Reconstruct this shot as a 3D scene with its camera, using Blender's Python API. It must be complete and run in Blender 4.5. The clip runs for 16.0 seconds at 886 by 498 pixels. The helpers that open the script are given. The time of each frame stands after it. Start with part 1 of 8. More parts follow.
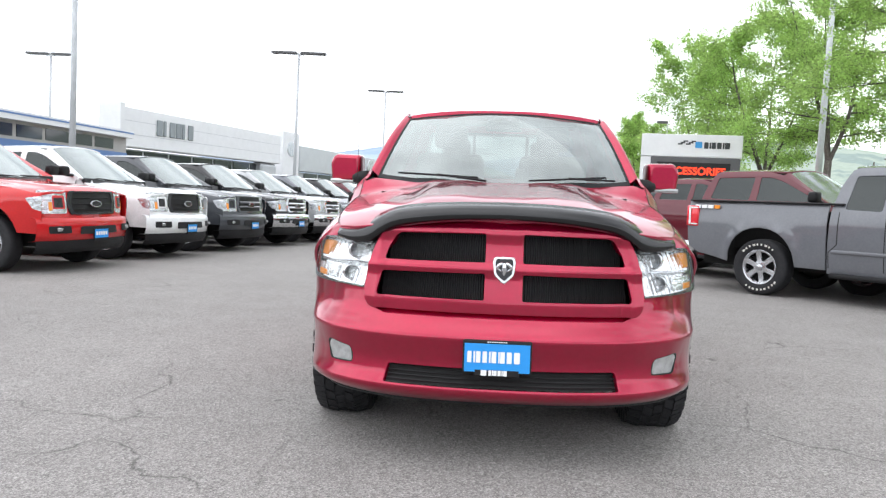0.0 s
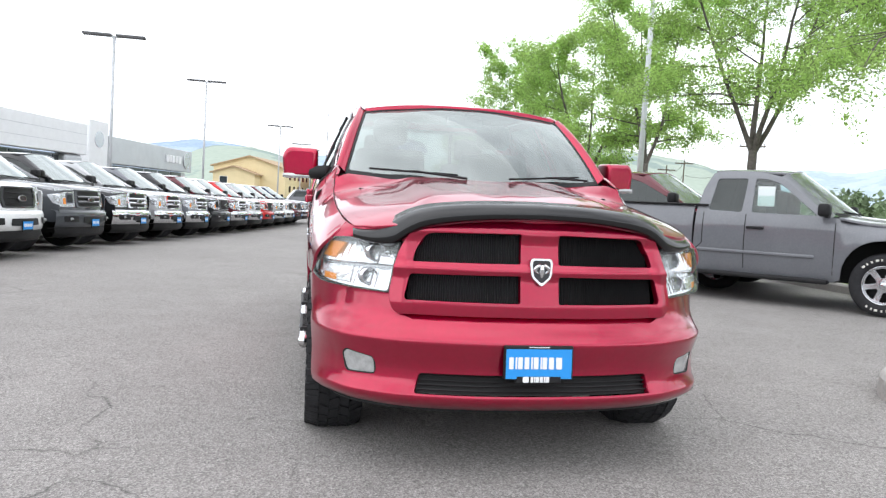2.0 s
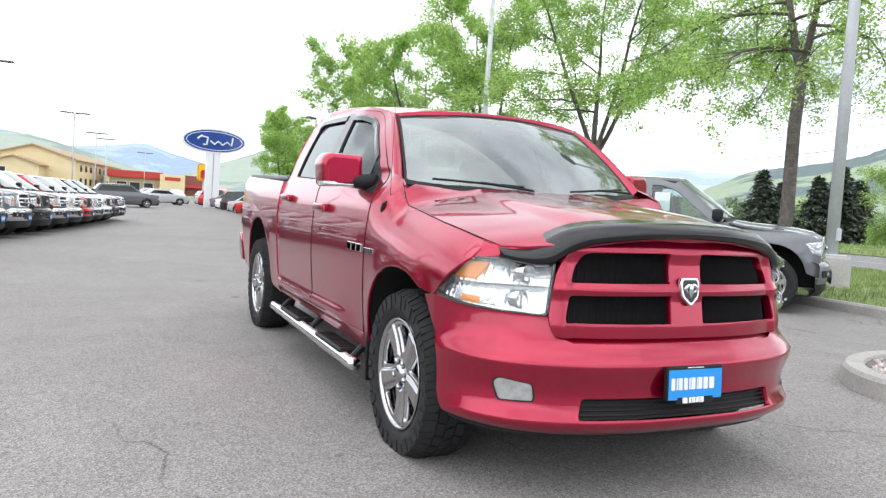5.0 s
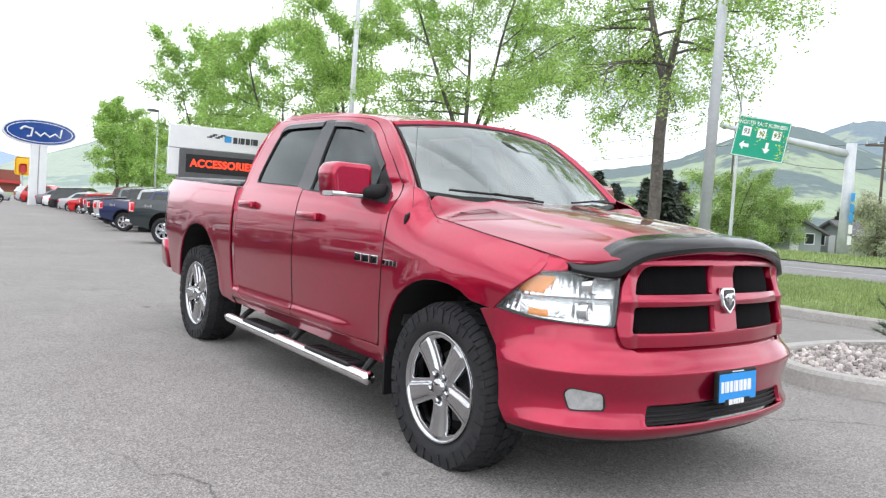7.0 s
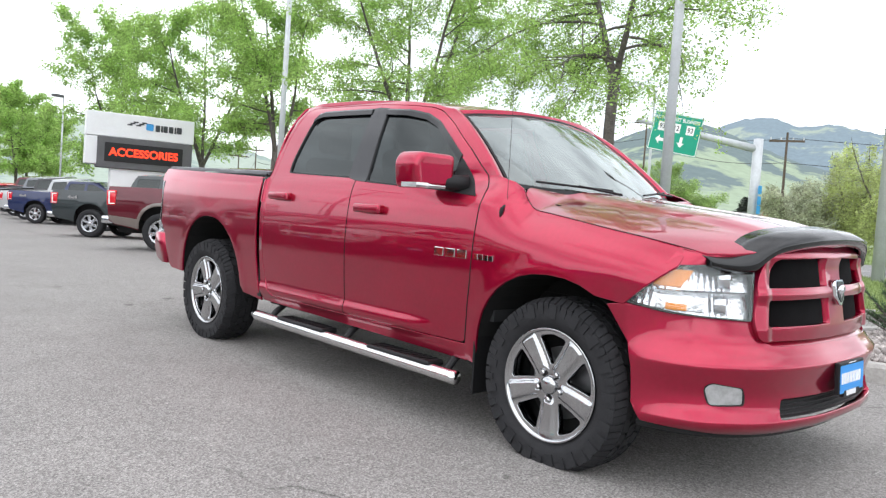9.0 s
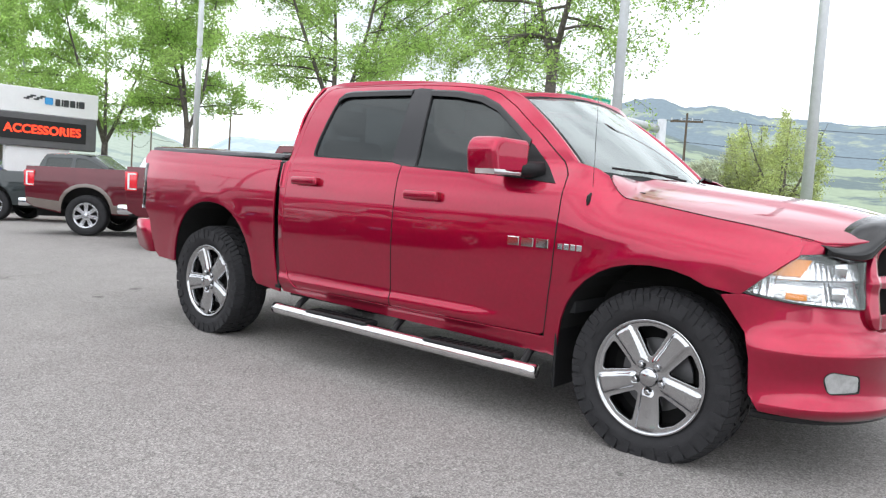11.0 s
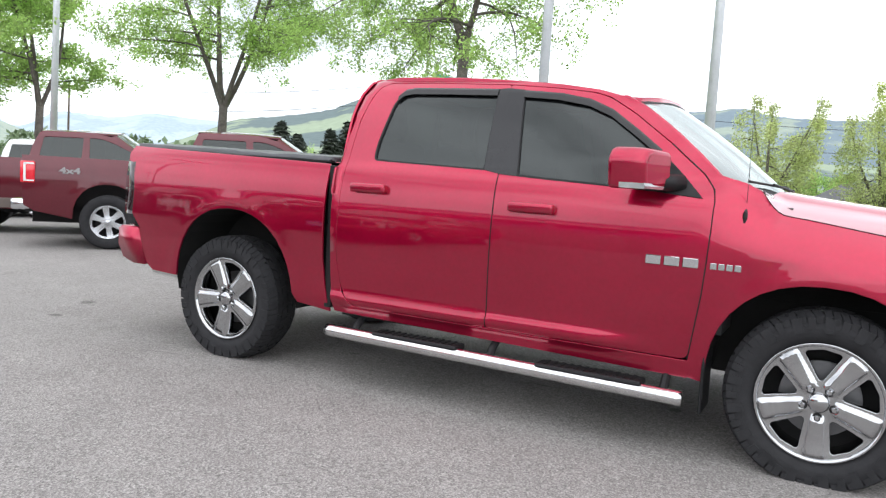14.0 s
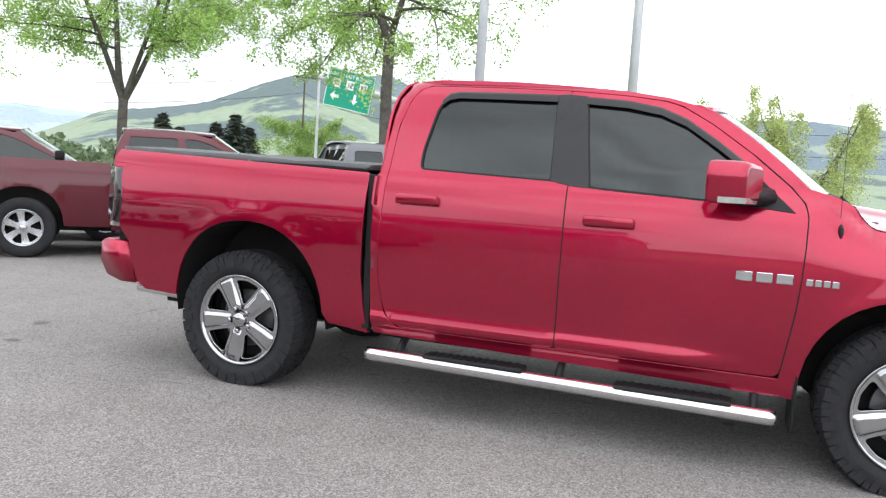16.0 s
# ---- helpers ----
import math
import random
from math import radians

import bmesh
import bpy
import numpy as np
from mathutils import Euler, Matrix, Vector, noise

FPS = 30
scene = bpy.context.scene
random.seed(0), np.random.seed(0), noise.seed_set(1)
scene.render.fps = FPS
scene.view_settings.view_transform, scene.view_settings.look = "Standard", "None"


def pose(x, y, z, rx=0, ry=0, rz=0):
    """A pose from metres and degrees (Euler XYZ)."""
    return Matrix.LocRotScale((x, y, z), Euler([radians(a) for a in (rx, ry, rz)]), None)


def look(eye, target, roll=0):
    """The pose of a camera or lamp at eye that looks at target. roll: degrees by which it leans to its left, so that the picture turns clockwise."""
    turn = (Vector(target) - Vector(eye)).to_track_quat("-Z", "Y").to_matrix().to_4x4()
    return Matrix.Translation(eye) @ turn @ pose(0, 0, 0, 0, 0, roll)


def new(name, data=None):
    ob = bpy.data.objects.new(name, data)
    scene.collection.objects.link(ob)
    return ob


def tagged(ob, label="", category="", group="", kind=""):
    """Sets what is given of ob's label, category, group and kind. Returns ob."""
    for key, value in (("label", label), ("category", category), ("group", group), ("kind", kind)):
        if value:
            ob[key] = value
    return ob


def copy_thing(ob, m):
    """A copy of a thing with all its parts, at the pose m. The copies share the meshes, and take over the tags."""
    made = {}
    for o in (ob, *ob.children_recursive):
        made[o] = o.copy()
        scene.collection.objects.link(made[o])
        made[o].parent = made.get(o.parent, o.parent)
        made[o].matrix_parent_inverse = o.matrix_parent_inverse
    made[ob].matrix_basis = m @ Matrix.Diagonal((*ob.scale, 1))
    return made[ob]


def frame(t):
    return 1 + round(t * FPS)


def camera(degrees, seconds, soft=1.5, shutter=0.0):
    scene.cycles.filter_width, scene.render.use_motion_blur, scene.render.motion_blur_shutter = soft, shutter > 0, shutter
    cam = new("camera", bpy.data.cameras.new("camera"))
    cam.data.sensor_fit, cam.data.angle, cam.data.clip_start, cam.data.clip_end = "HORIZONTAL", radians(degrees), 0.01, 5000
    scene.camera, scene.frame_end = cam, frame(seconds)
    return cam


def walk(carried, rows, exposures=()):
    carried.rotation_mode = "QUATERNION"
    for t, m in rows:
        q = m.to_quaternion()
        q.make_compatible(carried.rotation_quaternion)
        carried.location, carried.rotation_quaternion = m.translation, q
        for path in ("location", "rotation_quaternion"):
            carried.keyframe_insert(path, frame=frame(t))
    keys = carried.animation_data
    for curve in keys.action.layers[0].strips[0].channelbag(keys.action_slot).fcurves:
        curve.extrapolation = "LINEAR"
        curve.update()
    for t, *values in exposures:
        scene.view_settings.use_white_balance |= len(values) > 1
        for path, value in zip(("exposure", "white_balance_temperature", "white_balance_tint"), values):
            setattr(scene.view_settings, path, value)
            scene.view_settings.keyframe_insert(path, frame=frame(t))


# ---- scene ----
cam = camera(60.4, 16.0, soft=1.3)
METRES, EYE, TILT, LEAN, TURN = 7.78, 1.239, 0.0, 0.0, 3.37
ROWS = [
    (0.0, 0.0, 0.0, 0.0, 0.21, -4.03, -2.98),
    (0.5, -0.0281, 0.007, -0.0016, -3.25, -3.9, -3.15),
    (1.0, -0.057, 0.0181, -0.0038, -6.65, -3.78, -3.28),
    (1.5, -0.0864, 0.0299, -0.0047, -10.09, -3.65, -3.43),
    (2.0, -0.117, 0.04, -0.0058, -13.41, -3.5, -3.54),
    (2.5, -0.1458, 0.052, -0.006, -17.25, -3.3, -3.69),
    (3.0, -0.1744, 0.067, -0.0085, -20.07, -3.16, -3.77),
    (3.5, -0.2011, 0.0837, -0.0077, -22.19, -3.1, -3.85),
    (6.0, -0.337, 0.1614, -0.0053, -32.95, -2.63, -3.95),
    (6.5, -0.3613, 0.1794, -0.0067, -36.29, -2.44, -3.98),
    (7.0, -0.3865, 0.1988, -0.0046, -39.76, -2.25, -4.0),
    (7.5, -0.4075, 0.2205, -0.0068, -42.19, -2.15, -3.99),
    (8.0, -0.4256, 0.245, -0.0098, -43.93, -2.13, -4.0),
    (8.5, -0.4436, 0.2709, -0.0104, -45.39, -2.3, -4.01),
    (9.0, -0.4626, 0.2957, -0.0122, -46.47, -2.42, -3.99),
    (9.5, -0.481, 0.3189, -0.0132, -48.13, -2.55, -3.93),
    (10.0, -0.4937, 0.3444, -0.0154, -50.09, -2.9, -3.88),
    (12.5, -0.5488, 0.4921, -0.008, -59.29, -4.24, -3.66),
    (13.0, -0.5524, 0.5223, -0.0073, -60.91, -4.35, -3.67),
    (13.5, -0.5568, 0.5535, -0.0046, -62.57, -4.42, -3.65),
    (14.0, -0.5642, 0.5839, -0.0022, -65.17, -4.35, -3.64),
    (14.5, -0.5684, 0.6138, 0.0007, -68.06, -4.26, -3.64),
    (15.0, -0.569, 0.6451, 0.0022, -70.28, -4.24, -3.61),
    (15.5, -0.5691, 0.6768, 0.0033, -72.32, -4.21, -3.6),
    (16.0, -0.5704, 0.7118, 0.0019, -73.85, -4.18, -3.62),
]
walk(cam, [(t, pose(0, 0, EYE, TILT, LEAN, TURN) @ pose(METRES * x, METRES * y, METRES * z, 90 + pitch, roll, yaw)) for t, x, y, z, yaw, pitch, roll in ROWS])

# ---- sky and light: bright, thin overcast with a soft sun ----
SUN_EL, SUN_AZ = radians(58), radians(238)
world = bpy.data.worlds.new("sky")
scene.world = world
world.use_nodes = True
wn, wl = world.node_tree.nodes, world.node_tree.links
wn.clear()
w_out = wn.new("ShaderNodeOutputWorld")
w_bg = wn.new("ShaderNodeBackground")
w_sky = wn.new("ShaderNodeTexSky")
w_sky.sky_type, w_sky.sun_disc, w_sky.sun_elevation, w_sky.sun_rotation = "NISHITA", False, SUN_EL, SUN_AZ
w_dim = wn.new("ShaderNodeMix")
w_dim.data_type, w_dim.blend_type = "RGBA", "MULTIPLY"
w_dim.inputs[0].default_value = 1.0
w_dim.inputs[7].default_value = (0.12, 0.12, 0.12, 1)
w_tc, w_map = wn.new("ShaderNodeTexCoord"), wn.new("ShaderNodeMapping")
w_map.inputs["Scale"].default_value = (1.0, 1.0, 2.6)
w_no = wn.new("ShaderNodeTexNoise")
w_no.inputs["Scale"].default_value, w_no.inputs["Detail"].default_value, w_no.inputs["Roughness"].default_value = 1.9, 7.0, 0.52
w_ra = wn.new("ShaderNodeValToRGB")
w_ra.color_ramp.elements[0].position, w_ra.color_ramp.elements[0].color = 0.325, (0.45, 0.47, 0.50, 1)
w_ra.color_ramp.elements[1].position, w_ra.color_ramp.elements[1].color = 0.57, (1.07, 1.10, 1.16, 1)
w_mix = wn.new("ShaderNodeMix")
w_mix.data_type = "RGBA"
w_mix.inputs[0].default_value = 0.9
wl.new(w_sky.outputs[0], w_dim.inputs[6])
wl.new(w_tc.outputs["Generated"], w_map.inputs[0])
wl.new(w_map.outputs[0], w_no.inputs["Vector"])
wl.new(w_no.outputs[0], w_ra.inputs[0])
wl.new(w_dim.outputs[2], w_mix.inputs[6])
wl.new(w_ra.outputs[0], w_mix.inputs[7])
wl.new(w_mix.outputs[2], w_bg.inputs[0])
w_bg.inputs[1].default_value = 2.0
wl.new(w_bg.outputs[0], w_out.inputs[0])
sun = new("sun", bpy.data.lights.new("sun", "SUN"))
sun.data.energy, sun.data.angle, sun.data.color = 0.95, radians(112), (1.0, 0.985, 0.97)
sun.matrix_world = look((0, 0, 50), (50 * math.sin(SUN_AZ) / math.tan(SUN_EL) * -1, 50 * math.cos(SUN_AZ) / math.tan(SUN_EL) * -1, 0))
scene.view_settings.exposure = 0.05

# ---- materials ----
def mat(name, color, rough=0.5, metal=0.0, coat=0.0, spec=0.5, vary=0.0, vscale=8.0, bump=0.0, bscale=60.0, fine=0.0, trans=0.0, ior=1.45, alpha=1.0, emit=0.0, tint=False, coords="Object", rvary=0.0):
    m = bpy.data.materials.new(name)
    m.use_nodes = True
    n, l = m.node_tree.nodes, m.node_tree.links
    b = n["Principled BSDF"]
    b.inputs["Base Color"].default_value = (*color, 1)
    b.inputs["Roughness"].default_value = rough
    b.inputs["Metallic"].default_value = metal
    b.inputs["Coat Weight"].default_value = coat
    b.inputs["Coat Roughness"].default_value = 0.03
    b.inputs["Coat IOR"].default_value = 1.48
    b.inputs["Specular IOR Level"].default_value = spec
    b.inputs["Transmission Weight"].default_value = trans
    b.inputs["IOR"].default_value = ior
    b.inputs["Alpha"].default_value = alpha
    if emit:
        b.inputs["Emission Color"].default_value = (*color, 1)
        b.inputs["Emission Strength"].default_value = emit
    tc = n.new("ShaderNodeTexCoord")
    src = None
    if tint:
        oi = n.new("ShaderNodeObjectInfo")
        src = oi.outputs["Color"]
        l.new(src, b.inputs["Base Color"])
    if vary:
        no = n.new("ShaderNodeTexNoise")
        no.inputs["Scale"].default_value, no.inputs["Detail"].default_value, no.inputs["Roughness"].default_value = vscale, 8.0, 0.65
        l.new(tc.outputs[coords], no.inputs["Vector"])
        mr = n.new("ShaderNodeMapRange")
        mr.inputs["From Min"].default_value, mr.inputs["From Max"].default_value = 0.3, 0.7
        mr.inputs["To Min"].default_value, mr.inputs["To Max"].default_value = 1 - vary, 1 + vary
        l.new(no.outputs[0], mr.inputs["Value"])
        last = mr.outputs[0]
        if fine:
            nf = n.new("ShaderNodeTexNoise")
            nf.inputs["Scale"].default_value, nf.inputs["Detail"].default_value = vscale * 14, 3.0
            l.new(tc.outputs[coords], nf.inputs["Vector"])
            mf = n.new("ShaderNodeMapRange")
            mf.inputs["From Min"].default_value, mf.inputs["From Max"].default_value = 0.3, 0.7
            mf.inputs["To Min"].default_value, mf.inputs["To Max"].default_value = 1 - fine, 1 + fine
            l.new(nf.outputs[0], mf.inputs["Value"])
            mu = n.new("ShaderNodeMath")
            mu.operation = "MULTIPLY"
            l.new(last, mu.inputs[0])
            l.new(mf.outputs[0], mu.inputs[1])
            last = mu.outputs[0]
        vm = n.new("ShaderNodeVectorMath")
        vm.operation = "SCALE"
        vm.inputs[0].default_value = color
        if src:
            l.new(src, vm.inputs[0])
        l.new(last, vm.inputs["Scale"])
        l.new(vm.outputs[0], b.inputs["Base Color"])
        if rvary:
            rr = n.new("ShaderNodeMapRange")
            rr.inputs["From Min"].default_value, rr.inputs["From Max"].default_value = 0.3, 0.7
            rr.inputs["To Min"].default_value, rr.inputs["To Max"].default_value = max(rough - rvary, 0.02), rough + rvary
            l.new(no.outputs[0], rr.inputs["Value"])
            l.new(rr.outputs[0], b.inputs["Roughness"])
    if bump:
        bn = n.new("ShaderNodeTexNoise")
        bn.inputs["Scale"].default_value, bn.inputs["Detail"].default_value = bscale, 6.0
        l.new(tc.outputs[coords], bn.inputs["Vector"])
        bp = n.new("ShaderNodeBump")
        bp.inputs["Strength"].default_value, bp.inputs["Distance"].default_value = 1.0, bump
        l.new(bn.outputs[0], bp.inputs["Height"])
        l.new(bp.outputs[0], b.inputs["Normal"])
    return m


def paint(name, color, metal=0.35, rough=0.32, tint=False, flake=0.05, dust_sheen=0.06, gloss=1.5):
    """Car paint: a base coat with fine metal flakes, road dust low on the gloss, and a clear coat."""
    m = mat(name, color, rough=rough, metal=metal, coat=1.0, spec=0.1, vary=dust_sheen, vscale=3.0, fine=flake, tint=tint)
    b = m.node_tree.nodes["Principled BSDF"]
    b.inputs["Coat IOR"].default_value, b.inputs["Coat Roughness"].default_value = gloss, 0.015
    return m


def glazing(name, tint, f0, base=None, rough=0.0, dust_sheen=0.0):
    """A pane: clear (tinted) or dark behind, a pale film (dusty, and raised to paint in reflected sky), and gloss that
    grows towards grazing angles.
    """
    m = bpy.data.materials.new(name)
    m.use_nodes = True
    n, l = m.node_tree.nodes, m.node_tree.links
    n.remove(n["Principled BSDF"])
    lw, gl, mx = n.new("ShaderNodeLayerWeight"), n.new("ShaderNodeBsdfGlossy"), n.new("ShaderNodeMixShader")
    pw, mr = n.new("ShaderNodeMath"), n.new("ShaderNodeMapRange")
    pw.operation, pw.inputs[1].default_value = "POWER", 5.0
    lw.inputs["Blend"].default_value = 0.5
    mr.inputs["To Min"].default_value, mr.inputs["To Max"].default_value = f0, 1.0
    l.new(lw.outputs["Facing"], pw.inputs[0])
    l.new(pw.outputs[0], mr.inputs["Value"])
    gl.inputs["Roughness"].default_value = rough
    gl.inputs["Color"].default_value = (0.93, 1.0, 0.98, 1)
    tr = n.new("ShaderNodeBsdfTransparent")
    tr.inputs["Color"].default_value = (*tint, 1)
    src = tr.outputs[0]
    for col, amount in ((base, 0.6 if base else 0.0), ((0.6, 0.62, 0.60), dust_sheen)):
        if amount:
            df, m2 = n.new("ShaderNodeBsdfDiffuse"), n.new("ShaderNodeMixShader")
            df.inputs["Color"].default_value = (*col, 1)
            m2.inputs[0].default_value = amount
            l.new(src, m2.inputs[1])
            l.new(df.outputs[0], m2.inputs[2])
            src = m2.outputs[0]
    l.new(mr.outputs[0], mx.inputs[0])
    l.new(src, mx.inputs[1])
    l.new(gl.outputs[0], mx.inputs[2])
    l.new(mx.outputs[0], n["Material Output"].inputs["Surface"])
    return m


M_RED = paint("cherry_red_paint", (0.362, 0.0020, 0.034), metal=0.78, rough=0.29, gloss=1.55)
M_PAINT = paint("fleet_paint", (0.5, 0.5, 0.5), metal=0.05, rough=0.4, tint=True)
M_BLACK = mat("black_plastic", (0.014, 0.014, 0.015), rough=0.5, spec=0.28, vary=0.15, vscale=20, bump=0.0006, bscale=400)
M_GLOSSBLACK = mat("gloss_black_plastic", (0.012, 0.012, 0.014), rough=0.24, coat=0.3, spec=0.35, vary=0.1, vscale=6)
M_SMOKE = mat("smoked_acrylic", (0.007, 0.007, 0.008), rough=0.16, coat=0.2)
M_MESH = mat("black_mesh", (0.006, 0.006, 0.006), rough=0.6)
M_DARK = mat("dark_underbody", (0.010, 0.010, 0.010), rough=0.9, vary=0.3, vscale=9)
M_RUBBER = mat("tyre_rubber", (0.021, 0.021, 0.023), rough=0.72, spec=0.35, vary=0.25, vscale=14, fine=0.15, bump=0.0015, bscale=160)
M_CHROME = mat("chrome", (0.66, 0.67, 0.69), rough=0.06, metal=1.0, vary=0.04, vscale=10)
M_SILVER = mat("silver_alloy", (0.55, 0.56, 0.58), rough=0.25, metal=0.9, vary=0.06, vscale=12)
M_DISC = mat("brake_disc_steel", (0.16, 0.16, 0.165), rough=0.45, metal=0.8, vary=0.15, vscale=15)
M_WHEEL = mat("chrome_wheel", (0.47, 0.475, 0.485), rough=0.07, metal=1.0, vary=0.05, vscale=12)
M_STEEL = mat("polished_step_steel", (0.72, 0.72, 0.72), rough=0.16, metal=1.0, vary=0.05, vscale=12, rvary=0.06)
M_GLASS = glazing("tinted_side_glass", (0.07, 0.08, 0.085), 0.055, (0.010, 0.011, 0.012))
# windscreen's pale film also stands in for sky reflected in the glass
M_WIND = glazing("clear_windscreen", (0.46, 0.56, 0.53), 0.25, dust_sheen=0.09)
M_REARWIN = glazing("privacy_rear_glass", (0.34, 0.39, 0.38), 0.08, dust_sheen=0.16)
M_CLEARWIN = glazing("clear_window", (0.72, 0.82, 0.79), 0.06, dust_sheen=0.04)
M_CLEARLENS = glazing("clear_lamp_lens", (0.93, 0.94, 0.95), 0.05, dust_sheen=0.05)
M_REFLECT = mat("lamp_reflector", (0.95, 0.96, 0.97), rough=0.16, metal=0.85, bump=0.004, bscale=60)
M_AMBER = mat("amber_lens", (0.80, 0.26, 0.02), rough=0.15, coat=0.5)
M_FOG = mat("frosted_fog_lens", (0.48, 0.49, 0.49), rough=0.12, metal=0.5, coat=0.8, vary=0.25, vscale=25)
M_TAIL = mat("smoked_tail_lens", (0.020, 0.008, 0.010), rough=0.08, coat=1.0)
M_REDLENS = mat("red_tail_lens", (0.70, 0.015, 0.03), rough=0.12, coat=1.0)
M_VINYL = mat("black_vinyl_cover", (0.10, 0.103, 0.11), rough=0.45, vary=0.2, vscale=5, bump=0.004, bscale=7)
M_SEAT = mat("grey_seat_cloth", (0.10, 0.10, 0.105), rough=0.9, vary=0.15, vscale=14, bump=0.001, bscale=300)
M_CABIN = mat("dark_cabin_trim", (0.035, 0.036, 0.038), rough=0.8, vary=0.15, vscale=10)
M_HEADLINER = mat("pale_headliner", (0.32, 0.32, 0.31), rough=0.95, vary=0.05, vscale=8)
M_PLATEBLUE = mat("blue_plate", (0.02, 0.28, 0.72), rough=0.35, vary=0.04, vscale=20)
M_WHITE = mat("white_print", (0.80, 0.80, 0.80), rough=0.5, vary=0.03, vscale=20)
M_PAPER = mat("white_window_paper", (0.72, 0.78, 0.78), rough=0.8, vary=0.05, vscale=30)

# ---- shared builders ----
GX, GY = 0.0186, 0.0058


DIP_Y = (8, 12, 17.4, 24, 33, 42, 55, 70, 110)
DIP_Z = (0, 0.02, 0.12, 0.30, 0.50, 0.60, 0.50, 0.36, 0.30)


def gz(x, y):
    """Height of the lot: it drains gently across, and levels out further away."""
    sx = 16 * math.tanh(x / 16) if x > 0 else (x * 1.0 + 0.35 * min(0.0, x + 1.5) * 1.2 if x > -9 else -9 - 3.15)
    dip = max(0.0, min(1.0, (14.0 - x) / 5.0)) * float(np.interp(y, DIP_Y, DIP_Z))
    return GX * sx + GY * 45 * math.tanh(y / 45) - dip


def on_ground(x, y, ang):
    """A pose on the lot at (x, y), standing square to its slope and turned by ang."""
    e = 0.5
    n = Vector((-(gz(x + e, y) - gz(x - e, y)), -(gz(x, y + e) - gz(x, y - e)), 2 * e)).normalized()
    ax = Vector((math.cos(radians(ang)), math.sin(radians(ang)), 0))
    ax = (ax - n * ax.dot(n)).normalized()
    ay = n.cross(ax)
    return Matrix(((ax.x, ay.x, n.x, x), (ax.y, ay.y, n.y, y), (ax.z, ay.z, n.z, gz(x, y)), (0, 0, 0, 1)))


def part(name, bm, material, parent=None, label="", smooth=False):
    """Links a bmesh, or a (verts, faces[, normals]) tuple, as one mesh object under a thing or part."""
    me = bpy.data.meshes.new(name)
    if isinstance(bm, tuple):
        me.from_pydata(bm[0], [], bm[1])
    else:
        bm.to_mesh(me)
        bm.free()
    for mm in (material if isinstance(material, (list, tuple)) else (material,)):
        me.materials.append(mm)
    if smooth:
        me.polygons.foreach_set("use_smooth", [True] * len(me.polygons))
    if isinstance(bm, tuple) and len(bm) > 2:
        me.normals_split_custom_set_from_vertices(bm[2])
    me.update()
    ob = new(name, me)
    if parent is not None:
        ob.parent = parent
    if label:
        tagged(ob, label)
    return ob


def thing(name, label, category, m=None, group="", kind=""):
    ob = new(name)
    ob.empty_display_size = 0.2
    if m is not None:
        ob.matrix_world = m
    return tagged(ob, label, category, group, kind)


def box(bm, x0, x1, y0, y1, z0, z1, bev=0.0, seg=1, m=None):
    g = bmesh.ops.create_cube(bm, size=1.0, matrix=Matrix.LocRotScale(((x0 + x1) / 2, (y0 + y1) / 2, (z0 + z1) / 2), None, (x1 - x0, y1 - y0, z1 - z0)))
    vs = g["verts"]
    if bev:
        es = list({e for v in vs for e in v.link_edges})
        r = bmesh.ops.bevel(bm, geom=es, offset=bev, segments=seg, affect="EDGES", profile=0.5)
        vs = list({v for f in r["faces"] for v in f.verts} | {v for v in vs if v.is_valid})
    if m is not None:
        bmesh.ops.transform(bm, matrix=m, verts=[v for v in vs if v.is_valid])
    return bm


def boxed(*a, **k):
    return box(bmesh.new(), *a, **k)


def tube(points, r, n=10, caps=True):
    """A round bar along points; r: one radius, or one for each point."""
    pts = [Vector(p) for p in points]
    rs = r if isinstance(r, (list, tuple)) else [r] * len(pts)
    vs, fs = [], []
    side = None
    for i, p in enumerate(pts):
        d = (pts[min(i + 1, len(pts) - 1)] - pts[max(i - 1, 0)]).normalized()
        if side is None:
            side = d.cross(Vector((0.31, 0.17, 0.93)))
            if side.length < 0.1:
                side = d.cross(Vector((1, 0, 0)))
        side = (side - d * side.dot(d)).normalized()
        up = d.cross(side)
        for k in range(n):
            a = 2 * math.pi * k / n
            vs.append(p + (side * math.cos(a) + up * math.sin(a)) * rs[i])
    for i in range(len(pts) - 1):
        for k in range(n):
            fs.append((i * n + k, i * n + (k + 1) % n, (i + 1) * n + (k + 1) % n, (i + 1) * n + k))
    if caps:
        fs.append(tuple(range(n))[::-1])
        fs.append(tuple((len(pts) - 1) * n + k for k in range(n)))
    return vs, fs


def lathe(profile, n=48, axis="x"):
    """Turns (offset, radius) pairs about the x axis."""
    vs, fs = [], []
    for o, r in profile:
        for k in range(n):
            a = 2 * math.pi * k / n
            vs.append((o, r * math.cos(a), r * math.sin(a)) if axis == "x" else (r * math.cos(a), r * math.sin(a), o))
    for i in range(len(profile) - 1):
        for k in range(n):
            f = (i * n + k, i * n + (k + 1) % n, (i + 1) * n + (k + 1) % n, (i + 1) * n + k)
            fs.append(f if axis == "x" else f[::-1])
    return vs, fs


def join(*ms):
    vs, fs = [], []
    for v, f in ms:
        o = len(vs)
        vs += [tuple(p) for p in v]
        fs += [tuple(i + o for i in q) for q in f]
    return vs, fs


def moved(mesh, m):
    return [tuple(m @ Vector(v)) for v in mesh[0]], mesh[1]


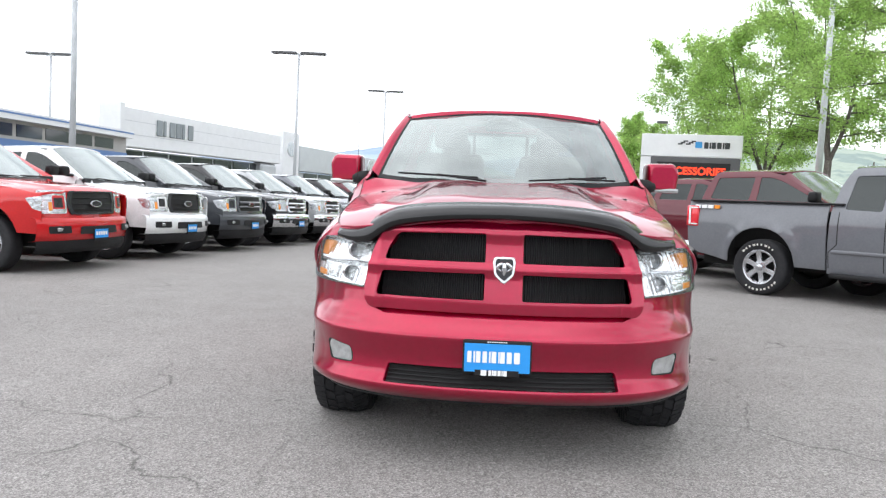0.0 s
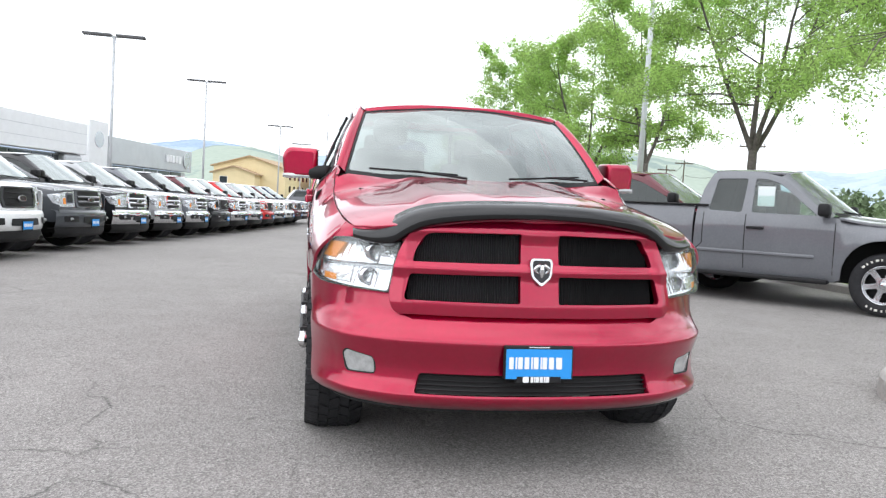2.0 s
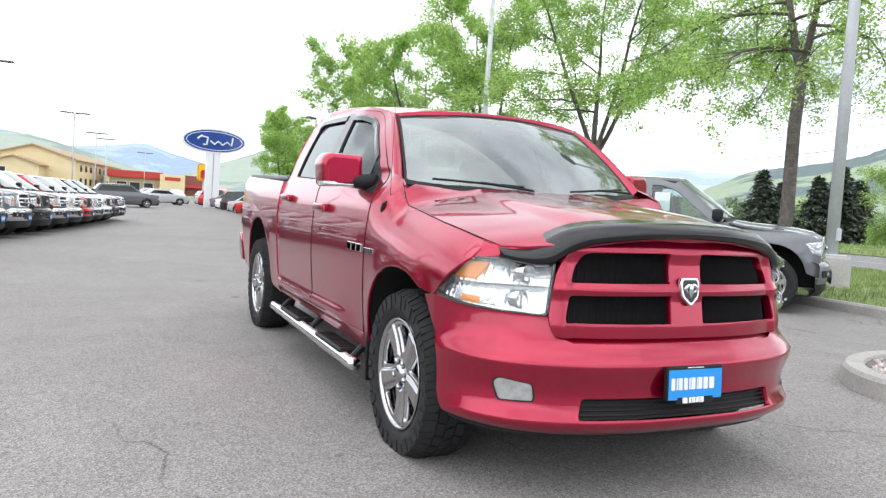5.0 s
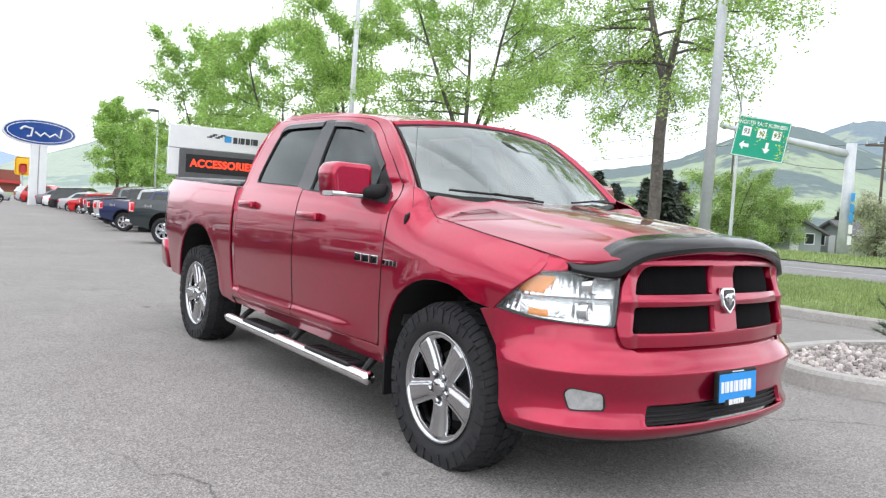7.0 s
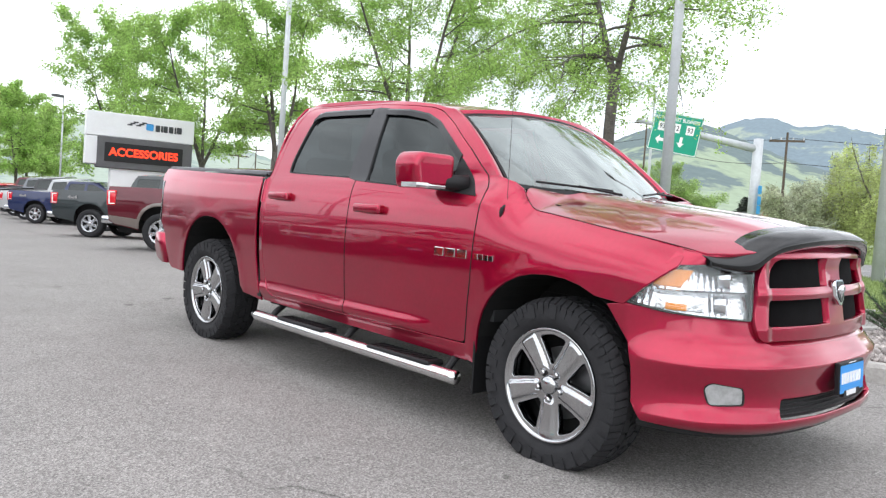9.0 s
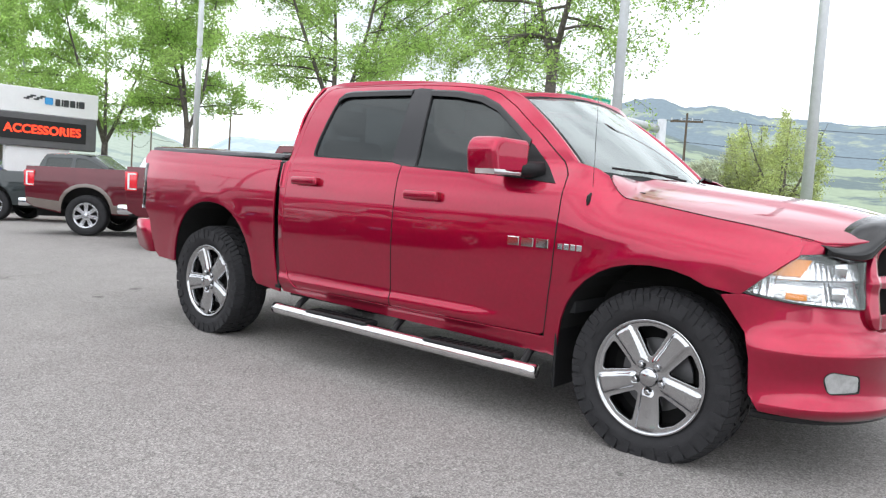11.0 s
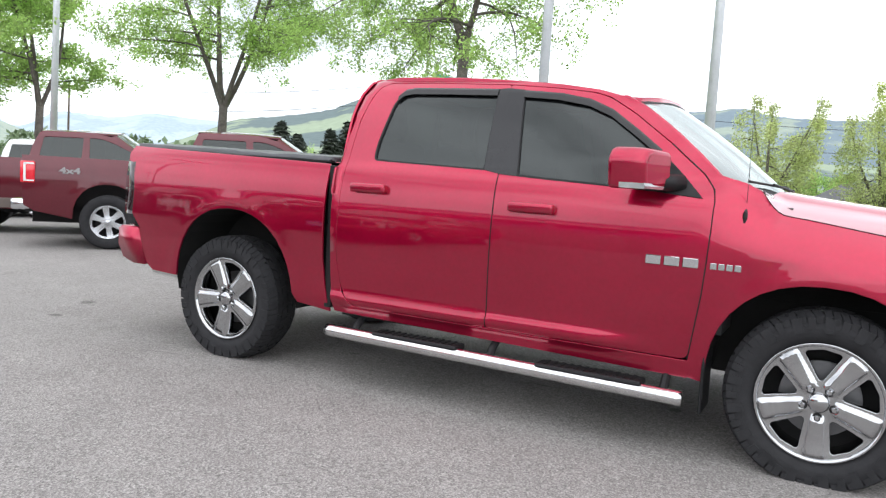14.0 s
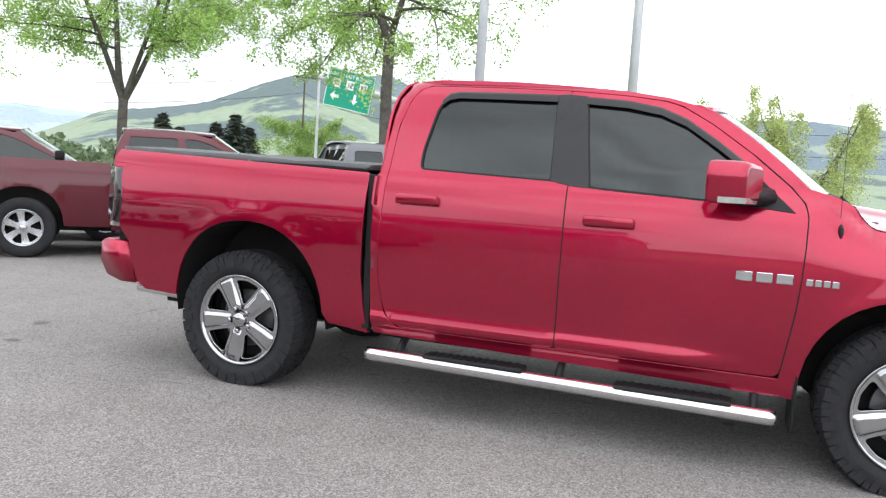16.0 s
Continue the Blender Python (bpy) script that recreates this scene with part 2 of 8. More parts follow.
def curve(pts, n=0):
    """A smooth interpolating function through (u, v) pairs (monotone cubic)."""
    x = np.array([p[0] for p in pts], float)
    y = np.array([p[1] for p in pts], float)
    h, d = np.diff(x), np.diff(y) / np.diff(x)
    m = np.zeros(len(x))
    m[0], m[-1] = d[0], d[-1]
    for i in range(1, len(x) - 1):
        if d[i - 1] * d[i] > 0:
            w1, w2 = 2 * h[i] + h[i - 1], h[i] + 2 * h[i - 1]
            m[i] = (w1 + w2) / (w1 / d[i - 1] + w2 / d[i])

    def f(u):
        if u <= x[0]:
            return float(y[0] + m[0] * (u - x[0]))
        if u >= x[-1]:
            return float(y[-1] + m[-1] * (u - x[-1]))
        i = int(np.searchsorted(x, u) - 1)
        t = (u - x[i]) / h[i]
        return float((2 * t**3 - 3 * t**2 + 1) * y[i] + (t**3 - 2 * t**2 + t) * h[i] * m[i] + (3 * t**2 - 2 * t**3) * y[i + 1] + (t**3 - t**2) * h[i] * m[i + 1])
    return f


def dense(poly, step, closed=True):
    out = []
    n = len(poly)
    for i in range(n if closed else n - 1):
        a, b = poly[i], poly[(i + 1) % n]
        k = max(1, int(math.hypot(b[0] - a[0], b[1] - a[1]) / step + 0.5))
        out += [(a[0] + (b[0] - a[0]) * j / k, a[1] + (b[1] - a[1]) * j / k) for j in range(k)]
    if not closed:
        out.append(tuple(poly[-1]))
    return out


def rounded(poly, r, seg=4):
    """Rounds the corners of a polygon; r: one radius or one a corner."""
    out, n = [], len(poly)
    for i in range(n):
        p, a, b = Vector(poly[i]), Vector(poly[i - 1]), Vector(poly[(i + 1) % n])
        rr = r[i] if isinstance(r, (list, tuple)) else r
        da, db = (a - p), (b - p)
        k = min(rr, da.length * 0.48, db.length * 0.48)
        if k < 1e-4:
            out.append(tuple(p))
            continue
        s, e = p + da.normalized() * k, p + db.normalized() * k
        for j in range(seg + 1):
            t = j / seg
            out.append(tuple(s * (1 - t) ** 2 + p * 2 * t * (1 - t) + e * t * t))
    return out


def inside(poly, pts):
    """Which of the points lie in the polygon (numpy)."""
    x, y = pts[:, 0], pts[:, 1]
    res = np.zeros(len(pts), bool)
    px, py = np.array([p[0] for p in poly]), np.array([p[1] for p in poly])
    qx, qy = np.roll(px, -1), np.roll(py, -1)
    for a, b, c, d in zip(px, py, qx, qy):
        if b == d:
            continue
        res ^= ((b > y) != (d > y)) & (x < (c - a) * (y - b) / (d - b) + a)
    return res


def panel(outline, surf, holes=(), step=0.05, thick=0.015, edge=None, flip=False, rim_holes=True):
    """A sheet cut to an outline with holes in the (u, v) plane, laid on surf(u, v) -> (x, y, z), with a folded rim. Returns verts, faces, normals."""
    from mathutils.geometry import delaunay_2d_cdt
    edge = edge or step
    loops = [dense(outline, edge)] + [dense(h, edge) for h in holes]
    pts, edges = [], []
    for lp in loops:
        o = len(pts)
        pts += lp
        edges += [(o + i, o + (i + 1) % len(lp)) for i in range(len(lp))]
    P = np.array(pts)
    lo, hi = P.min(0), P.max(0)
    gu = np.arange(lo[0] + step * 0.5, hi[0], step)
    gv = np.arange(lo[1] + step * 0.5, hi[1], step)
    G = np.array([(u, v) for u in gu for v in gv]) if len(gu) and len(gv) else np.zeros((0, 2))
    if len(G):
        keep = inside(outline, G)
        for h in holes:
            keep &= ~inside(h, G)
        G = G[keep]
        if len(G):
            d = np.sqrt(((G[:, None, :] - P[None, :, :]) ** 2).sum(2)).min(1)
            G = G[d > step * 0.42]
    allp = [Vector(p) for p in pts] + [Vector(g) for g in G]
    v2, _, f2, *_ = delaunay_2d_cdt(allp, edges, [], 0, 1e-6)
    V2 = np.array([tuple(v) for v in v2])
    F2 = [tuple(f) for f in f2]
    C = np.array([V2[list(f)].mean(0) for f in F2])
    keep = inside(outline, C)
    for h in holes:
        keep &= ~inside(h, C)
    F2 = [f for f, k in zip(F2, keep) if k]
    e = 1e-3
    V3, N3 = [], []
    sgn = -1 if flip else 1
    for u, v in V2:
        p = Vector(surf(u, v))
        du = Vector(surf(u + e, v)) - Vector(surf(u - e, v))
        dv = Vector(surf(u, v + e)) - Vector(surf(u, v - e))
        nn = du.cross(dv)
        nn = nn.normalized() * sgn if nn.length > 1e-12 else Vector((0, 0, 1))
        V3.append(p)
        N3.append(nn)
    F3 = [f if not flip else f[::-1] for f in F2]
    if thick:
        cnt = {}
        for f in F3:
            for a, b in zip(f, f[1:] + f[:1]):
                cnt[(a, b)] = 1
        border = [(a, b) for (a, b) in cnt if (b, a) not in cnt]
        ins, top = {}, {}
        acc = {}
        for a, b in border:
            t = (V3[b] - V3[a])
            for i in (a, b):
                acc.setdefault(i, []).append(t.cross((N3[i])))
        for i, ws in acc.items():
            w = sum(ws, Vector((0, 0, 0)))
            w = w.normalized() if w.length > 1e-9 else Vector((0, 0, 0))
            k = len(V3)
            r = min(0.004, abs(thick) * 0.4)
            # rounded fold: lip, then down the rim
            V3.append(V3[i] + w * r * 0.7 - N3[i] * r * 0.6 * (1 if thick > 0 else -1))
            N3.append((N3[i] * 0.5 + w).normalized() if thick > 0 else N3[i])
            V3.append(V3[i] + w * r * 0.7 - N3[i] * thick)
            N3.append(w if w.length > 0.5 else N3[i])
            ins[i] = (k, k + 1)
        for a, b in border:
            F3.append((b, a, ins[a][0], ins[b][0]))
            F3.append((ins[b][0], ins[a][0], ins[a][1], ins[b][1]))
    return [tuple(v) for v in V3], F3, [tuple(n) for n in N3]


def mirrored(mesh):
    """The same sheet on the other side (x turned about)."""
    vs = [(-x, y, z) for x, y, z in mesh[0]]
    fs = [tuple(f)[::-1] for f in mesh[1]]
    return (vs, fs, [(-x, y, z) for x, y, z in mesh[2]]) if len(mesh) > 2 else (vs, fs)

# ---- the red crew-cab pickup: x across, y to the rear, front axle over the origin ----
def arch_pts(yc, zc, ry, rz, z0, n=18):
    """Wheel-arch outline from its front foot over the top to its rear foot."""
    a0 = math.asin(max(-1, min(1, (z0 - zc) / rz)))
    out = []
    for i in range(n + 1):
        a = math.pi - a0 - (math.pi - 2 * a0) * i / n
        c, s = math.cos(a), math.sin(a)
        out.append((yc + ry * math.copysign(abs(c) ** 0.9, c), zc + rz * math.copysign(abs(s) ** 0.9, s)))
    return out


side_z = curve([(0.30, 0.90), (0.36, 0.925), (0.44, 0.945), (0.485, 0.972), (0.515, 0.981), (0.56, 0.968), (0.70, 0.979), (0.85, 0.989), (0.94, 0.991), (1.03, 0.988), (1.10, 0.982), (1.17, 0.973), (1.235, 0.960), (1.29, 0.942), (1.345, 0.914), (1.42, 0.884), (1.60, 0.810), (1.74, 0.744), (1.80, 0.713), (1.84, 0.678), (1.87, 0.63)])
bed_z = curve([(0.40, 0.935), (0.50, 0.962), (0.60, 0.970), (0.80, 0.984), (0.94, 0.992), (1.04, 0.992), (1.13, 0.986), (1.21, 0.975), (1.28, 0.960), (1.33, 0.941), (1.385, 0.908)])
taper = curve([(-0.75, -0.060), (-0.55, -0.034), (-0.35, -0.014), (-0.10, -0.003), (0.25, 0.0), (1.5, 0.0), (2.6, 0.0), (3.6, 0.004), (4.25, -0.006), (4.62, -0.026)])
hood_seam_z = curve([(-0.80, 1.022), (-0.68, 1.055), (-0.57, 1.077), (-0.40, 1.107), (-0.21, 1.134), (0.00, 1.166), (0.12, 1.184), (0.23, 1.200), (0.285, 1.242), (0.33, 1.303), (0.40, 1.340), (0.52, 1.372)])
hood_seam_x = curve([(-0.80, 0.735), (-0.68, 0.790), (-0.57, 0.822), (-0.40, 0.846), (-0.21, 0.858), (0.00, 0.862), (0.23, 0.860), (0.33, 0.850), (0.40, 0.832), (0.52, 0.815)])


def flare(y, z, yc, zc, ry, rz, h, wide):
    d = math.hypot((y - yc) / ry, (z - zc) / rz) - 1
    return h * math.exp(-(d / wide) ** 2) if z > 0.3 else 0.0


def shell_width(y, z):
    w = (bed_z(z) if y > 2.71 else side_z(z)) + taper(y)
    if y < 1.10 and 0.40 < z < 0.70:
        # the door's lower crease runs out towards the front wheel
        a = min(1.0, (1.10 - y) / 0.42)
        w += (0.938 + (z - 0.40) * 0.137 - side_z(z)) * a * a * (3 - 2 * a) * min(1.0, (z - 0.40) / 0.04, (0.70 - z) / 0.06)
    w += flare(y, z, 0.02, 0.40, 0.50, 0.50, 0.009, 0.13) + flare(y, z, 3.52, 0.42, 0.55, 0.60, 0.004, 0.08)
    if z > 1.20 and y < 1.15:
        a = min(1.0, (1.15 - y) / 0.62)
        a = a * a * (3 - 2 * a)
        b = min(1.0, (z - 1.20) / 0.17)
        b = b * b * (3 - 2 * b) * max(0.0, min(1.0, (1.80 - z) / 0.43))
        w -= 0.070 * a * b
    if z > 1.42 and y < 1.55:
        # the cab draws in towards the windscreen
        a = min(1.0, (1.55 - y) / 0.55)
        w -= 0.045 * a * a * (3 - 2 * a) * min(1.0, (z - 1.42) / 0.30)
    return w


def ease(t):
    t = max(0.0, min(1.0, t))
    return t * t * (3 - 2 * t)


def rolled(y, z):
    """Half width with the fender's shoulder rolling in under the hood, fading out along the door's front edge."""
    w = shell_width(y, z)
    if y < 0.62:
        y0 = min(y, 0.15)
        t = (z - (hood_seam_z(y0) + 0.10 * (y - y0) - 0.21)) / 0.21
        if t > 0:
            w -= (w - hood_seam_x(y0) - 0.10 * (y - y0)) * min(t, 1.2) ** 2.1 * (1 - ease((y - 0.15) / 0.45))
    return w


def half_width(y, z):
    w = rolled(y, z)
    if 0.15 < y < 0.56:
        zt = hood_seam_z(y)
        w -= (rolled(y, zt) - hood_seam_x(y)) * ease((z - zt + 0.10) / 0.10) * (1 - ease((y - 0.36) / 0.20))
    return w


def side_surf(y, z):
    return (-half_width(y, z), y, z)


plan = [(0.0, -1.000), (0.20, -0.994), (0.41, -0.966), (0.58, -0.920), (0.71, -0.855), (0.815, -0.775), (0.895, -0.670), (0.942, -0.560), (0.968, -0.450), (0.980, -0.340)]
plan_s = [0.0]
for (xa, ya), (xb, yb) in zip(plan, plan[1:]):
    plan_s.append(plan_s[-1] + math.hypot(xb - xa, yb - ya))
plan_x, plan_y = curve([(-plan_s[1], -plan[1][0])] + list(zip(plan_s, [p[0] for p in plan]))), curve([(-plan_s[1], plan[1][1])] + list(zip(plan_s, [p[1] for p in plan])))


def s_at_x(x):
    return float(np.interp(abs(x), [p[0] for p in plan], plan_s)) * (1 if x >= 0 else -1)


def s_at_y(y):
    return float(np.interp(y, [p[1] for p in plan], plan_s))


def around(s, z, inset):
    """A point on the front, s metres round from the middle, set in from the bumper's line."""
    a = abs(s)
    x, y = plan_x(a), plan_y(a)
    tx, ty = plan_x(a + 1e-3) - plan_x(a - 1e-3), plan_y(a + 1e-3) - plan_y(a - 1e-3)
    q = math.hypot(tx, ty)
    if a < 2e-3:
        tx, ty, q = 1, 0, 1
    x, y = x - ty / q * -1 * -inset, y + tx / q * inset
    return (math.copysign(x, s) if a > 1e-6 else 0.0, y, z)


bump_in = curve([(0.27, 0.12), (0.30, 0.055), (0.325, 0.018), (0.345, 0.004), (0.362, 0.006), (0.40, 0.026), (0.47, 0.034), (0.54, 0.018), (0.588, 0.003), (0.600, 0.000), (0.608, 0.004), (0.65, 0.042), (0.70, 0.070), (0.74, 0.078), (0.76, 0.082), (0.84, 0.088)])
side_fade = lambda s: max(0.0, min(1.0, (1.28 - abs(s)) / 0.30))


def bumper_surf(s, z):
    f = 0.06 + 0.94 * side_fade(s)
    return around(s, z, bump_in(z) * f)


def lamp_in(s, z):
    """How far the grille and headlamp face stands in from the bumper's line: leaning back, flush with the fender at its outer end."""
    f = max(0.0, min(1.0, (abs(s) - 0.80) / 0.34))
    f = f * f * (3 - 2 * f)
    return (0.060 + max(0, z - 0.74) * 0.20) * (1 - f) + f * (0.006 + 0.15 * max(0.0, z - 0.83))


def face_surf(s, z):
    return around(s, z, lamp_in(s, z))


hood_c = curve([(-0.92, 1.105), (-0.86, 1.150), (-0.78, 1.172), (-0.60, 1.204), (-0.20, 1.246), (0.10, 1.276), (0.30, 1.300), (0.45, 1.308)])


def hood_surf(x, y):
    xe, ze, zc = hood_seam_x(y), hood_seam_z(y), hood_c(y)
    t = abs(x) / xe
    z = zc - (zc - ze) * min(t, 1.1) ** 2.4
    st = max(0.0, min(1.0, (0.62 - t) / 0.16))
    dome = 0.020 * st * st * (3 - 2 * st)
    st2 = max(0.0, min(1.0, (0.30 - t) / 0.2))
    # hollows on both sides of the raised middle, deepest by the windscreen
    hol = math.exp(-((t - 0.66) / 0.13) ** 2) * max(0.0, min(1.0, (y + 0.25) / 0.5)) ** 2
    return (x, y, z + dome * max(0.0, min(1.0, (y + 0.95) / 0.4)) - 0.010 * st2 * st2 * (3 - 2 * st2) - 0.006 * hol)


roof_c = curve([(0.85, 1.785), (0.915, 1.798), (1.05, 1.812), (1.17, 1.832), (1.43, 1.862), (1.72, 1.882), (2.10, 1.898), (2.45, 1.900), (2.60, 1.886), (2.70, 1.855)])
roof_drop = curve([(0.85, 0.056), (1.05, 0.054), (1.20, 0.044), (1.50, 0.033), (2.50, 0.030), (2.70, 0.034)])


def roof_surf(x, y):
    return (x, y, roof_c(y) - roof_drop(y) * (abs(x) / 0.68) ** 2.6)


def wind_surf(u, v):
    y0, z0, x0 = 0.26 + 0.24 * u * u, 1.285 + 0.045 * u * u, 0.785
    y1, z1, x1 = 0.930 + 0.075 * u * u, 1.786 - 0.050 * u * u, 0.652
    b = 0.018 * 4 * v * (1 - v)
    return ((x0 + (x1 - x0) * v) * u, y0 + (y1 - y0) * v - b * 0.6, z0 + (z1 - z0) * v + b)


def wheel(parent, m, R=0.412, W=0.275, rim=0.273, roll=0.0, hub=0.0, tread=True, spokes=5, mats=None, style="broad", bolts=True):
    """A wheel: tyre with blocks, rim with spokes, cap and nuts; its outer face looks along -x. With hub, the tyre is pressed flat that far under it."""
    def pressed(mesh):
        if not hub:
            return mesh
        c, q = math.cos(radians(roll)), math.sin(radians(roll))
        out = []
        for px, py, pz in mesh[0]:
            y_, z_ = py * c - pz * q, py * q + pz * c
            if z_ < -hub:
                px, z_ = px * (1 + 0.5 * (-hub - z_)), -hub + 0.02 * (z_ + hub)
            out.append((px, y_ * c + z_ * q, -y_ * q + z_ * c))
        return out, mesh[1]
    mr, mc = mats or (M_WHEEL, M_DARK)
    h = W / 2
    w = new("wheel")
    w.parent = parent
    w.matrix_local = m
    tp = [(h * 0.62, rim - 0.012), (h * 0.86, rim + 0.004), (h * 0.98, rim + 0.045), (h * 1.0, (rim + R) / 2 + 0.012), (h * 0.93, R - 0.030), (h * 0.80, R - 0.012), (h * 0.4, R - 0.006), (-h * 0.4, R - 0.006), (-h * 0.80, R - 0.012), (-h * 0.93, R - 0.030), (-h * 1.0, (rim + R) / 2 + 0.012), (-h * 0.98, rim + 0.045), (-h * 0.86, rim + 0.004), (-h * 0.62, rim - 0.012)]
    ty = part("tyre", pressed(lathe(tp, 56)), M_RUBBER, w, smooth=True)
    if tread:
        vs, fs = [], []
        nb = 34
        for row, (x0, x1, r0, off) in enumerate([(-0.99, -0.56, R - 0.022, 0), (-0.52, -0.20, R - 0.006, 0.5), (-0.16, 0.16, R - 0.005, 0.1), (0.20, 0.52, R - 0.006, 0.6), (0.56, 0.99, R - 0.022, 0.2)]):
            for k in range(nb):
                a0 = 2 * math.pi * (k + off) / nb
                for q, (sub, ln) in enumerate(((0.0, 0.40), (0.47, 0.40)) if row in (0, 4) else ((0.0, 0.78),)):
                    b0, b1 = a0 + 2 * math.pi / nb * sub, a0 + 2 * math.pi / nb * (sub + ln)
                    o = len(vs)
                    sk = 0.05 * (1 if row % 2 else -1) * (0.6 if k % 2 else 1)
                    for rr, sh in ((0.0, 0.0), (1.0, 0.008)):
                        for xx, aa in ((x0, b0), (x1, b0 + sk), (x1, b1 + sk), (x0, b1)):
                            edge_drop = 0.030 if (row in (0, 4) and abs(xx) > 0.9) else 0.0
                            r2 = (r0 - edge_drop * 0.9) + rr * (R + 0.004 - edge_drop * 0.8 - (r0 - edge_drop * 0.9))
                            vs.append((xx * h * (1.01 if rr else 1.0), r2 * math.cos(aa), r2 * math.sin(aa)))
                    fs += [(o + 4, o + 5, o + 6, o + 7), (o, o + 1, o + 5, o + 4), (o + 1, o + 2, o + 6, o + 5), (o + 2, o + 3, o + 7, o + 6), (o + 3, o, o + 4, o + 7)]
        # sidewall lugs
        for k in range(nb):
            a0, a1 = 2 * math.pi * k / nb, 2 * math.pi * (k + (0.62 if k % 2 else 0.45)) / nb
            for sg in (-1, 1):
                o = len(vs)
                ra, rb = R - 0.072 - (0.018 if k % 2 else 0), R - 0.024
                for xx in (h * 0.90, h * 1.03):
                    for rr, aa in ((ra, a0), (rb, a0), (rb, a1), (ra, a1)):
                        vs.append((sg * xx, rr * math.cos(aa), rr * math.sin(aa)))
                fs += [(o + 4, o + 5, o + 6, o + 7), (o, o + 1, o + 5, o + 4), (o + 1, o + 2, o + 6, o + 5), (o + 2, o + 3, o + 7, o + 6), (o + 3, o, o + 4, o + 7)]
        part("tread", pressed((vs, fs)), M_RUBBER, ty)
    # outer face towards -x
    rp = [(-h * 0.62, rim - 0.014), (-h * 0.80, rim - 0.010), (-h * 0.90, rim + 0.002), (-h * 0.93, rim - 0.003), (-h * 0.90, rim - 0.012), (-h * 0.72, rim - 0.022), (-h * 0.2, rim - 0.034), (h * 0.7, rim - 0.030), (h * 0.85, rim)]
    part("rim", lathe(rp, 56), mr, w, smooth=True)
    part("brake_disc", lathe([(0.0, 0.175), (-0.014, 0.175), (-0.016, 0.06), (-0.016, 0.0)], 36), M_DISC if tread else mc, w, "grey brake disc", smooth=False)
    part("wheel_barrel", lathe([(0.035, rim - 0.03), (0.035, 0.0)], 24), mc, w, "dark inside of the wheel")
    dish = lambda r: -h * 0.90 + 0.022 - 0.011 * ((r - 0.13) / 0.13) ** 2
    def face(a, b):
        r = math.hypot(a, b)
        th = (math.atan2(b, a) - math.pi / 2) % (2 * math.pi / spokes)
        th = min(th, 2 * math.pi / spokes - th) * r
        crown = 0.0
        if style == "broad":
            # flat spoke faces with steep bright flanks
            e = max(0.0, min(1.0, ((0.033 + 0.085 * r) - th) / 0.022))
            crown = 0.015 * e * e * (3 - 2 * e) * max(0.0, min(1.0, (rim * 0.955 - r) / 0.022)) * max(0.0, min(1.0, (r - 0.060) / 0.03))
        return (dish(r) - crown, a, b)
    ro = rim - 0.010
    outer = [(ro * math.cos(2 * math.pi * k / 60), ro * math.sin(2 * math.pi * k / 60)) for k in range(60)]
    wins = []
    for k in range(spokes):
        a = 2 * math.pi * (k + 0.5) / spokes + math.pi / 2
        if style == "broad":
            dg = math.radians
            poly = [(rim * 0.36, -dg(6)), (rim * 0.54, -dg(14.5)), (rim * 0.74, -dg(18.5)), (rim * 0.84, -dg(20)), (rim * 0.885, -dg(17)), (rim * 0.90, 0), (rim * 0.885, dg(17)), (rim * 0.84, dg(20)), (rim * 0.74, dg(18.5)), (rim * 0.54, dg(14.5)), (rim * 0.36, dg(6))]
        else:
            ha = math.pi / spokes * (0.72 if style == "thin" else 0.60)
            ra, rb = rim * 0.36, rim * 0.88
            poly = [(ra, -ha * 0.5), (rb, -ha), (rb * 1.02, 0), (rb, ha), (ra, ha * 0.5)]
        pts = [(r * math.cos(a + t), r * math.sin(a + t)) for r, t in poly]
        wins.append(rounded(pts, 0.012, 3))
    part("spokes", panel(outer, face, wins, step=0.008 if tread else 0.06, thick=0.040, edge=0.008 if tread else 0.03, flip=True), mr, w, smooth=True)
    part("hub_cap", lathe([(-h * 0.90 + 0.028, 0.048), (-h * 0.90 + 0.004, 0.045), (-h * 0.90 - 0.006, 0.034), (-h * 0.90 - 0.008, 0.0)], 24), mr, w, smooth=True)
    if bolts:
        for k in range(5):
            a = 2 * math.pi * k / 5 + math.pi / 2
            # dark disc on the spoke face paints the shade of a nut recess
            part("nut_pocket_shade", moved(lathe([(dish(0.068) + 0.012, 0.021), (dish(0.068) - 0.004, 0.021), (dish(0.068) - 0.004, 0.0)], 14), pose(0, 0.068 * math.cos(a), 0.068 * math.sin(a))), mc, w)
            part("lug_nut", moved(lathe([(-h * 0.9 + 0.035, 0.014), (-h * 0.9 + 0.002, 0.014), (-h * 0.9 - 0.004, 0.009), (-h * 0.9 - 0.004, 0.0)], 10), pose(0, 0.068 * math.cos(a), 0.068 * math.sin(a))), mr if tread else mc, w)
    return w


def both(name, mesh, material, parent, label="", smooth=True):
    a = part(name, mesh, material, parent, label, smooth)
    b = part(name, mirrored(mesh), material, parent, label, smooth)
    return a, b


TRUCK_AT = (0.095, 4.328)
hero = thing("pickup_truck", "cherry red crew-cab pickup with black hood guard and chrome wheels", "pickup truck", pose(TRUCK_AT[0], TRUCK_AT[1], GX * TRUCK_AT[0] + GY * TRUCK_AT[1], math.degrees(math.atan(GY)), -math.degrees(math.atan(GX)), 0))

ARCH_F = arch_pts(0.02, 0.40, 0.485, 0.500, 0.38)
ARCH_R = arch_pts(3.52, 0.42, 0.515, 0.575, 0.48)

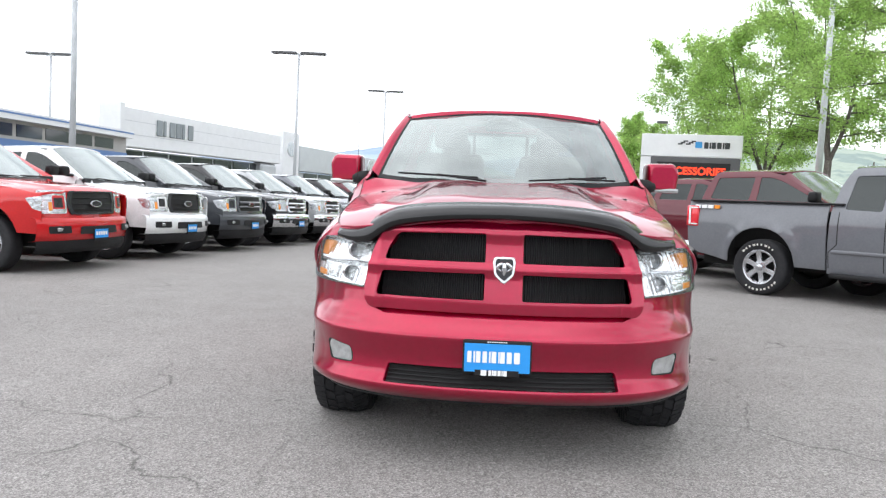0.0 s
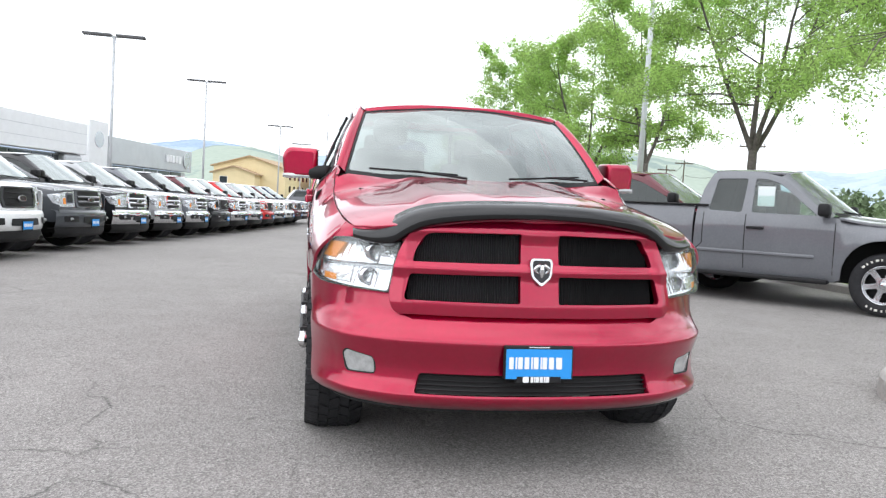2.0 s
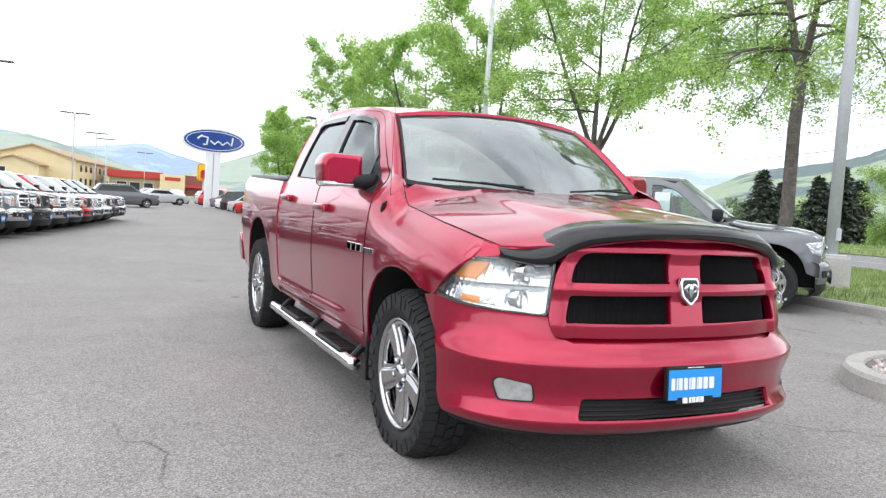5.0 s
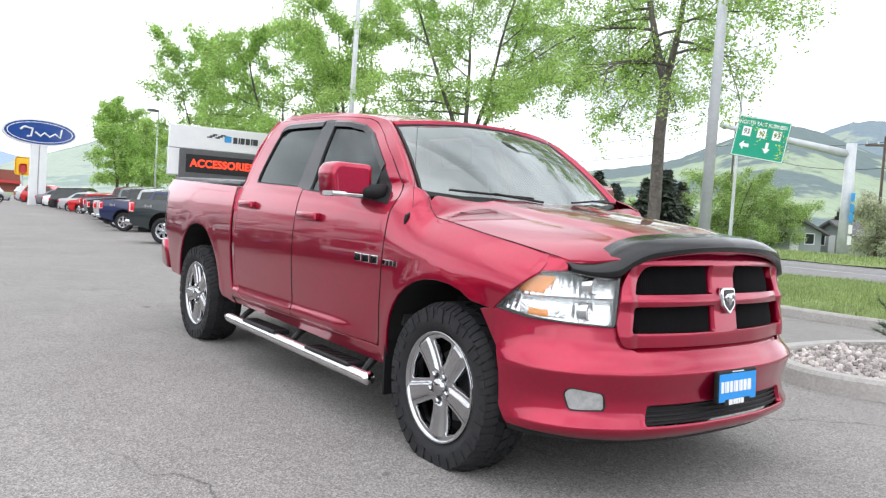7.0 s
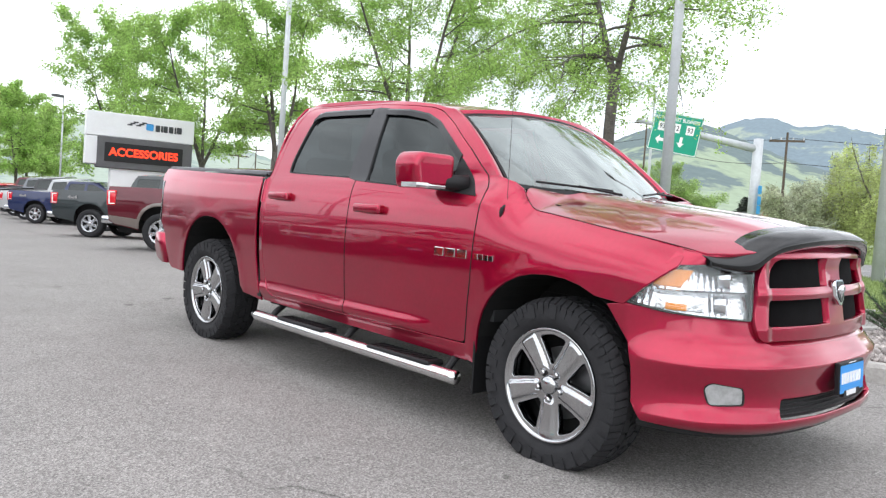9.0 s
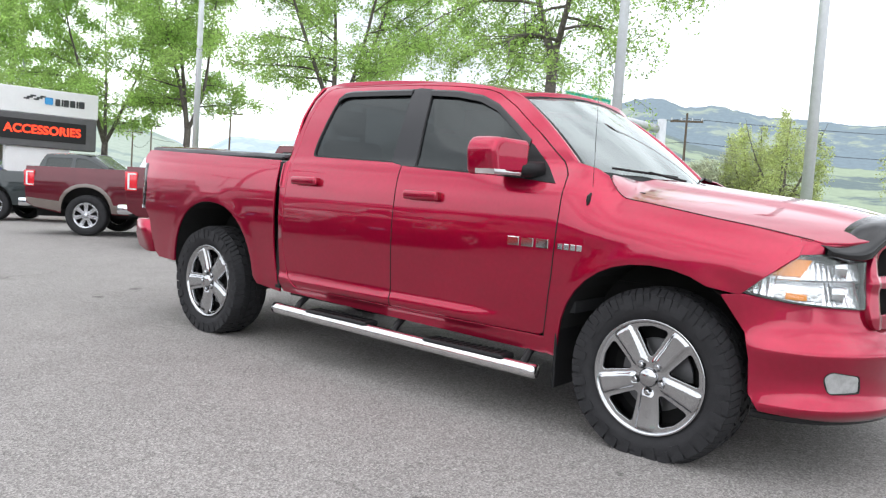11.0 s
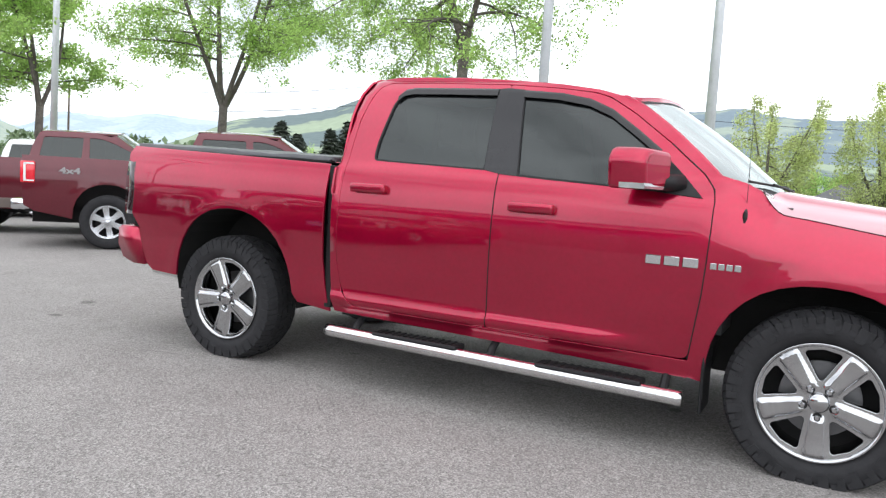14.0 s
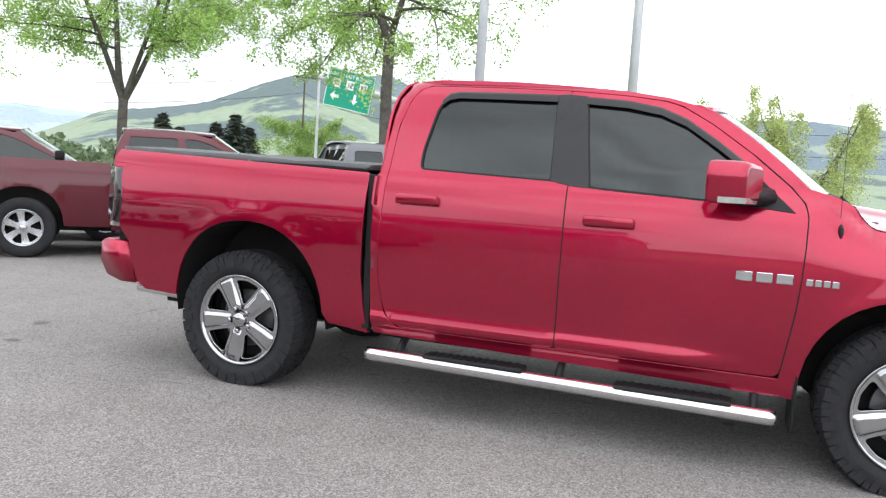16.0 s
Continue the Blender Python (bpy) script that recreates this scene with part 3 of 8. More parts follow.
# front fender
DOOR_F = [(0.588, 0.475), (0.566, 0.64), (0.545, 0.80), (0.535, 0.95), (0.529, 1.10), (0.528, 1.24), (0.541, 1.297), (0.60, 1.366), (0.775, 1.512), (0.985, 1.664), (1.135, 1.752), (1.219, 1.777), (1.413, 1.798), (1.710, 1.819)]
fender = [(-0.385, 0.818)] + [p for p in ARCH_F if p[1] > 0.805 or p[0] > 0] + [(0.585, 0.385)] + [(y - 0.006, z) for y, z in DOOR_F[:6]] + [(0.530, 1.300), (0.530, 1.366), (0.50, 1.362), (0.40, 1.336), (0.337, 1.303), (0.292, 1.246), (0.232, 1.196), (0.12, 1.180), (0.0, 1.162), (-0.21, 1.130), (-0.40, 1.103), (-0.57, 1.072), (-0.590, 1.040), (-0.588, 1.004), (-0.52, 0.940), (-0.44, 0.870)]
both("front_fender", panel(fender, side_surf, step=0.026, edge=0.018, flip=True), M_RED, hero)

# doors, with their window openings
FW = rounded([(0.705, 1.274), (1.548, 1.314), (1.618, 1.768), (1.40, 1.752), (1.235, 1.722), (1.105, 1.668), (0.945, 1.560), (0.82, 1.468)], [0.02, 0.02, 0.02, 0.1, 0.1, 0.1, 0.1, 0.03])
SAIL = [(0.583, 1.254), (0.800, 1.275), (0.825, 1.472), (0.79, 1.450)]
RW = rounded([(1.745, 1.336), (2.472, 1.358), (2.478, 1.45), (2.44, 1.705), (2.395, 1.772), (1.772, 1.776)], [0.02, 0.03, 0.05, 0.06, 0.05, 0.02])
fdoor = rounded(DOOR_F + [(1.651, 1.317), (1.650, 0.95), (1.656, 0.475)], [0.04, 0, 0, 0, 0, 0.03, 0.05, 0, 0, 0, 0.06, 0.06, 0.05, 0.01, 0, 0, 0.02])
rdoor = rounded([(1.662, 0.475), (2.54, 0.475), (2.625, 0.56), (2.662, 0.75), (2.662, 0.98), (2.655, 1.284), (2.650, 1.592), (2.617, 1.735), (2.575, 1.806), (2.52, 1.832), (2.107, 1.829), (1.717, 1.820), (1.657, 1.317), (1.656, 0.95)], [0.02, 0.06, 0.06, 0.05, 0.05, 0.05, 0.08, 0.05, 0.04, 0.03, 0.03, 0.01, 0, 0])
d_f = both("front_door", panel(fdoor, side_surf, [FW], step=0.028, edge=0.02, flip=True), M_RED, hero)
d_r = both("rear_door", panel(rdoor, side_surf, [RW], step=0.032, edge=0.02, flip=True), M_RED, hero)
inset = lambda d: (lambda y, z: (-half_width(y, z) + d, y, z))
grow = lambda poly, k: [((p[0] - sum(q[0] for q in poly) / len(poly)) * k + sum(q[0] for q in poly) / len(poly), (p[1] - sum(q[1] for q in poly) / len(poly)) * k + sum(q[1] for q in poly) / len(poly)) for p in poly]
for k, (door, win, nm) in enumerate(((d_f, FW, "front"), (d_r, RW, "rear"))):
    g = panel(grow(win, 1.03), inset(0.012), step=0.08, thick=0.004, flip=True)
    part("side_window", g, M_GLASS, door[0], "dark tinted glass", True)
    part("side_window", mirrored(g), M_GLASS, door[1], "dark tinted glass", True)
    fr = panel(grow(win, 1.022), inset(-0.001), [grow(win, 0.990)], step=0.03, thick=0.012, flip=True)
    part("window_seal", fr, M_BLACK, door[0], "black rubber seal", True)
    part("window_seal", mirrored(fr), M_BLACK, door[1], "black rubber seal", True)
# black pillar strips between the doors
for poly, door in (([(1.549, 1.310), (1.6538, 1.316), (1.7088, 1.800), (1.622, 1.792)], d_f), ([(1.6552, 1.318), (1.746, 1.334), (1.777, 1.797), (1.7102, 1.801)], d_r)):
    g = panel(poly, inset(-0.003), step=0.04, thick=0.006, flip=True)
    part("pillar_strip", g, M_GLOSSBLACK, door[0], "black pillar applique", True)
    part("pillar_strip", mirrored(g), M_GLOSSBLACK, door[1], "black pillar applique", True)
g = panel(SAIL, inset(-0.004), step=0.04, thick=0.008, flip=True)
part("mirror_sail", g, M_BLACK, d_f[0], "black corner trim", True)
part("mirror_sail", mirrored(g), M_BLACK, d_f[1], "black corner trim", True)
# rain guards over the windows
for line, door in (([(0.815, 1.476), (0.945, 1.574), (1.105, 1.683), (1.235, 1.738), (1.40, 1.768), (1.618, 1.783)], d_f), ([(1.775, 1.791), (2.1, 1.796), (2.33, 1.797), (2.39, 1.785), (2.425, 1.752)], d_r)):
    vs, fs = [], []
    pts = dense(line, 0.05, False)
    for y, z in pts:
        w = half_width(y, z)
        vs += [(-w - 0.002, y, z + 0.006), (-w - 0.014, y, z - 0.004), (-w - 0.026, y, z - 0.034), (-w - 0.021, y, z - 0.036), (-w - 0.010, y, z - 0.012)]
    n = len(pts)
    for i in range(n - 1):
        for k in range(5):
            fs.append((i * 5 + k, (i + 1) * 5 + k, (i + 1) * 5 + (k + 1) % 5, i * 5 + (k + 1) % 5))
    fs += [(4, 3, 2, 1, 0), tuple((n - 1) * 5 + k for k in range(5))]
    part("rain_guard", (vs, fs), M_SMOKE, door[0], "smoked black rain guard")
    part("rain_guard", mirrored((vs, fs)), M_SMOKE, door[1], "smoked black rain guard")
# handles
for (ya, yb, z0), door in (((1.30, 1.555, 1.148), d_f), ((2.335, 2.575, 1.190), d_r)):
    bm = bmesh.new()
    w = half_width((ya + yb) / 2, z0)
    box(bm, -w - 0.046, -w - 0.016, ya, yb, z0 - 0.027, z0 + 0.027, 0.015, 3)
    box(bm, -w - 0.03, -w + 0.01, ya + 0.003, ya + 0.055, z0 - 0.024, z0 + 0.024, 0.008, 2)
    box(bm, -w - 0.03, -w + 0.01, yb - 0.055, yb - 0.003, z0 - 0.024, z0 + 0.024, 0.008, 2)
    me = bm.copy()
    h1 = part("door_handle", bm, M_RED, door[0], "red body-coloured handle", True)
    bmesh.ops.transform(me, matrix=Matrix.Diagonal((-1, 1, 1, 1)), verts=me.verts)
    bmesh.ops.reverse_faces(me, faces=me.faces)
    h2 = part("door_handle", me, M_RED, door[1], "red body-coloured handle", True)

# cab frame: A-pillar, roof rail, rear pillar
ring = [(0.582, 0.469)] + [(y - 0.006, z) for y, z in DOOR_F[1:6]] + [(0.534, 1.300), (0.596, 1.373), (0.771, 1.519), (0.981, 1.671), (1.132, 1.759), (1.217, 1.784), (1.412, 1.805), (1.714, 1.826), (2.107, 1.836), (2.52, 1.839), (2.58, 1.811), (2.624, 1.738), (2.657, 1.594), (2.662, 1.284), (2.669, 0.98), (2.669, 0.75), (2.632, 0.556), (2.545, 0.468)]
cab = ring + [(0.583, 0.463), (0.583, 0.378), (2.690, 0.425), (2.706, 0.60), (2.712, 1.00), (2.710, 1.30), (2.700, 1.48), (2.680, 1.64), (2.645, 1.750), (2.58, 1.836), (2.45, 1.858), (2.10, 1.856), (1.72, 1.847), (1.43, 1.829), (1.20, 1.797), (1.08, 1.764), (0.985, 1.727), (0.90, 1.672), (0.80, 1.600), (0.66, 1.484), (0.530, 1.369), (0.530, 1.302)]
both("cab_frame", panel(cab, side_surf, step=0.035, edge=0.022, flip=True), M_RED, hero)
roof = rounded([(-0.650, 1.000), (-0.4, 0.938), (0, 0.915), (0.4, 0.938), (0.650, 1.000), (0.668, 1.20), (0.676, 1.50), (0.674, 2.45), (0.645, 2.62), (0.56, 2.672), (-0.56, 2.672), (-0.645, 2.62), (-0.674, 2.45), (-0.676, 1.50), (-0.668, 1.20)], 0.04)
part("roof", panel(roof, roof_surf, step=0.08, thick=0.03), M_RED, hero, smooth=True)
# rear wall of the cab with its window
back = lambda x, z: (x, 2.742 - max(0, z - 1.30) ** 2 * 0.12 - max(0, z - 1.70) ** 2 * 2.6 - 0.05 * max(0.0, (abs(x) - 0.62) / 0.28) ** 2, z)
part("cab_back", panel([(-0.92, 0.75), (0.92, 0.75), (0.915, 1.32), (0.80, 1.62), (0.67, 1.83), (0.60, 1.858), (-0.60, 1.858), (-0.67, 1.83), (-0.80, 1.62), (-0.915, 1.32)], back, [rounded([(-0.70, 1.40), (0.70, 1.40), (0.62, 1.76), (-0.62, 1.76)], 0.06)], step=0.08), M_RED, hero, smooth=True)
part("rear_window", panel(rounded([(-0.72, 1.38), (0.72, 1.38), (0.64, 1.78), (-0.64, 1.78)], 0.06), lambda x, z: (x, back(x, z)[1] - 0.012, z), step=0.15, thick=0.004), M_REARWIN, hero, "tinted sliding rear window", True)
for px in (-0.24, 0.24):
    part("window_divider", boxed(px - 0.014, px + 0.014, 2.685, 2.725, 1.40, 1.76, 0.004), M_BLACK, hero)
# rounded rear corners of the cab
corner = [(2.690, 0.425), (2.706, 0.60), (2.712, 1.00), (2.710, 1.30), (2.700, 1.48), (2.680, 1.64), (2.645, 1.750), (2.58, 1.836), (2.50, 1.851)]
vs, fs = [], []
for y, z in corner:
    w = half_width(y, z)
    a = Vector((-w, y - 0.003, z))
    b2 = Vector((-(w - 0.075), max(back(w - 0.075, z)[1], y + 0.01), z + (0.012 if z > 1.8 else 0.0)))
    kn = Vector((a.x, b2.y, (a.z + b2.z) / 2))
    vs += [tuple(a * (1 - q) ** 2 + kn * 2 * q * (1 - q) + b2 * q * q) for q in (0, 0.2, 0.4, 0.6, 0.8, 1.0)]
for i in range(len(corner) - 1):
    for k in range(5):
        fs.append((i * 6 + k, i * 6 + k + 1, (i + 1) * 6 + k + 1, (i + 1) * 6 + k)[::-1])
both("cab_corner", (vs, fs), M_RED, hero)
# windscreen, its black edge, and wipers
part("windscreen", panel([(-1, 0.0), (1, 0.0), (1, 1), (-1, 1)], wind_surf, step=0.1, thick=0.004), M_WIND, hero, "large clear windscreen", True)
part("windscreen_edge", panel([(-1.0, -0.03), (1.0, -0.03), (1.0, 0.992), (-1.0, 0.992)], lambda u, v: tuple(Vector(wind_surf(u, v)) + Vector((0, -0.003, 0.003))), [rounded([(-0.988, 0.014), (0.988, 0.014), (0.985, 0.972), (-0.985, 0.972)], 0.03)], step=0.06, thick=0.012), M_BLACK, hero, "black glass edge", True)
for sg in (-1, 1):
    vs, fs = [], []
    edge_ = [(0.530, 1.369), (0.66, 1.484), (0.80, 1.600), (0.90, 1.672), (0.985, 1.727), (1.08, 1.764)]
    for k, (y, z) in enumerate(edge_):
        v = k / (len(edge_) - 1)
        a = Vector(wind_surf(sg * 1.0, v * 1.02 - 0.01)) + Vector((0, 0.006, -0.002))
        b2 = Vector((sg * half_width(y, z), y, z))
        mid = (a + b2) / 2 + Vector((sg * 0.012, -0.012, 0.012))
        vs += [a, (a + mid) / 2 + Vector((sg * 0.003, -0.004, 0.004)), mid, (b2 + mid) / 2 + Vector((sg * 0.004, -0.003, 0.003)), b2]
    for i in range(len(edge_) - 1):
        for k in range(4):
            q = (i * 5 + k, i * 5 + k + 1, (i + 1) * 5 + k + 1, (i + 1) * 5 + k)
            fs.append(q if sg > 0 else q[::-1])
    part("windscreen_pillar", ([tuple(v) for v in vs], fs), M_RED, hero, "", True)
for x0, x1 in ((-0.60, -0.14), (0.14, 0.58)):
    ws = [Vector(wind_surf(u / 0.72, 0.012 + 0.022 * k)) + Vector((0, -0.02, 0.02)) for k, u in ((0.3, x0), (1.0, x0 * 0.5 + x1 * 0.5), (1.1, x1))]
    wi = part("wiper", tube([ws[0] + (ws[2] - ws[0]) * t + Vector((0, 0, 0.004)) for t in (0, 0.5, 1)], 0.0065, 6), M_BLACK, hero, "black wiper blade")
    part("wiper_arm", tube([ws[1] + Vector((0, 0, 0.008)), ws[2] + Vector((0.05, -0.03, -0.015))], 0.007, 6), M_BLACK, wi)
part("cowl", panel([(-0.72, 0.20), (0.72, 0.20), (0.70, 0.44), (0.4, 0.40), (0, 0.34), (-0.4, 0.40), (-0.70, 0.44)], lambda x, y: (x, y, 1.222 + 0.012 * (x / 0.8) ** 2 + 0.06 * (y - 0.2)), step=0.08, thick=0.01), M_BLACK, hero, "black plastic cowl under the windscreen", True)

# hood
ys = [-0.66, -0.57, -0.45, -0.25, 0.0, 0.12, 0.215, 0.265, 0.31]
hood = [(-hood_seam_x(y) + 0.004, y) for y in ys] + [(-0.78, 0.345), (-0.62, 0.335), (-0.3, 0.262), (0, 0.240), (0.3, 0.262), (0.62, 0.335), (0.78, 0.345)] + [(hood_seam_x(y) - 0.004, y) for y in ys[::-1]] + [(0.71, -0.735), (0.60, -0.80), (0.5, -0.838), (0.3, -0.876), (0, -0.892), (-0.3, -0.876), (-0.5, -0.838), (-0.60, -0.80), (-0.71, -0.735)]
part("hood", panel(hood, hood_surf, step=0.04, edge=0.03, thick=0.02), M_RED, hero, smooth=True)

# folded front corners of the hood, down to the lamps
for sg in (-1, 1):
    vs, fs = [], []
    lip = [(0.56, -0.812), (0.60, -0.797), (0.655, -0.768), (0.71, -0.732), (0.755, -0.695), (0.787, -0.660), (0.806, -0.615), (0.819, -0.572), (0.822, -0.555)]
    for k, (x, y) in enumerate(lip):
        f = face_surf(s_at_x(0.60) + (s_at_y(-0.560) - s_at_x(0.60)) * (k / 8) ** 0.9, 1.010)
        top_, low_ = Vector((sg * x, y + 0.004, hood_surf(x, y)[2] - 0.003)), Vector((sg * f[0], f[1] + 0.010, 1.006))
        vs += [tuple(top_), tuple(top_ + (low_ - top_) * 0.45 + Vector((sg * 0.005, -0.007, 0.004))), tuple(low_)]
    for i in range(len(lip) - 1):
        for k in range(2):
            q = (i * 3 + k, i * 3 + k + 1, (i + 1) * 3 + k + 1, (i + 1) * 3 + k)
            fs.append(q if sg > 0 else q[::-1])
    part("hood_lip", (vs, fs), M_RED, hero, "", True)
for sg in (-1, 1):
    seam = [(sg * (hood_seam_x(y) + 0.001), y, hood_seam_z(y) + 0.001) for y in np.linspace(-0.62, 0.325, 40)] + [(sg * 0.80, 0.352, 1.309), (sg * 0.745, 0.372, 1.312)]
    part("hood_seam", tube(seam, 0.0020, 5), M_DARK, hero, "dark gap along the hood")
for line, nm in (([(y - 0.003, z) for y, z in DOOR_F[:6]] + [(0.538, 1.299), (0.597, 1.370), (0.773, 1.516)], "door_seam"), ([(1.659, 0.478), (1.653, 0.95), (1.654, 1.317)], "door_seam")):
    seam = [(-half_width(y, z) - 0.0005, y, z) for y, z in dense(line, 0.04, False)]
    both(nm, tube(seam, 0.0030, 5), M_DARK, hero, "dark gap along the door")
# front bumper with its openings
FOG = [(s_at_x(0.705), 0.430), (s_at_x(0.835), 0.424), (s_at_x(0.852), 0.500), (s_at_x(0.832), 0.526), (s_at_x(0.715), 0.506)]
top = [(0.0, 0.676), (0.57, 0.676), (s_at_x(0.63), 0.700), (s_at_x(0.672), 0.778), (s_at_x(0.84), 0.785), (s_at_x(0.935), 0.800), (s_at_y(-0.39), 0.818)]
foot = [(s_at_y(-0.385) + 0.075, 0.806), (s_at_y(-0.42), 0.66), (s_at_y(-0.445), 0.55), (s_at_y(-0.455), 0.40), (s_at_y(-0.50), 0.330), (s_at_x(0.80), 0.305), (0.5, 0.295), (0.0, 0.292)]
bump = [(-u, v) for u, v in top[::-1]][:-1] + top + foot + [(-u, v) for u, v in foot[::-1]][1:]
slot = rounded([(-0.53, 0.456), (-0.548, 0.368), (0.548, 0.368), (0.53, 0.456)], 0.02)
bumper = part("front_bumper", panel(bump, bumper_surf, [slot, rounded(FOG, 0.025), rounded([(-u, v) for u, v in FOG], 0.025)], step=0.03, edge=0.022, thick=0.03, flip=False), M_RED, hero, smooth=True)
part("air_intake", panel(grow(slot, 1.04), lambda s, z: around(s, z, bump_in(z) + 0.035), step=0.06, thick=0.0), M_MESH, bumper, "black lower intake")
for zz in (0.383, 0.402, 0.421, 0.440):
    part("intake_slat", tube([around(s, zz, bump_in(zz) + 0.020) for s in np.linspace(-0.535, 0.535, 15)], 0.0048, 6), M_BLACK, bumper)
part("lower_lip", tube([around(s, 0.300, 0.085) for s in np.linspace(-1.22, 1.22, 41)], 0.020, 8), M_BLACK, bumper, "black lower valance")
for sg in (-1, 1):
    fp = [(sg * u, v) for u, v in grow(FOG, 1.02)]
    fl = part("fog_lamp", panel(rounded(fp, 0.022), lambda s, z: around(s, z, bump_in(z) + 0.010 - 0.008 * math.cos((z - 0.48) * 25)), step=0.03, thick=0.012), M_FOG, hero, "clear fog lamp with an added dark edge", True)
    # added dark ring stands for the shade of the red recess
    part("fog_bezel", panel(rounded(fp, 0.022), lambda s, z: around(s, z, bump_in(z) + 0.0), [rounded([(sg * u, v) for u, v in grow(FOG, 0.955)], 0.02)], step=0.03, thick=0.02), M_BLACK, fl, "added dark edge of the recess", True)
part("bumper_shelf", panel([(-0.68, 0.0), (0.68, 0.0), (0.68, 1.0), (-0.68, 1.0)], lambda s, v: around(s, 0.670 + 0.045 * v, 0.064 + 0.05 * v), step=0.1, thick=0.0, flip=True), M_RED, bumper, "", True)

# licence plate and frame
pl = new("licence_plate")
pl.parent = hero
pl.matrix_local = pose(-0.018, -1.004, 0.516, -3, 0, 0)
tagged(pl, "blue dealer plate in a black frame")
part("plate_frame", box(boxed(-0.152, 0.152, -0.012, 0.012, -0.066, 0.078, 0.006, 2), -0.100, 0.100, -0.014, 0.010, -0.080, -0.048, 0.004), M_BLACK, pl)
part("plate_face", boxed(-0.144, 0.144, -0.0135, -0.010, -0.061, 0.064), M_PLATEBLUE, pl)
def bars(parent, material, x0, z0, widths, h, y, gap=0.25, name="letter_bar", t=0.002):
    """Plain upright strokes that stand in for a line of lettering."""
    x = x0
    for w in widths:
        part(name, boxed(x, x + w, y - t, y, z0, z0 + h, min(w, h) * 0.12), material, parent)
        x += w * (1 + gap)
bars(pl, M_WHITE, -0.131, -0.020, [0.019, 0.008, 0.020, 0.020, 0.008, 0.021, 0.006, 0.020, 0.022, 0.026], 0.050, -0.0136, gap=0.42)
bars(pl, M_WHITE, -0.070, -0.076, [0.026], 0.024, -0.0145)
bars(pl, M_WHITE, -0.036, -0.076, [0.012, 0.006, 0.014, 0.014, 0.006, 0.016], 0.024, -0.0145)
bars(pl, M_WHITE, -0.045, 0.0695, [0.008] * 9, 0.0045, -0.0125)

# grille: surround, cross bars, mesh
G_OUT = rounded([(-0.665, 0.700), (0.665, 0.700), (0.692, 0.78), (0.662, 0.990), (0.56, 1.085), (0.32, 1.118), (0, 1.128), (-0.32, 1.118), (-0.56, 1.085), (-0.662, 0.990), (-0.692, 0.78)], [0.05, 0.05, 0.03, 0.08, 0.08, 0.1, 0.2, 0.1, 0.08, 0.08, 0.03])
G1 = rounded([(0.086, 0.926), (0.592, 0.922), (0.578, 0.985), (0.530, 1.050), (0.086, 1.060)], [0.012, 0.015, 0.05, 0.05, 0.015])
G2 = rounded([(0.086, 0.756), (0.610, 0.757), (0.618, 0.775), (0.600, 0.872), (0.086, 0.878)], [0.012, 0.02, 0.02, 0.02, 0.012])
neg = lambda poly: [(-u, v) for u, v in poly[::-1]]
def grille_surf(s, z):
    d = min((abs(abs(s) - 0.045)), 0.3)
    ridge = 0.022 * math.exp(-((abs(z - 0.895)) / 0.022) ** 2)
    rimb = 0.020 * max(0.0, min(1.0, (abs(s) - 0.57) / 0.05)) + 0.016 * math.exp(-((z - 1.06) / 0.03) ** 2)
    return around(s, z, 0.070 + max(0, (z - 0.74)) * 0.18 - ridge * 0.6 - rimb)
gr = part("grille_surround", panel(G_OUT, grille_surf, [G1, G2, neg(G1), neg(G2)], step=0.022, edge=0.016, thick=0.05), M_RED, hero, smooth=True)
for gp in (G1, G2, neg(G1), neg(G2)):
    gm = part("grille_mesh", panel(grow(gp, 1.03), lambda s, z: around(s, z, 0.112 + max(0, (z - 0.74)) * 0.18), step=0.08, thick=0.0), M_MESH, gr, "black mesh insert")
    us = [p[0] for p in gp]
    vs, fs = [], []
    for s in np.arange(min(us) + 0.004, max(us), 0.0115):
        zs = [p[1] for p in gp]
        z0, z1 = min(zs), max(zs)
        if abs(s) > 0.52 and z1 > 1.0:
            z1 -= (abs(s) - 0.52) * 1.4
        o = len(vs)
        for z in (z0, z1):
            for ds, di in ((-0.0022, 0.108), (0, 0.100), (0.0022, 0.108)):
                vs.append(around(s + ds, z, di + (z - 0.74) * 0.18))
        fs += [(o, o + 1, o + 4, o + 3), (o + 1, o + 2, o + 5, o + 4)]
    part("mesh_ribs", (vs, fs), M_BLACK, gm)
# emblem: plain chrome shield
em = part("emblem", panel(rounded([(-0.045, 0.955), (0.045, 0.955), (0.050, 0.933), (0.043, 0.876), (0.0, 0.838), (-0.043, 0.876), (-0.050, 0.933)], 0.012), lambda s, z: around(s, z, 0.046 + max(0, (z - 0.74)) * 0.16), step=0.02, thick=0.02), M_CHROME, hero, "chrome shield emblem on the grille", True)
part("emblem_field", panel(rounded([(-0.037, 0.948), (0.037, 0.948), (0.041, 0.929), (0.035, 0.881), (0.0, 0.850), (-0.035, 0.881), (-0.041, 0.929)], 0.01), lambda s, z: around(s, z, 0.0435 + max(0, (z - 0.74)) * 0.16), step=0.02, thick=0.002), M_GLOSSBLACK, em, "black field", True)
for sg in (-1, 1):
    part("emblem_horn", tube([around(sg * (0.008 + 0.023 * math.sin(t * 3.0)), 0.931 - 0.040 * t, 0.040 + 0.03) for t in np.linspace(0, 1, 8)], [0.007, 0.009, 0.010, 0.010, 0.009, 0.007, 0.005, 0.003], 8), M_CHROME, em, "", True)
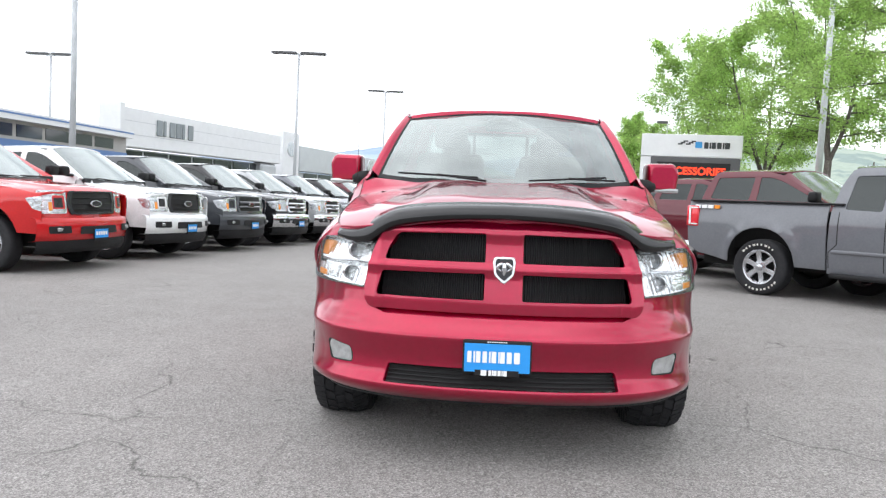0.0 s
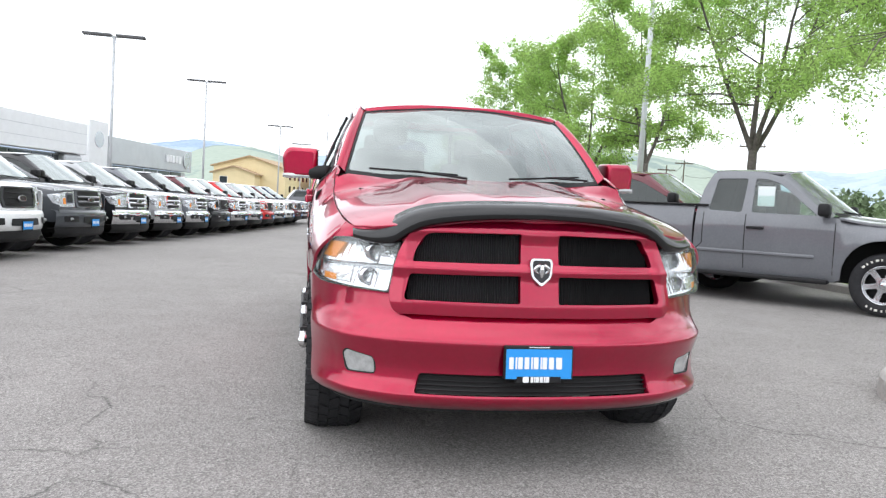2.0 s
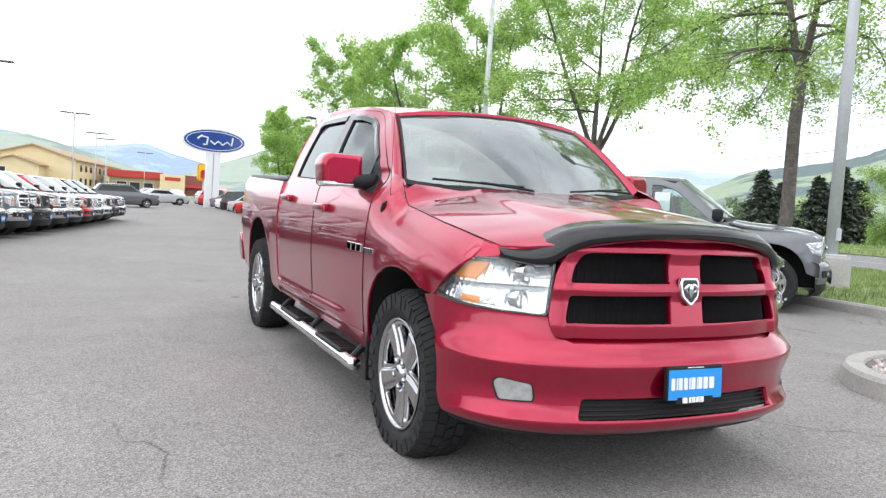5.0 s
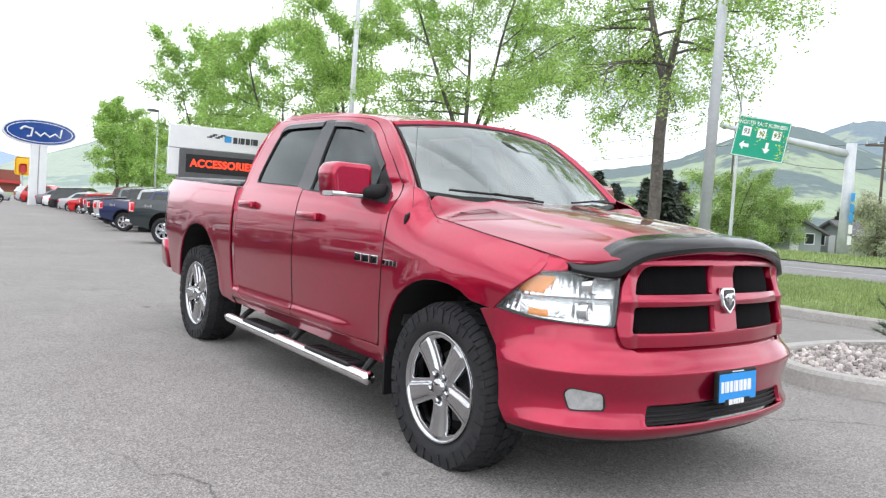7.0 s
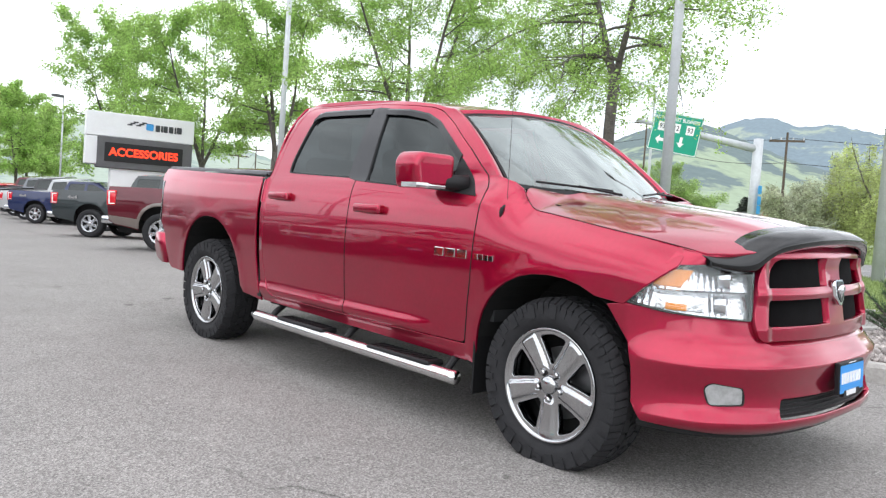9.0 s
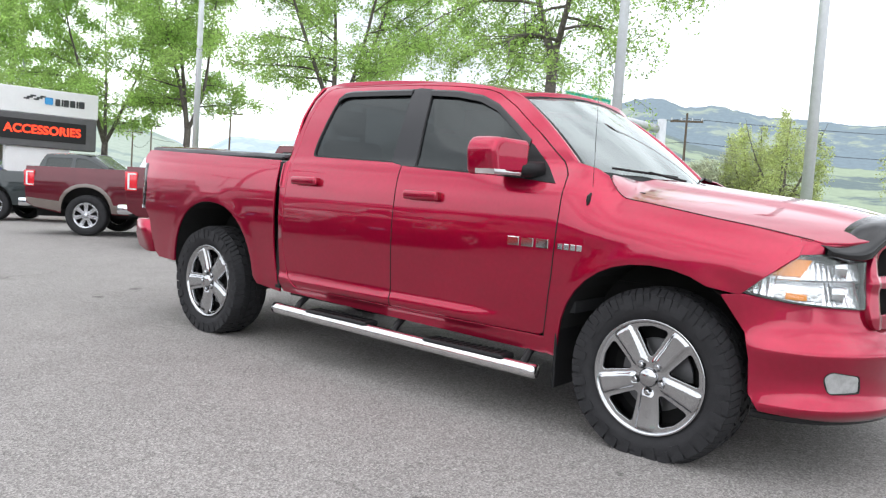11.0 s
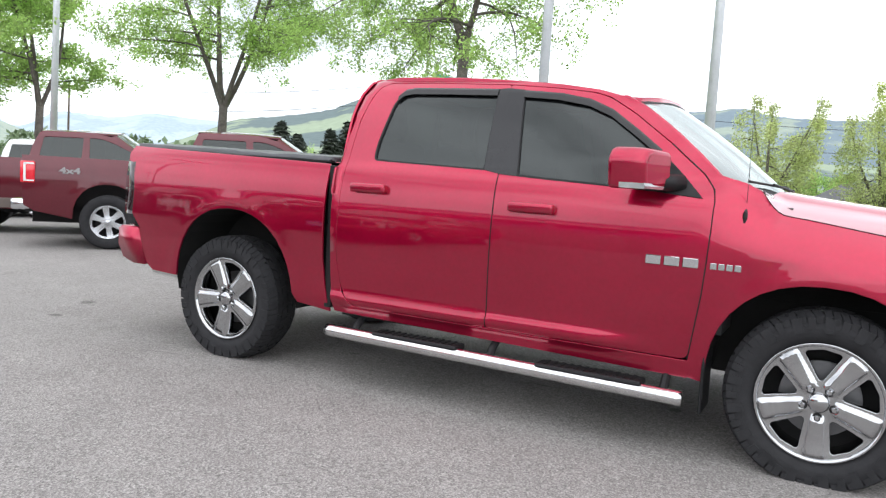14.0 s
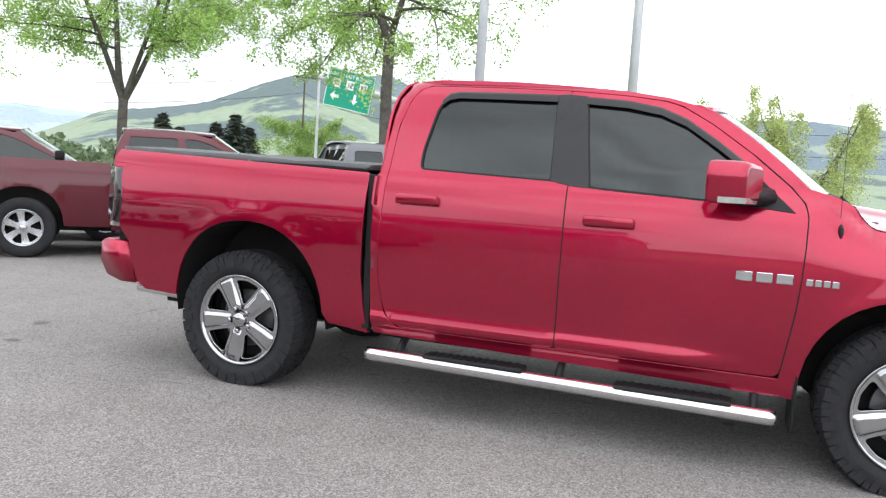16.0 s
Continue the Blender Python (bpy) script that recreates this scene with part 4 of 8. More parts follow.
part("emblem_face", tube([around(0, z, 0.071) for z in (0.931, 0.908, 0.883, 0.867)], [0.010, 0.013, 0.009, 0.004], 8), M_CHROME, em, "", True)

# headlamps: bowl, reflector steps, amber corner, clear lens
H_OUT = [(s_at_x(0.680), 0.784), (s_at_x(0.84), 0.792), (s_at_x(0.935), 0.804), (s_at_y(-0.395), 0.828), (s_at_y(-0.49), 0.925), (s_at_y(-0.575), 1.000), (s_at_x(0.82), 1.012), (s_at_x(0.655), 1.008)]
for sg in (-1, 1):
    pp = [(sg * u, v) for u, v in H_OUT]
    pp = pp if sg > 0 else pp[::-1]
    hl = part("headlamp", panel(rounded(pp, 0.018), lambda s, z: face_surf(s, z)[:3], step=0.04, edge=0.03, thick=0.05), M_CLEARLENS, hero, "clear-lensed headlamp with an amber corner", True)
    back_s = lambda s, z: around(s, z, 0.026 + lamp_in(s, z) + 0.30 * ((z - 0.785) % 0.108) + 0.0035 * math.sin(abs(s) * 190) * max(0.0, min(1.0, (abs(s) - 0.76) / 0.05)))
    part("headlamp_bowl", panel(grow(pp, 0.99), back_s, step=0.011, thick=0.0), M_REFLECT, hl, "bright reflector bowl", True)
    part("headlamp_rim", panel(rounded(grow(pp, 1.014), 0.018), lambda s, z: around(s, z, 0.004 + lamp_in(s, z)), [rounded(grow(pp, 0.980), 0.018)], step=0.03, thick=0.03), M_GLOSSBLACK, hl, "dark lamp edge", True)
    for x0, x1, z0, z1, r in ((0.76, 0.84, 0.905, 0.995, 0.038), (0.78, 0.86, 0.80, 0.885, 0.034)):
        c = Vector(back_s(sg * s_at_x((x0 + x1) / 2), (z0 + z1) / 2))
        prof = [(0.0, 0.010), (0.012, 0.020), (0.030, r * 0.9), (0.046, r), (0.046, r + 0.004), (0.0, r + 0.004)]
        part("reflector_cup", moved(lathe(prof, 28), Matrix.Translation(c) @ Matrix.Rotation(math.radians(-90 - sg * 20), 4, "Z")), M_CHROME, hl, "", True)
        part("bulb", moved(lathe([(0.0, 0.012), (0.022, 0.012), (0.028, 0.006), (0.030, 0.0)], 12), Matrix.Translation(c) @ Matrix.Rotation(math.radians(-90 - sg * 20), 4, "Z")), M_FOG, hl, "", True)
    am3 = [(sg * s_at_x(0.905), 0.815), (sg * s_at_x(0.940), 0.818), (sg * s_at_x(0.940), 0.842), (sg * s_at_x(0.905), 0.838)]
    part("amber_reflector", panel(am3 if sg > 0 else am3[::-1], lambda s, z: around(s, z, 0.020 + lamp_in(s, z)), step=0.03, thick=0.01), M_AMBER, hl, "amber marker lamp", True)
    part("reflector_shelf", tube([around(sg * s, 0.893, 0.030 + lamp_in(s, 0.893)) for s in np.linspace(s_at_x(0.69), s_at_y(-0.52), 10)], 0.005, 6), M_CHROME, hl)
    am = [(sg * s_at_x(0.918), 0.915), (sg * s_at_y(-0.50), 0.915), (sg * s_at_y(-0.565), 0.982), (sg * s_at_x(0.898), 0.982)]
    part("amber_reflector", panel(am if sg > 0 else am[::-1], lambda s, z: around(s, z, 0.022 + lamp_in(s, z)), step=0.03, thick=0.02), M_AMBER, hl, "amber turn signal", True)
    am2 = [(sg * s_at_x(0.86), 0.812), (sg * s_at_y(-0.52), 0.820), (sg * s_at_y(-0.52), 0.875), (sg * s_at_x(0.86), 0.868)]
    part("corner_reflector", panel(am2 if sg > 0 else am2[::-1], lambda s, z: around(s, z, 0.022 + lamp_in(s, z)), step=0.03, thick=0.02), M_REFLECT, hl, "", True)

# black hood guard
path = [(0.0, -0.915, 1.116, 1.196, 0.125), (0.20, -0.908, 1.109, 1.192, 0.125), (0.38, -0.880, 1.090, 1.180, 0.125), (0.50, -0.846, 1.066, 1.162, 0.120), (0.58, -0.815, 1.022, 1.132, 0.115), (0.635, -0.792, 0.980, 1.098, 0.105), (0.69, -0.764, 0.982, 1.070, 0.092), (0.75, -0.725, 0.992, 1.056, 0.080), (0.80, -0.686, 1.006, 1.052, 0.060)]
fs_ = [curve([(p[0], p[k]) for p in path]) for k in (1, 2, 3, 4)]
vs, fs = [], []
xs = np.linspace(-0.80, 0.80, 65)
for x in xs:
    y, zl, zh, dp = [f(abs(x)) for f in fs_]
    hgt = zh - zl
    vs += [(x, y + 0.012, zl), (x, y - 0.020, zl + hgt * 0.22), (x, y - 0.016, zl + hgt * 0.55), (x, y + dp * 0.35, zl + hgt * 0.88), (x, y + dp, zh + 0.004), (x, y + dp, zh - 0.006), (x, y + dp * 0.4, zl + hgt * 0.75), (x, y + 0.02, zl + 0.004)]
n = len(xs)
for i in range(n - 1):
    for k in range(8):
        fs.append((i * 8 + k, i * 8 + (k + 1) % 8, (i + 1) * 8 + (k + 1) % 8, (i + 1) * 8 + k)[::-1])
fs += [tuple(range(8)), tuple((n - 1) * 8 + k for k in range(8))[::-1]]
part("hood_guard", (vs, fs), M_SMOKE, hero, "black plastic hood guard", True)

# cargo bed
bed = [(2.728, 0.415), (2.97, 0.445)] + [p for p in ARCH_R] + [(4.27, 0.505), (4.345, 0.56), (4.378, 0.66), (4.395, 0.800), (4.455, 0.872), (4.468, 0.895), (4.448, 1.06), (4.478, 1.250), (4.545, 1.268), (4.558, 1.315), (4.535, 1.370), (2.768, 1.318), (2.762, 1.29), (2.772, 1.0), (2.775, 0.75), (2.757, 0.566)]
both("bed_side", panel(bed, side_surf, step=0.045, edge=0.025, flip=True), M_RED, hero)
part("bed_seal", boxed(-0.955, -0.90, 2.716, 2.764, 0.44, 1.31, 0.004), M_BLACK, hero, "black gap between cab and bed")
part("bed_seal", boxed(0.90, 0.955, 2.716, 2.764, 0.44, 1.31, 0.004), M_BLACK, hero, "black gap between cab and bed")
tg = lambda x, z: (x, 4.585 - 0.03 * (x / 0.8) ** 4 + 0.02 * (z - 1.0), z)
gate = part("tailgate", panel(rounded([(-0.79, 0.80), (0.79, 0.80), (0.80, 1.33), (-0.80, 1.33)], 0.03), tg, step=0.12, thick=0.04, flip=True), M_RED, hero, smooth=True)
part("gate_handle", boxed(-0.11, 0.11, 4.58, 4.61, 1.20, 1.27, 0.01, 2), M_BLACK, gate)
for sg in (-1, 1):
    vs, fs = [], []
    zs = np.linspace(0.885, 1.258, 12)
    for z in zs:
        w = half_width(4.52, z)
        yy = 4.474 - 0.030 * math.sin((z - 0.885) / 0.373 * math.pi)
        vs += [(sg * (w + 0.004), yy, z), (sg * (w - 0.004), yy + 0.06, z), (sg * (w - 0.045), 4.600, z), (sg * (w - 0.17), 4.610, z), (sg * (w - 0.17), 4.54, z), (sg * (w - 0.03), yy, z)]
    for i in range(len(zs) - 1):
        for k in range(6):
            q = (i * 6 + k, i * 6 + (k + 1) % 6, (i + 1) * 6 + (k + 1) % 6, (i + 1) * 6 + k)
            fs.append(q if sg < 0 else q[::-1])
    fs += [tuple(range(6)), tuple(66 + k for k in range(6))]
    part("tail_lamp", (vs, fs), M_TAIL, hero, "smoked dark tail lamp", True)
# roll-up bed cover with cross ribs
cov = lambda x, y: (x, y, 1.360 + 0.020 * (1 - (x / 0.92) ** 2) + 0.004 * math.sin(y * 9) + 0.003 * math.sin(y * 23 + x) + 0.015 * (y - 2.78))
cover = part("bed_cover", panel(rounded([(-0.905, 2.785), (0.905, 2.785), (0.885, 4.53), (-0.885, 4.53)], 0.03), cov, step=0.09, thick=0.026), M_VINYL, hero, "black vinyl roll-up bed cover", True)
for sg in (-1, 1):
    part("cover_rail", boxed(sg * 0.885 - 0.02, sg * 0.885 + 0.02, 2.79, 4.52, 1.325, 1.346, 0.004, 2), M_BLACK, cover, "black clamp rail")
# rear bumper, painted red
rb_pts = lambda x: 4.722 - 0.10 * (abs(x) / 0.95) ** 5
vs, fs = [], []
for x in np.linspace(-0.965, 0.965, 25):
    y = rb_pts(x)
    vs += [(x, y - 0.20, 0.792), (x, y - 0.03, 0.796), (x, y, 0.775), (x, y + 0.004, 0.66), (x, y - 0.05, 0.570), (x, y - 0.16, 0.535), (x, y - 0.275, 0.535), (x, y - 0.215, 0.77)]
for i in range(24):
    for k in range(8):
        fs.append((i * 8 + k, i * 8 + (k + 1) % 8, (i + 1) * 8 + (k + 1) % 8, (i + 1) * 8 + k)[::-1])
fs += [tuple(range(8)), tuple(24 * 8 + k for k in range(8))[::-1]]
part("rear_bumper", (vs, fs), M_RED, hero, "red painted rear bumper", True)

# running gear, underside and wheel wells
for sx, yy, nm in ((-1, 0.0, "f"), (-1, 3.569, "r"), (1, 0.0, "f"), (1, 3.569, "r")):
    hz, ro = (0.373, 36) if nm == "f" else (0.389, 47)
    m = pose(sx * 0.842, yy, hz, 0, 0, 0 if sx < 0 else 180) @ pose(0, 0, 0, ro, 0, 0)
    wheel(hero, m, roll=ro, hub=hz)
for yc, zc, ry, rz in ((0.02, 0.40, 0.490, 0.505), (3.52, 0.42, 0.520, 0.580)):
    for sg in (-1, 1):
        vs, fs = [], []
        ap = arch_pts(yc, zc, ry, rz, 0.40)
        for y, z in ap:
            vs += [(sg * (half_width(y, z) - 0.012), y, z), (sg * 0.55, y, z)]
        for i in range(len(ap) - 1):
            fs.append((2 * i, 2 * i + 1, 2 * i + 3, 2 * i + 2))
        part("wheel_well", (vs, fs), M_DARK, hero, "black wheel-well liner")
part("underbody", box(box(boxed(-0.56, 0.56, -0.80, 4.42, 0.36, 0.76), -0.90, 0.90, 0.53, 2.66, 0.40, 0.62), -0.55, 0.55, -0.55, 0.55, 0.6, 1.08), M_DARK, hero, "dark chassis and engine bay")
part("bed_box", box(box(boxed(-0.90, 0.90, 2.77, 2.98, 0.5, 1.31), -0.90, 0.90, 4.06, 4.53, 0.56, 1.33), -0.55, 0.55, 2.9, 4.2, 0.7, 1.32), M_DARK, hero, "dark inner bed")
for yy in (0.0, 3.569):
    part("axle", tube([(-0.8, yy, 0.38), (0.8, yy, 0.38)], 0.05, 10), M_DARK, hero)
part("exhaust_pipe", tube([(-0.62, 2.6, 0.40), (-0.66, 3.9, 0.42), (-0.68, 4.55, 0.46)], 0.035, 10), M_STEEL, hero)
for sg in (-1, 1):
    part("mud_flap", boxed(sg * 0.84 - 0.12, sg * 0.84 + 0.11, 0.50, 0.515, 0.215, 0.52, 0.005), M_BLACK, hero, "black mud flap")
    # side steps
    st = part("side_step", tube([(sg * 0.995, 0.585, 0.288), (sg * 0.998, 0.62, 0.288), (sg * 0.998, 1.6, 0.300), (sg * 0.998, 2.66, 0.313), (sg * 0.995, 2.695, 0.313)], 0.038, 16), M_STEEL, hero, "polished steel side step bar", True)
    for ya, yb in ((0.78, 1.34), (1.80, 2.36)):
        zz = 0.300 + (ya - 0.6) * 0.012
        bm = boxed(sg * 0.965 - 0.062, sg * 0.965 + 0.062, ya, yb, zz + 0.004, zz + 0.040, 0.014, 3)
        for k in range(12):
            yk = ya + 0.05 + k * (yb - ya - 0.1) / 11
            box(bm, sg * 0.965 - 0.045, sg * 0.965 + 0.045, yk - 0.008, yk + 0.008, zz + 0.038, zz + 0.045)
        part("step_pad", bm, M_BLACK, st, "black ribbed step pad")
    for yk in (0.68, 1.62, 2.52):
        part("step_bracket", tube([(sg * 0.975, yk, 0.31), (sg * 0.93, yk, 0.36), (sg * 0.80, yk, 0.45)], 0.022, 8), M_BLACK, st)
    # mirrors
    vs, fs = [], []
    prof = rounded([(-0.046, -0.072), (0.145, -0.080), (0.158, 0.040), (0.128, 0.084), (-0.046, 0.079)], [0.022, 0.022, 0.04, 0.03, 0.022], 5)
    rings = ((-0.104, 0.70), (-0.101, 0.82), (-0.094, 0.90), (-0.078, 0.955), (-0.05, 0.985), (-0.01, 1.0), (0.055, 1.0), (0.068, 0.985), (0.075, 0.955), (0.075, 0.92), (0.060, 0.90))
    for yo, k in rings:
        for a, b in prof:
            vs.append((sg * (1.050 + (a - 0.05) * 1.12 * k), 0.858 + yo + (a * 0.35), 1.374 + b * 1.22 * k))
    npf = len(prof)
    for i in range(len(rings) - 1):
        for k in range(npf):
            q = (i * npf + k, i * npf + (k + 1) % npf, (i + 1) * npf + (k + 1) % npf, (i + 1) * npf + k)
            fs.append(q if sg < 0 else q[::-1])
    last = (len(rings) - 1) * npf
    for o, out_ in ((0, True), (last, False)):
        n0 = len(vs)
        vs += [vs[o + k] for k in range(npf)]
        q = tuple(n0 + k for k in range(npf))
        fs.append(q if out_ == (sg > 0) else q[::-1])
    mi = part("door_mirror", (vs, fs), M_RED, hero, "red door mirror on a black arm", True)
    vl, fl_ = [], []
    for a in np.linspace(0.0, 0.150, 6):
        x, y = sg * (1.050 + (a - 0.05) * 1.10), 0.858 + a * 0.35
        vl += [(x, y - 0.098, 1.282), (x, y - 0.104, 1.294), (x, y - 0.098, 1.308), (x, y + 0.02, 1.308), (x, y + 0.02, 1.282)]
    for q in range(5):
        fl_ += [(q * 5 + k, q * 5 + (k + 1) % 5, q * 5 + 5 + (k + 1) % 5, q * 5 + 5 + k) for k in range(5)]
    fl_ += [(4, 3, 2, 1, 0), (25, 26, 27, 28, 29)]
    part("mirror_lamp", (vl, fl_), M_FOG, mi, "clear turn lamp strip")
    part("mirror_arm", tube([(sg * 1.03, 0.84, 1.335), (sg * 0.97, 0.775, 1.318), (sg * 0.88, 0.70, 1.318)], [0.036, 0.042, 0.046], 12), M_BLACK, mi, "black mirror arm", True)
    # badges: plain chrome strokes
    for k in range(3):
        y = 0.815 - k * 0.088
        part("badge_bar", boxed(sg * (half_width(y, 0.945) + 0.003) - 0.006, sg * (half_width(y, 0.945) + 0.003) + 0.006, y - 0.073, y, 0.922, 0.968, 0.003), M_CHROME, d_f[0 if sg < 0 else 1], "chrome badge stroke")
    for k in range(4):
        y = 0.512 - k * 0.036
        part("badge_bar", boxed(sg * (half_width(y, 0.94) + 0.003) - 0.005, sg * (half_width(y, 0.94) + 0.003) + 0.005, y - 0.029, y, 0.925, 0.955, 0.002), M_CHROME, hero, "chrome badge stroke")
# aerial
an = part("aerial", tube([(-half_width(0.385, 1.155) - 0.001, 0.385, 1.152), (-half_width(0.385, 1.175) - 0.003, 0.385, 1.175), (-half_width(0.385, 1.19) - 0.006, 0.385, 1.195), (-0.908, 0.387, 1.222)], [0.004, 0.011, 0.010, 0.004], 12), M_BLACK, hero, "whip aerial on the fender")
part("aerial_whip", tube([(-0.906, 0.387, 1.225), (-0.895, 0.40, 1.92)], [0.0016, 0.0010], 6), M_GLOSSBLACK, an)

# cabin
part("dashboard", box(boxed(-0.75, 0.75, 0.42, 0.86, 1.02, 1.27, 0.05, 3), -0.30, 0.30, 0.70, 0.95, 0.75, 1.16, 0.03, 2), M_CABIN, hero, "dark dashboard")
part("cabin_floor", boxed(-0.88, 0.88, 0.45, 2.64, 0.60, 0.66), M_CABIN, hero)
part("headliner", panel(grow(roof, 0.95), lambda x, y: (x, y, roof_surf(x, y)[2] - 0.04), step=0.15, thick=0.0, flip=True), M_HEADLINER, hero, "pale headliner", True)
sw = new("steering_wheel")
sw.parent = hero
sw.matrix_local = pose(0.40, 0.98, 1.17, 62, 0, 0)
part("wheel_rim", tube([(0.185 * math.cos(a), 0.185 * math.sin(a), 0) for a in np.linspace(0, 2 * math.pi, 33)], 0.015, 8, False), M_CABIN, sw, smooth=True)
part("wheel_hub", boxed(-0.17, 0.17, -0.05, 0.05, -0.03, 0.01, 0.02, 2), M_CABIN, sw)
for xx in (-0.40, 0.40):
    for yy, hh in ((1.32, 1.0), (2.25, 0.92)):
        se = new("seat")
        se.parent = hero
        tagged(se, "grey cloth seat")
        se.matrix_local = pose(xx, yy, 0.66)
        part("seat_cushion", boxed(-0.26, 0.26, -0.28, 0.26, 0.08, 0.36, 0.06, 3), M_SEAT, se, smooth=True)
        part("seat_back", boxed(-0.26, 0.26, -0.07, 0.08, 0.0, 0.66 * hh, 0.06, 3, m=pose(0, 0.24, 0.24, -14)), M_SEAT, se, smooth=True)
        part("head_rest", boxed(-0.13, 0.13, -0.05, 0.05, 0.0, 0.19, 0.045, 3, m=pose(0, 0.41, 0.26 + 0.66 * hh, -10)), M_SEAT, se, smooth=True)
part("rear_view_mirror", box(boxed(-0.12, 0.12, 0.90, 0.925, 1.66, 1.73, 0.012, 2), -0.015, 0.015, 0.91, 0.93, 1.72, 1.752), M_BLACK, hero)

# ---- ground, lot, road, kerbs ----
def asphalt(name, base, crack=1.0):
    m = bpy.data.materials.new(name)
    m.use_nodes = True
    n, l = m.node_tree.nodes, m.node_tree.links
    b = n["Principled BSDF"]
    b.inputs["Roughness"].default_value = 0.82
    b.inputs["Specular IOR Level"].default_value = 0.35
    tc = n.new("ShaderNodeTexCoord")
    def noise_(scale, detail, lo, hi, f0=0.3, f1=0.7, rough=0.6):
        q = n.new("ShaderNodeTexNoise")
        q.inputs["Scale"].default_value, q.inputs["Detail"].default_value, q.inputs["Roughness"].default_value = scale, detail, rough
        l.new(tc.outputs["Object"], q.inputs["Vector"])
        r = n.new("ShaderNodeMapRange")
        r.inputs["From Min"].default_value, r.inputs["From Max"].default_value = f0, f1
        r.inputs["To Min"].default_value, r.inputs["To Max"].default_value = lo, hi
        l.new(q.outputs[0], r.inputs["Value"])
        return q, r.outputs[0]
    def mul(a, c):
        q = n.new("ShaderNodeMath")
        q.operation = "MULTIPLY"
        l.new(a, q.inputs[0])
        l.new(c, q.inputs[1])
        return q.outputs[0]
    _, big = noise_(0.22, 5, 0.90, 1.10)
    _, mid = noise_(2.2, 6, 0.93, 1.07)
    _, sp = noise_(125.0, 3, 0.54, 1.50, 0.32, 0.68)
    vo = n.new("ShaderNodeTexVoronoi")
    vo.inputs["Scale"].default_value = 92
    l.new(tc.outputs["Object"], vo.inputs["Vector"])
    chip = n.new("ShaderNodeMapRange")
    l.new(vo.outputs["Color"], chip.inputs["Value"])
    chip.inputs["From Min"].default_value, chip.inputs["From Max"].default_value = 0.15, 0.95
    chip.inputs["To Min"].default_value, chip.inputs["To Max"].default_value = 0.72, 1.32
    # cracks: bent cell edges, broken up
    dn = n.new("ShaderNodeTexNoise")
    dn.inputs["Scale"].default_value, dn.inputs["Detail"].default_value = 1.5, 5
    l.new(tc.outputs["Object"], dn.inputs["Vector"])
    mixv = n.new("ShaderNodeMix")
    mixv.data_type = "VECTOR"
    mixv.inputs[0].default_value = 0.36
    l.new(tc.outputs["Object"], mixv.inputs[4])
    l.new(dn.outputs["Color"], mixv.inputs[5])
    ve = n.new("ShaderNodeTexVoronoi")
    ve.feature = "DISTANCE_TO_EDGE"
    ve.inputs["Scale"].default_value = 0.62
    l.new(mixv.outputs[1], ve.inputs["Vector"])
    line = n.new("ShaderNodeMapRange")
    line.inputs["From Min"].default_value, line.inputs["From Max"].default_value = 0.0, 0.0052
    line.inputs["To Min"].default_value, line.inputs["To Max"].default_value = 1.0, 0.0
    l.new(ve.outputs["Distance"], line.inputs["Value"])
    _, brk = noise_(0.8, 4, 0.0, 1.0, 0.49, 0.60)
    cr = mul(line.outputs[0], brk)
    dk = n.new("ShaderNodeMapRange")
    dk.inputs["To Min"].default_value, dk.inputs["To Max"].default_value = 1.0, 1.0 - 0.52 * crack
    l.new(cr, dk.inputs["Value"])
    # oil spots
    _, oil = noise_(3.1, 2, 1.0, 0.55, 0.705, 0.75)
    v = mul(mul(mul(mul(mul(big, mid), sp), chip.outputs[0]), dk.outputs[0]), oil)
    vm = n.new("ShaderNodeVectorMath")
    vm.operation = "SCALE"
    vm.inputs[0].default_value = base
    l.new(v, vm.inputs["Scale"])
    l.new(vm.outputs[0], b.inputs["Base Color"])
    bp = n.new("ShaderNodeBump")
    bp.inputs["Distance"].default_value, bp.inputs["Strength"].default_value = 0.004, 0.8
    ad = n.new("ShaderNodeMath")
    ad.operation = "SUBTRACT"
    l.new(vo.outputs["Distance"], ad.inputs[0])
    l.new(cr, ad.inputs[1])
    l.new(ad.outputs[0], bp.inputs["Height"])
    l.new(bp.outputs[0], b.inputs["Normal"])
    return m


M_ASPHALT = asphalt("worn_lot_asphalt", (0.244, 0.230, 0.219))
M_ROAD = asphalt("highway_asphalt", (0.21, 0.205, 0.205), 0.3)
M_GRASS = mat("mown_grass_soil", (0.19, 0.25, 0.09), rough=0.95, vary=0.35, vscale=1.1, fine=0.35, bump=0.02, bscale=40)
M_FIELD = mat("valley_field", (0.25, 0.32, 0.16), rough=1.0, vary=0.3, vscale=0.012, fine=0.15)
M_CONC = mat("kerb_concrete", (0.36, 0.345, 0.325), rough=0.9, vary=0.14, vscale=3.0, fine=0.12, bump=0.003, bscale=60)
M_LINE = mat("worn_road_paint", (0.62, 0.60, 0.55), rough=0.8, vary=0.3, vscale=6.0, fine=0.3)
M_GALV = mat("galvanised_steel", (0.50, 0.52, 0.54), rough=0.45, metal=0.15, vary=0.12, vscale=2.5, fine=0.06)
M_STONE = mat("river_gravel", (0.33, 0.30, 0.285), rough=0.9, vary=0.4, vscale=18)
rn = M_STONE.node_tree
gi = rn.nodes.new("ShaderNodeNewGeometry")
hs_ = rn.nodes.new("ShaderNodeHueSaturation")
rm = rn.nodes.new("ShaderNodeMapRange")
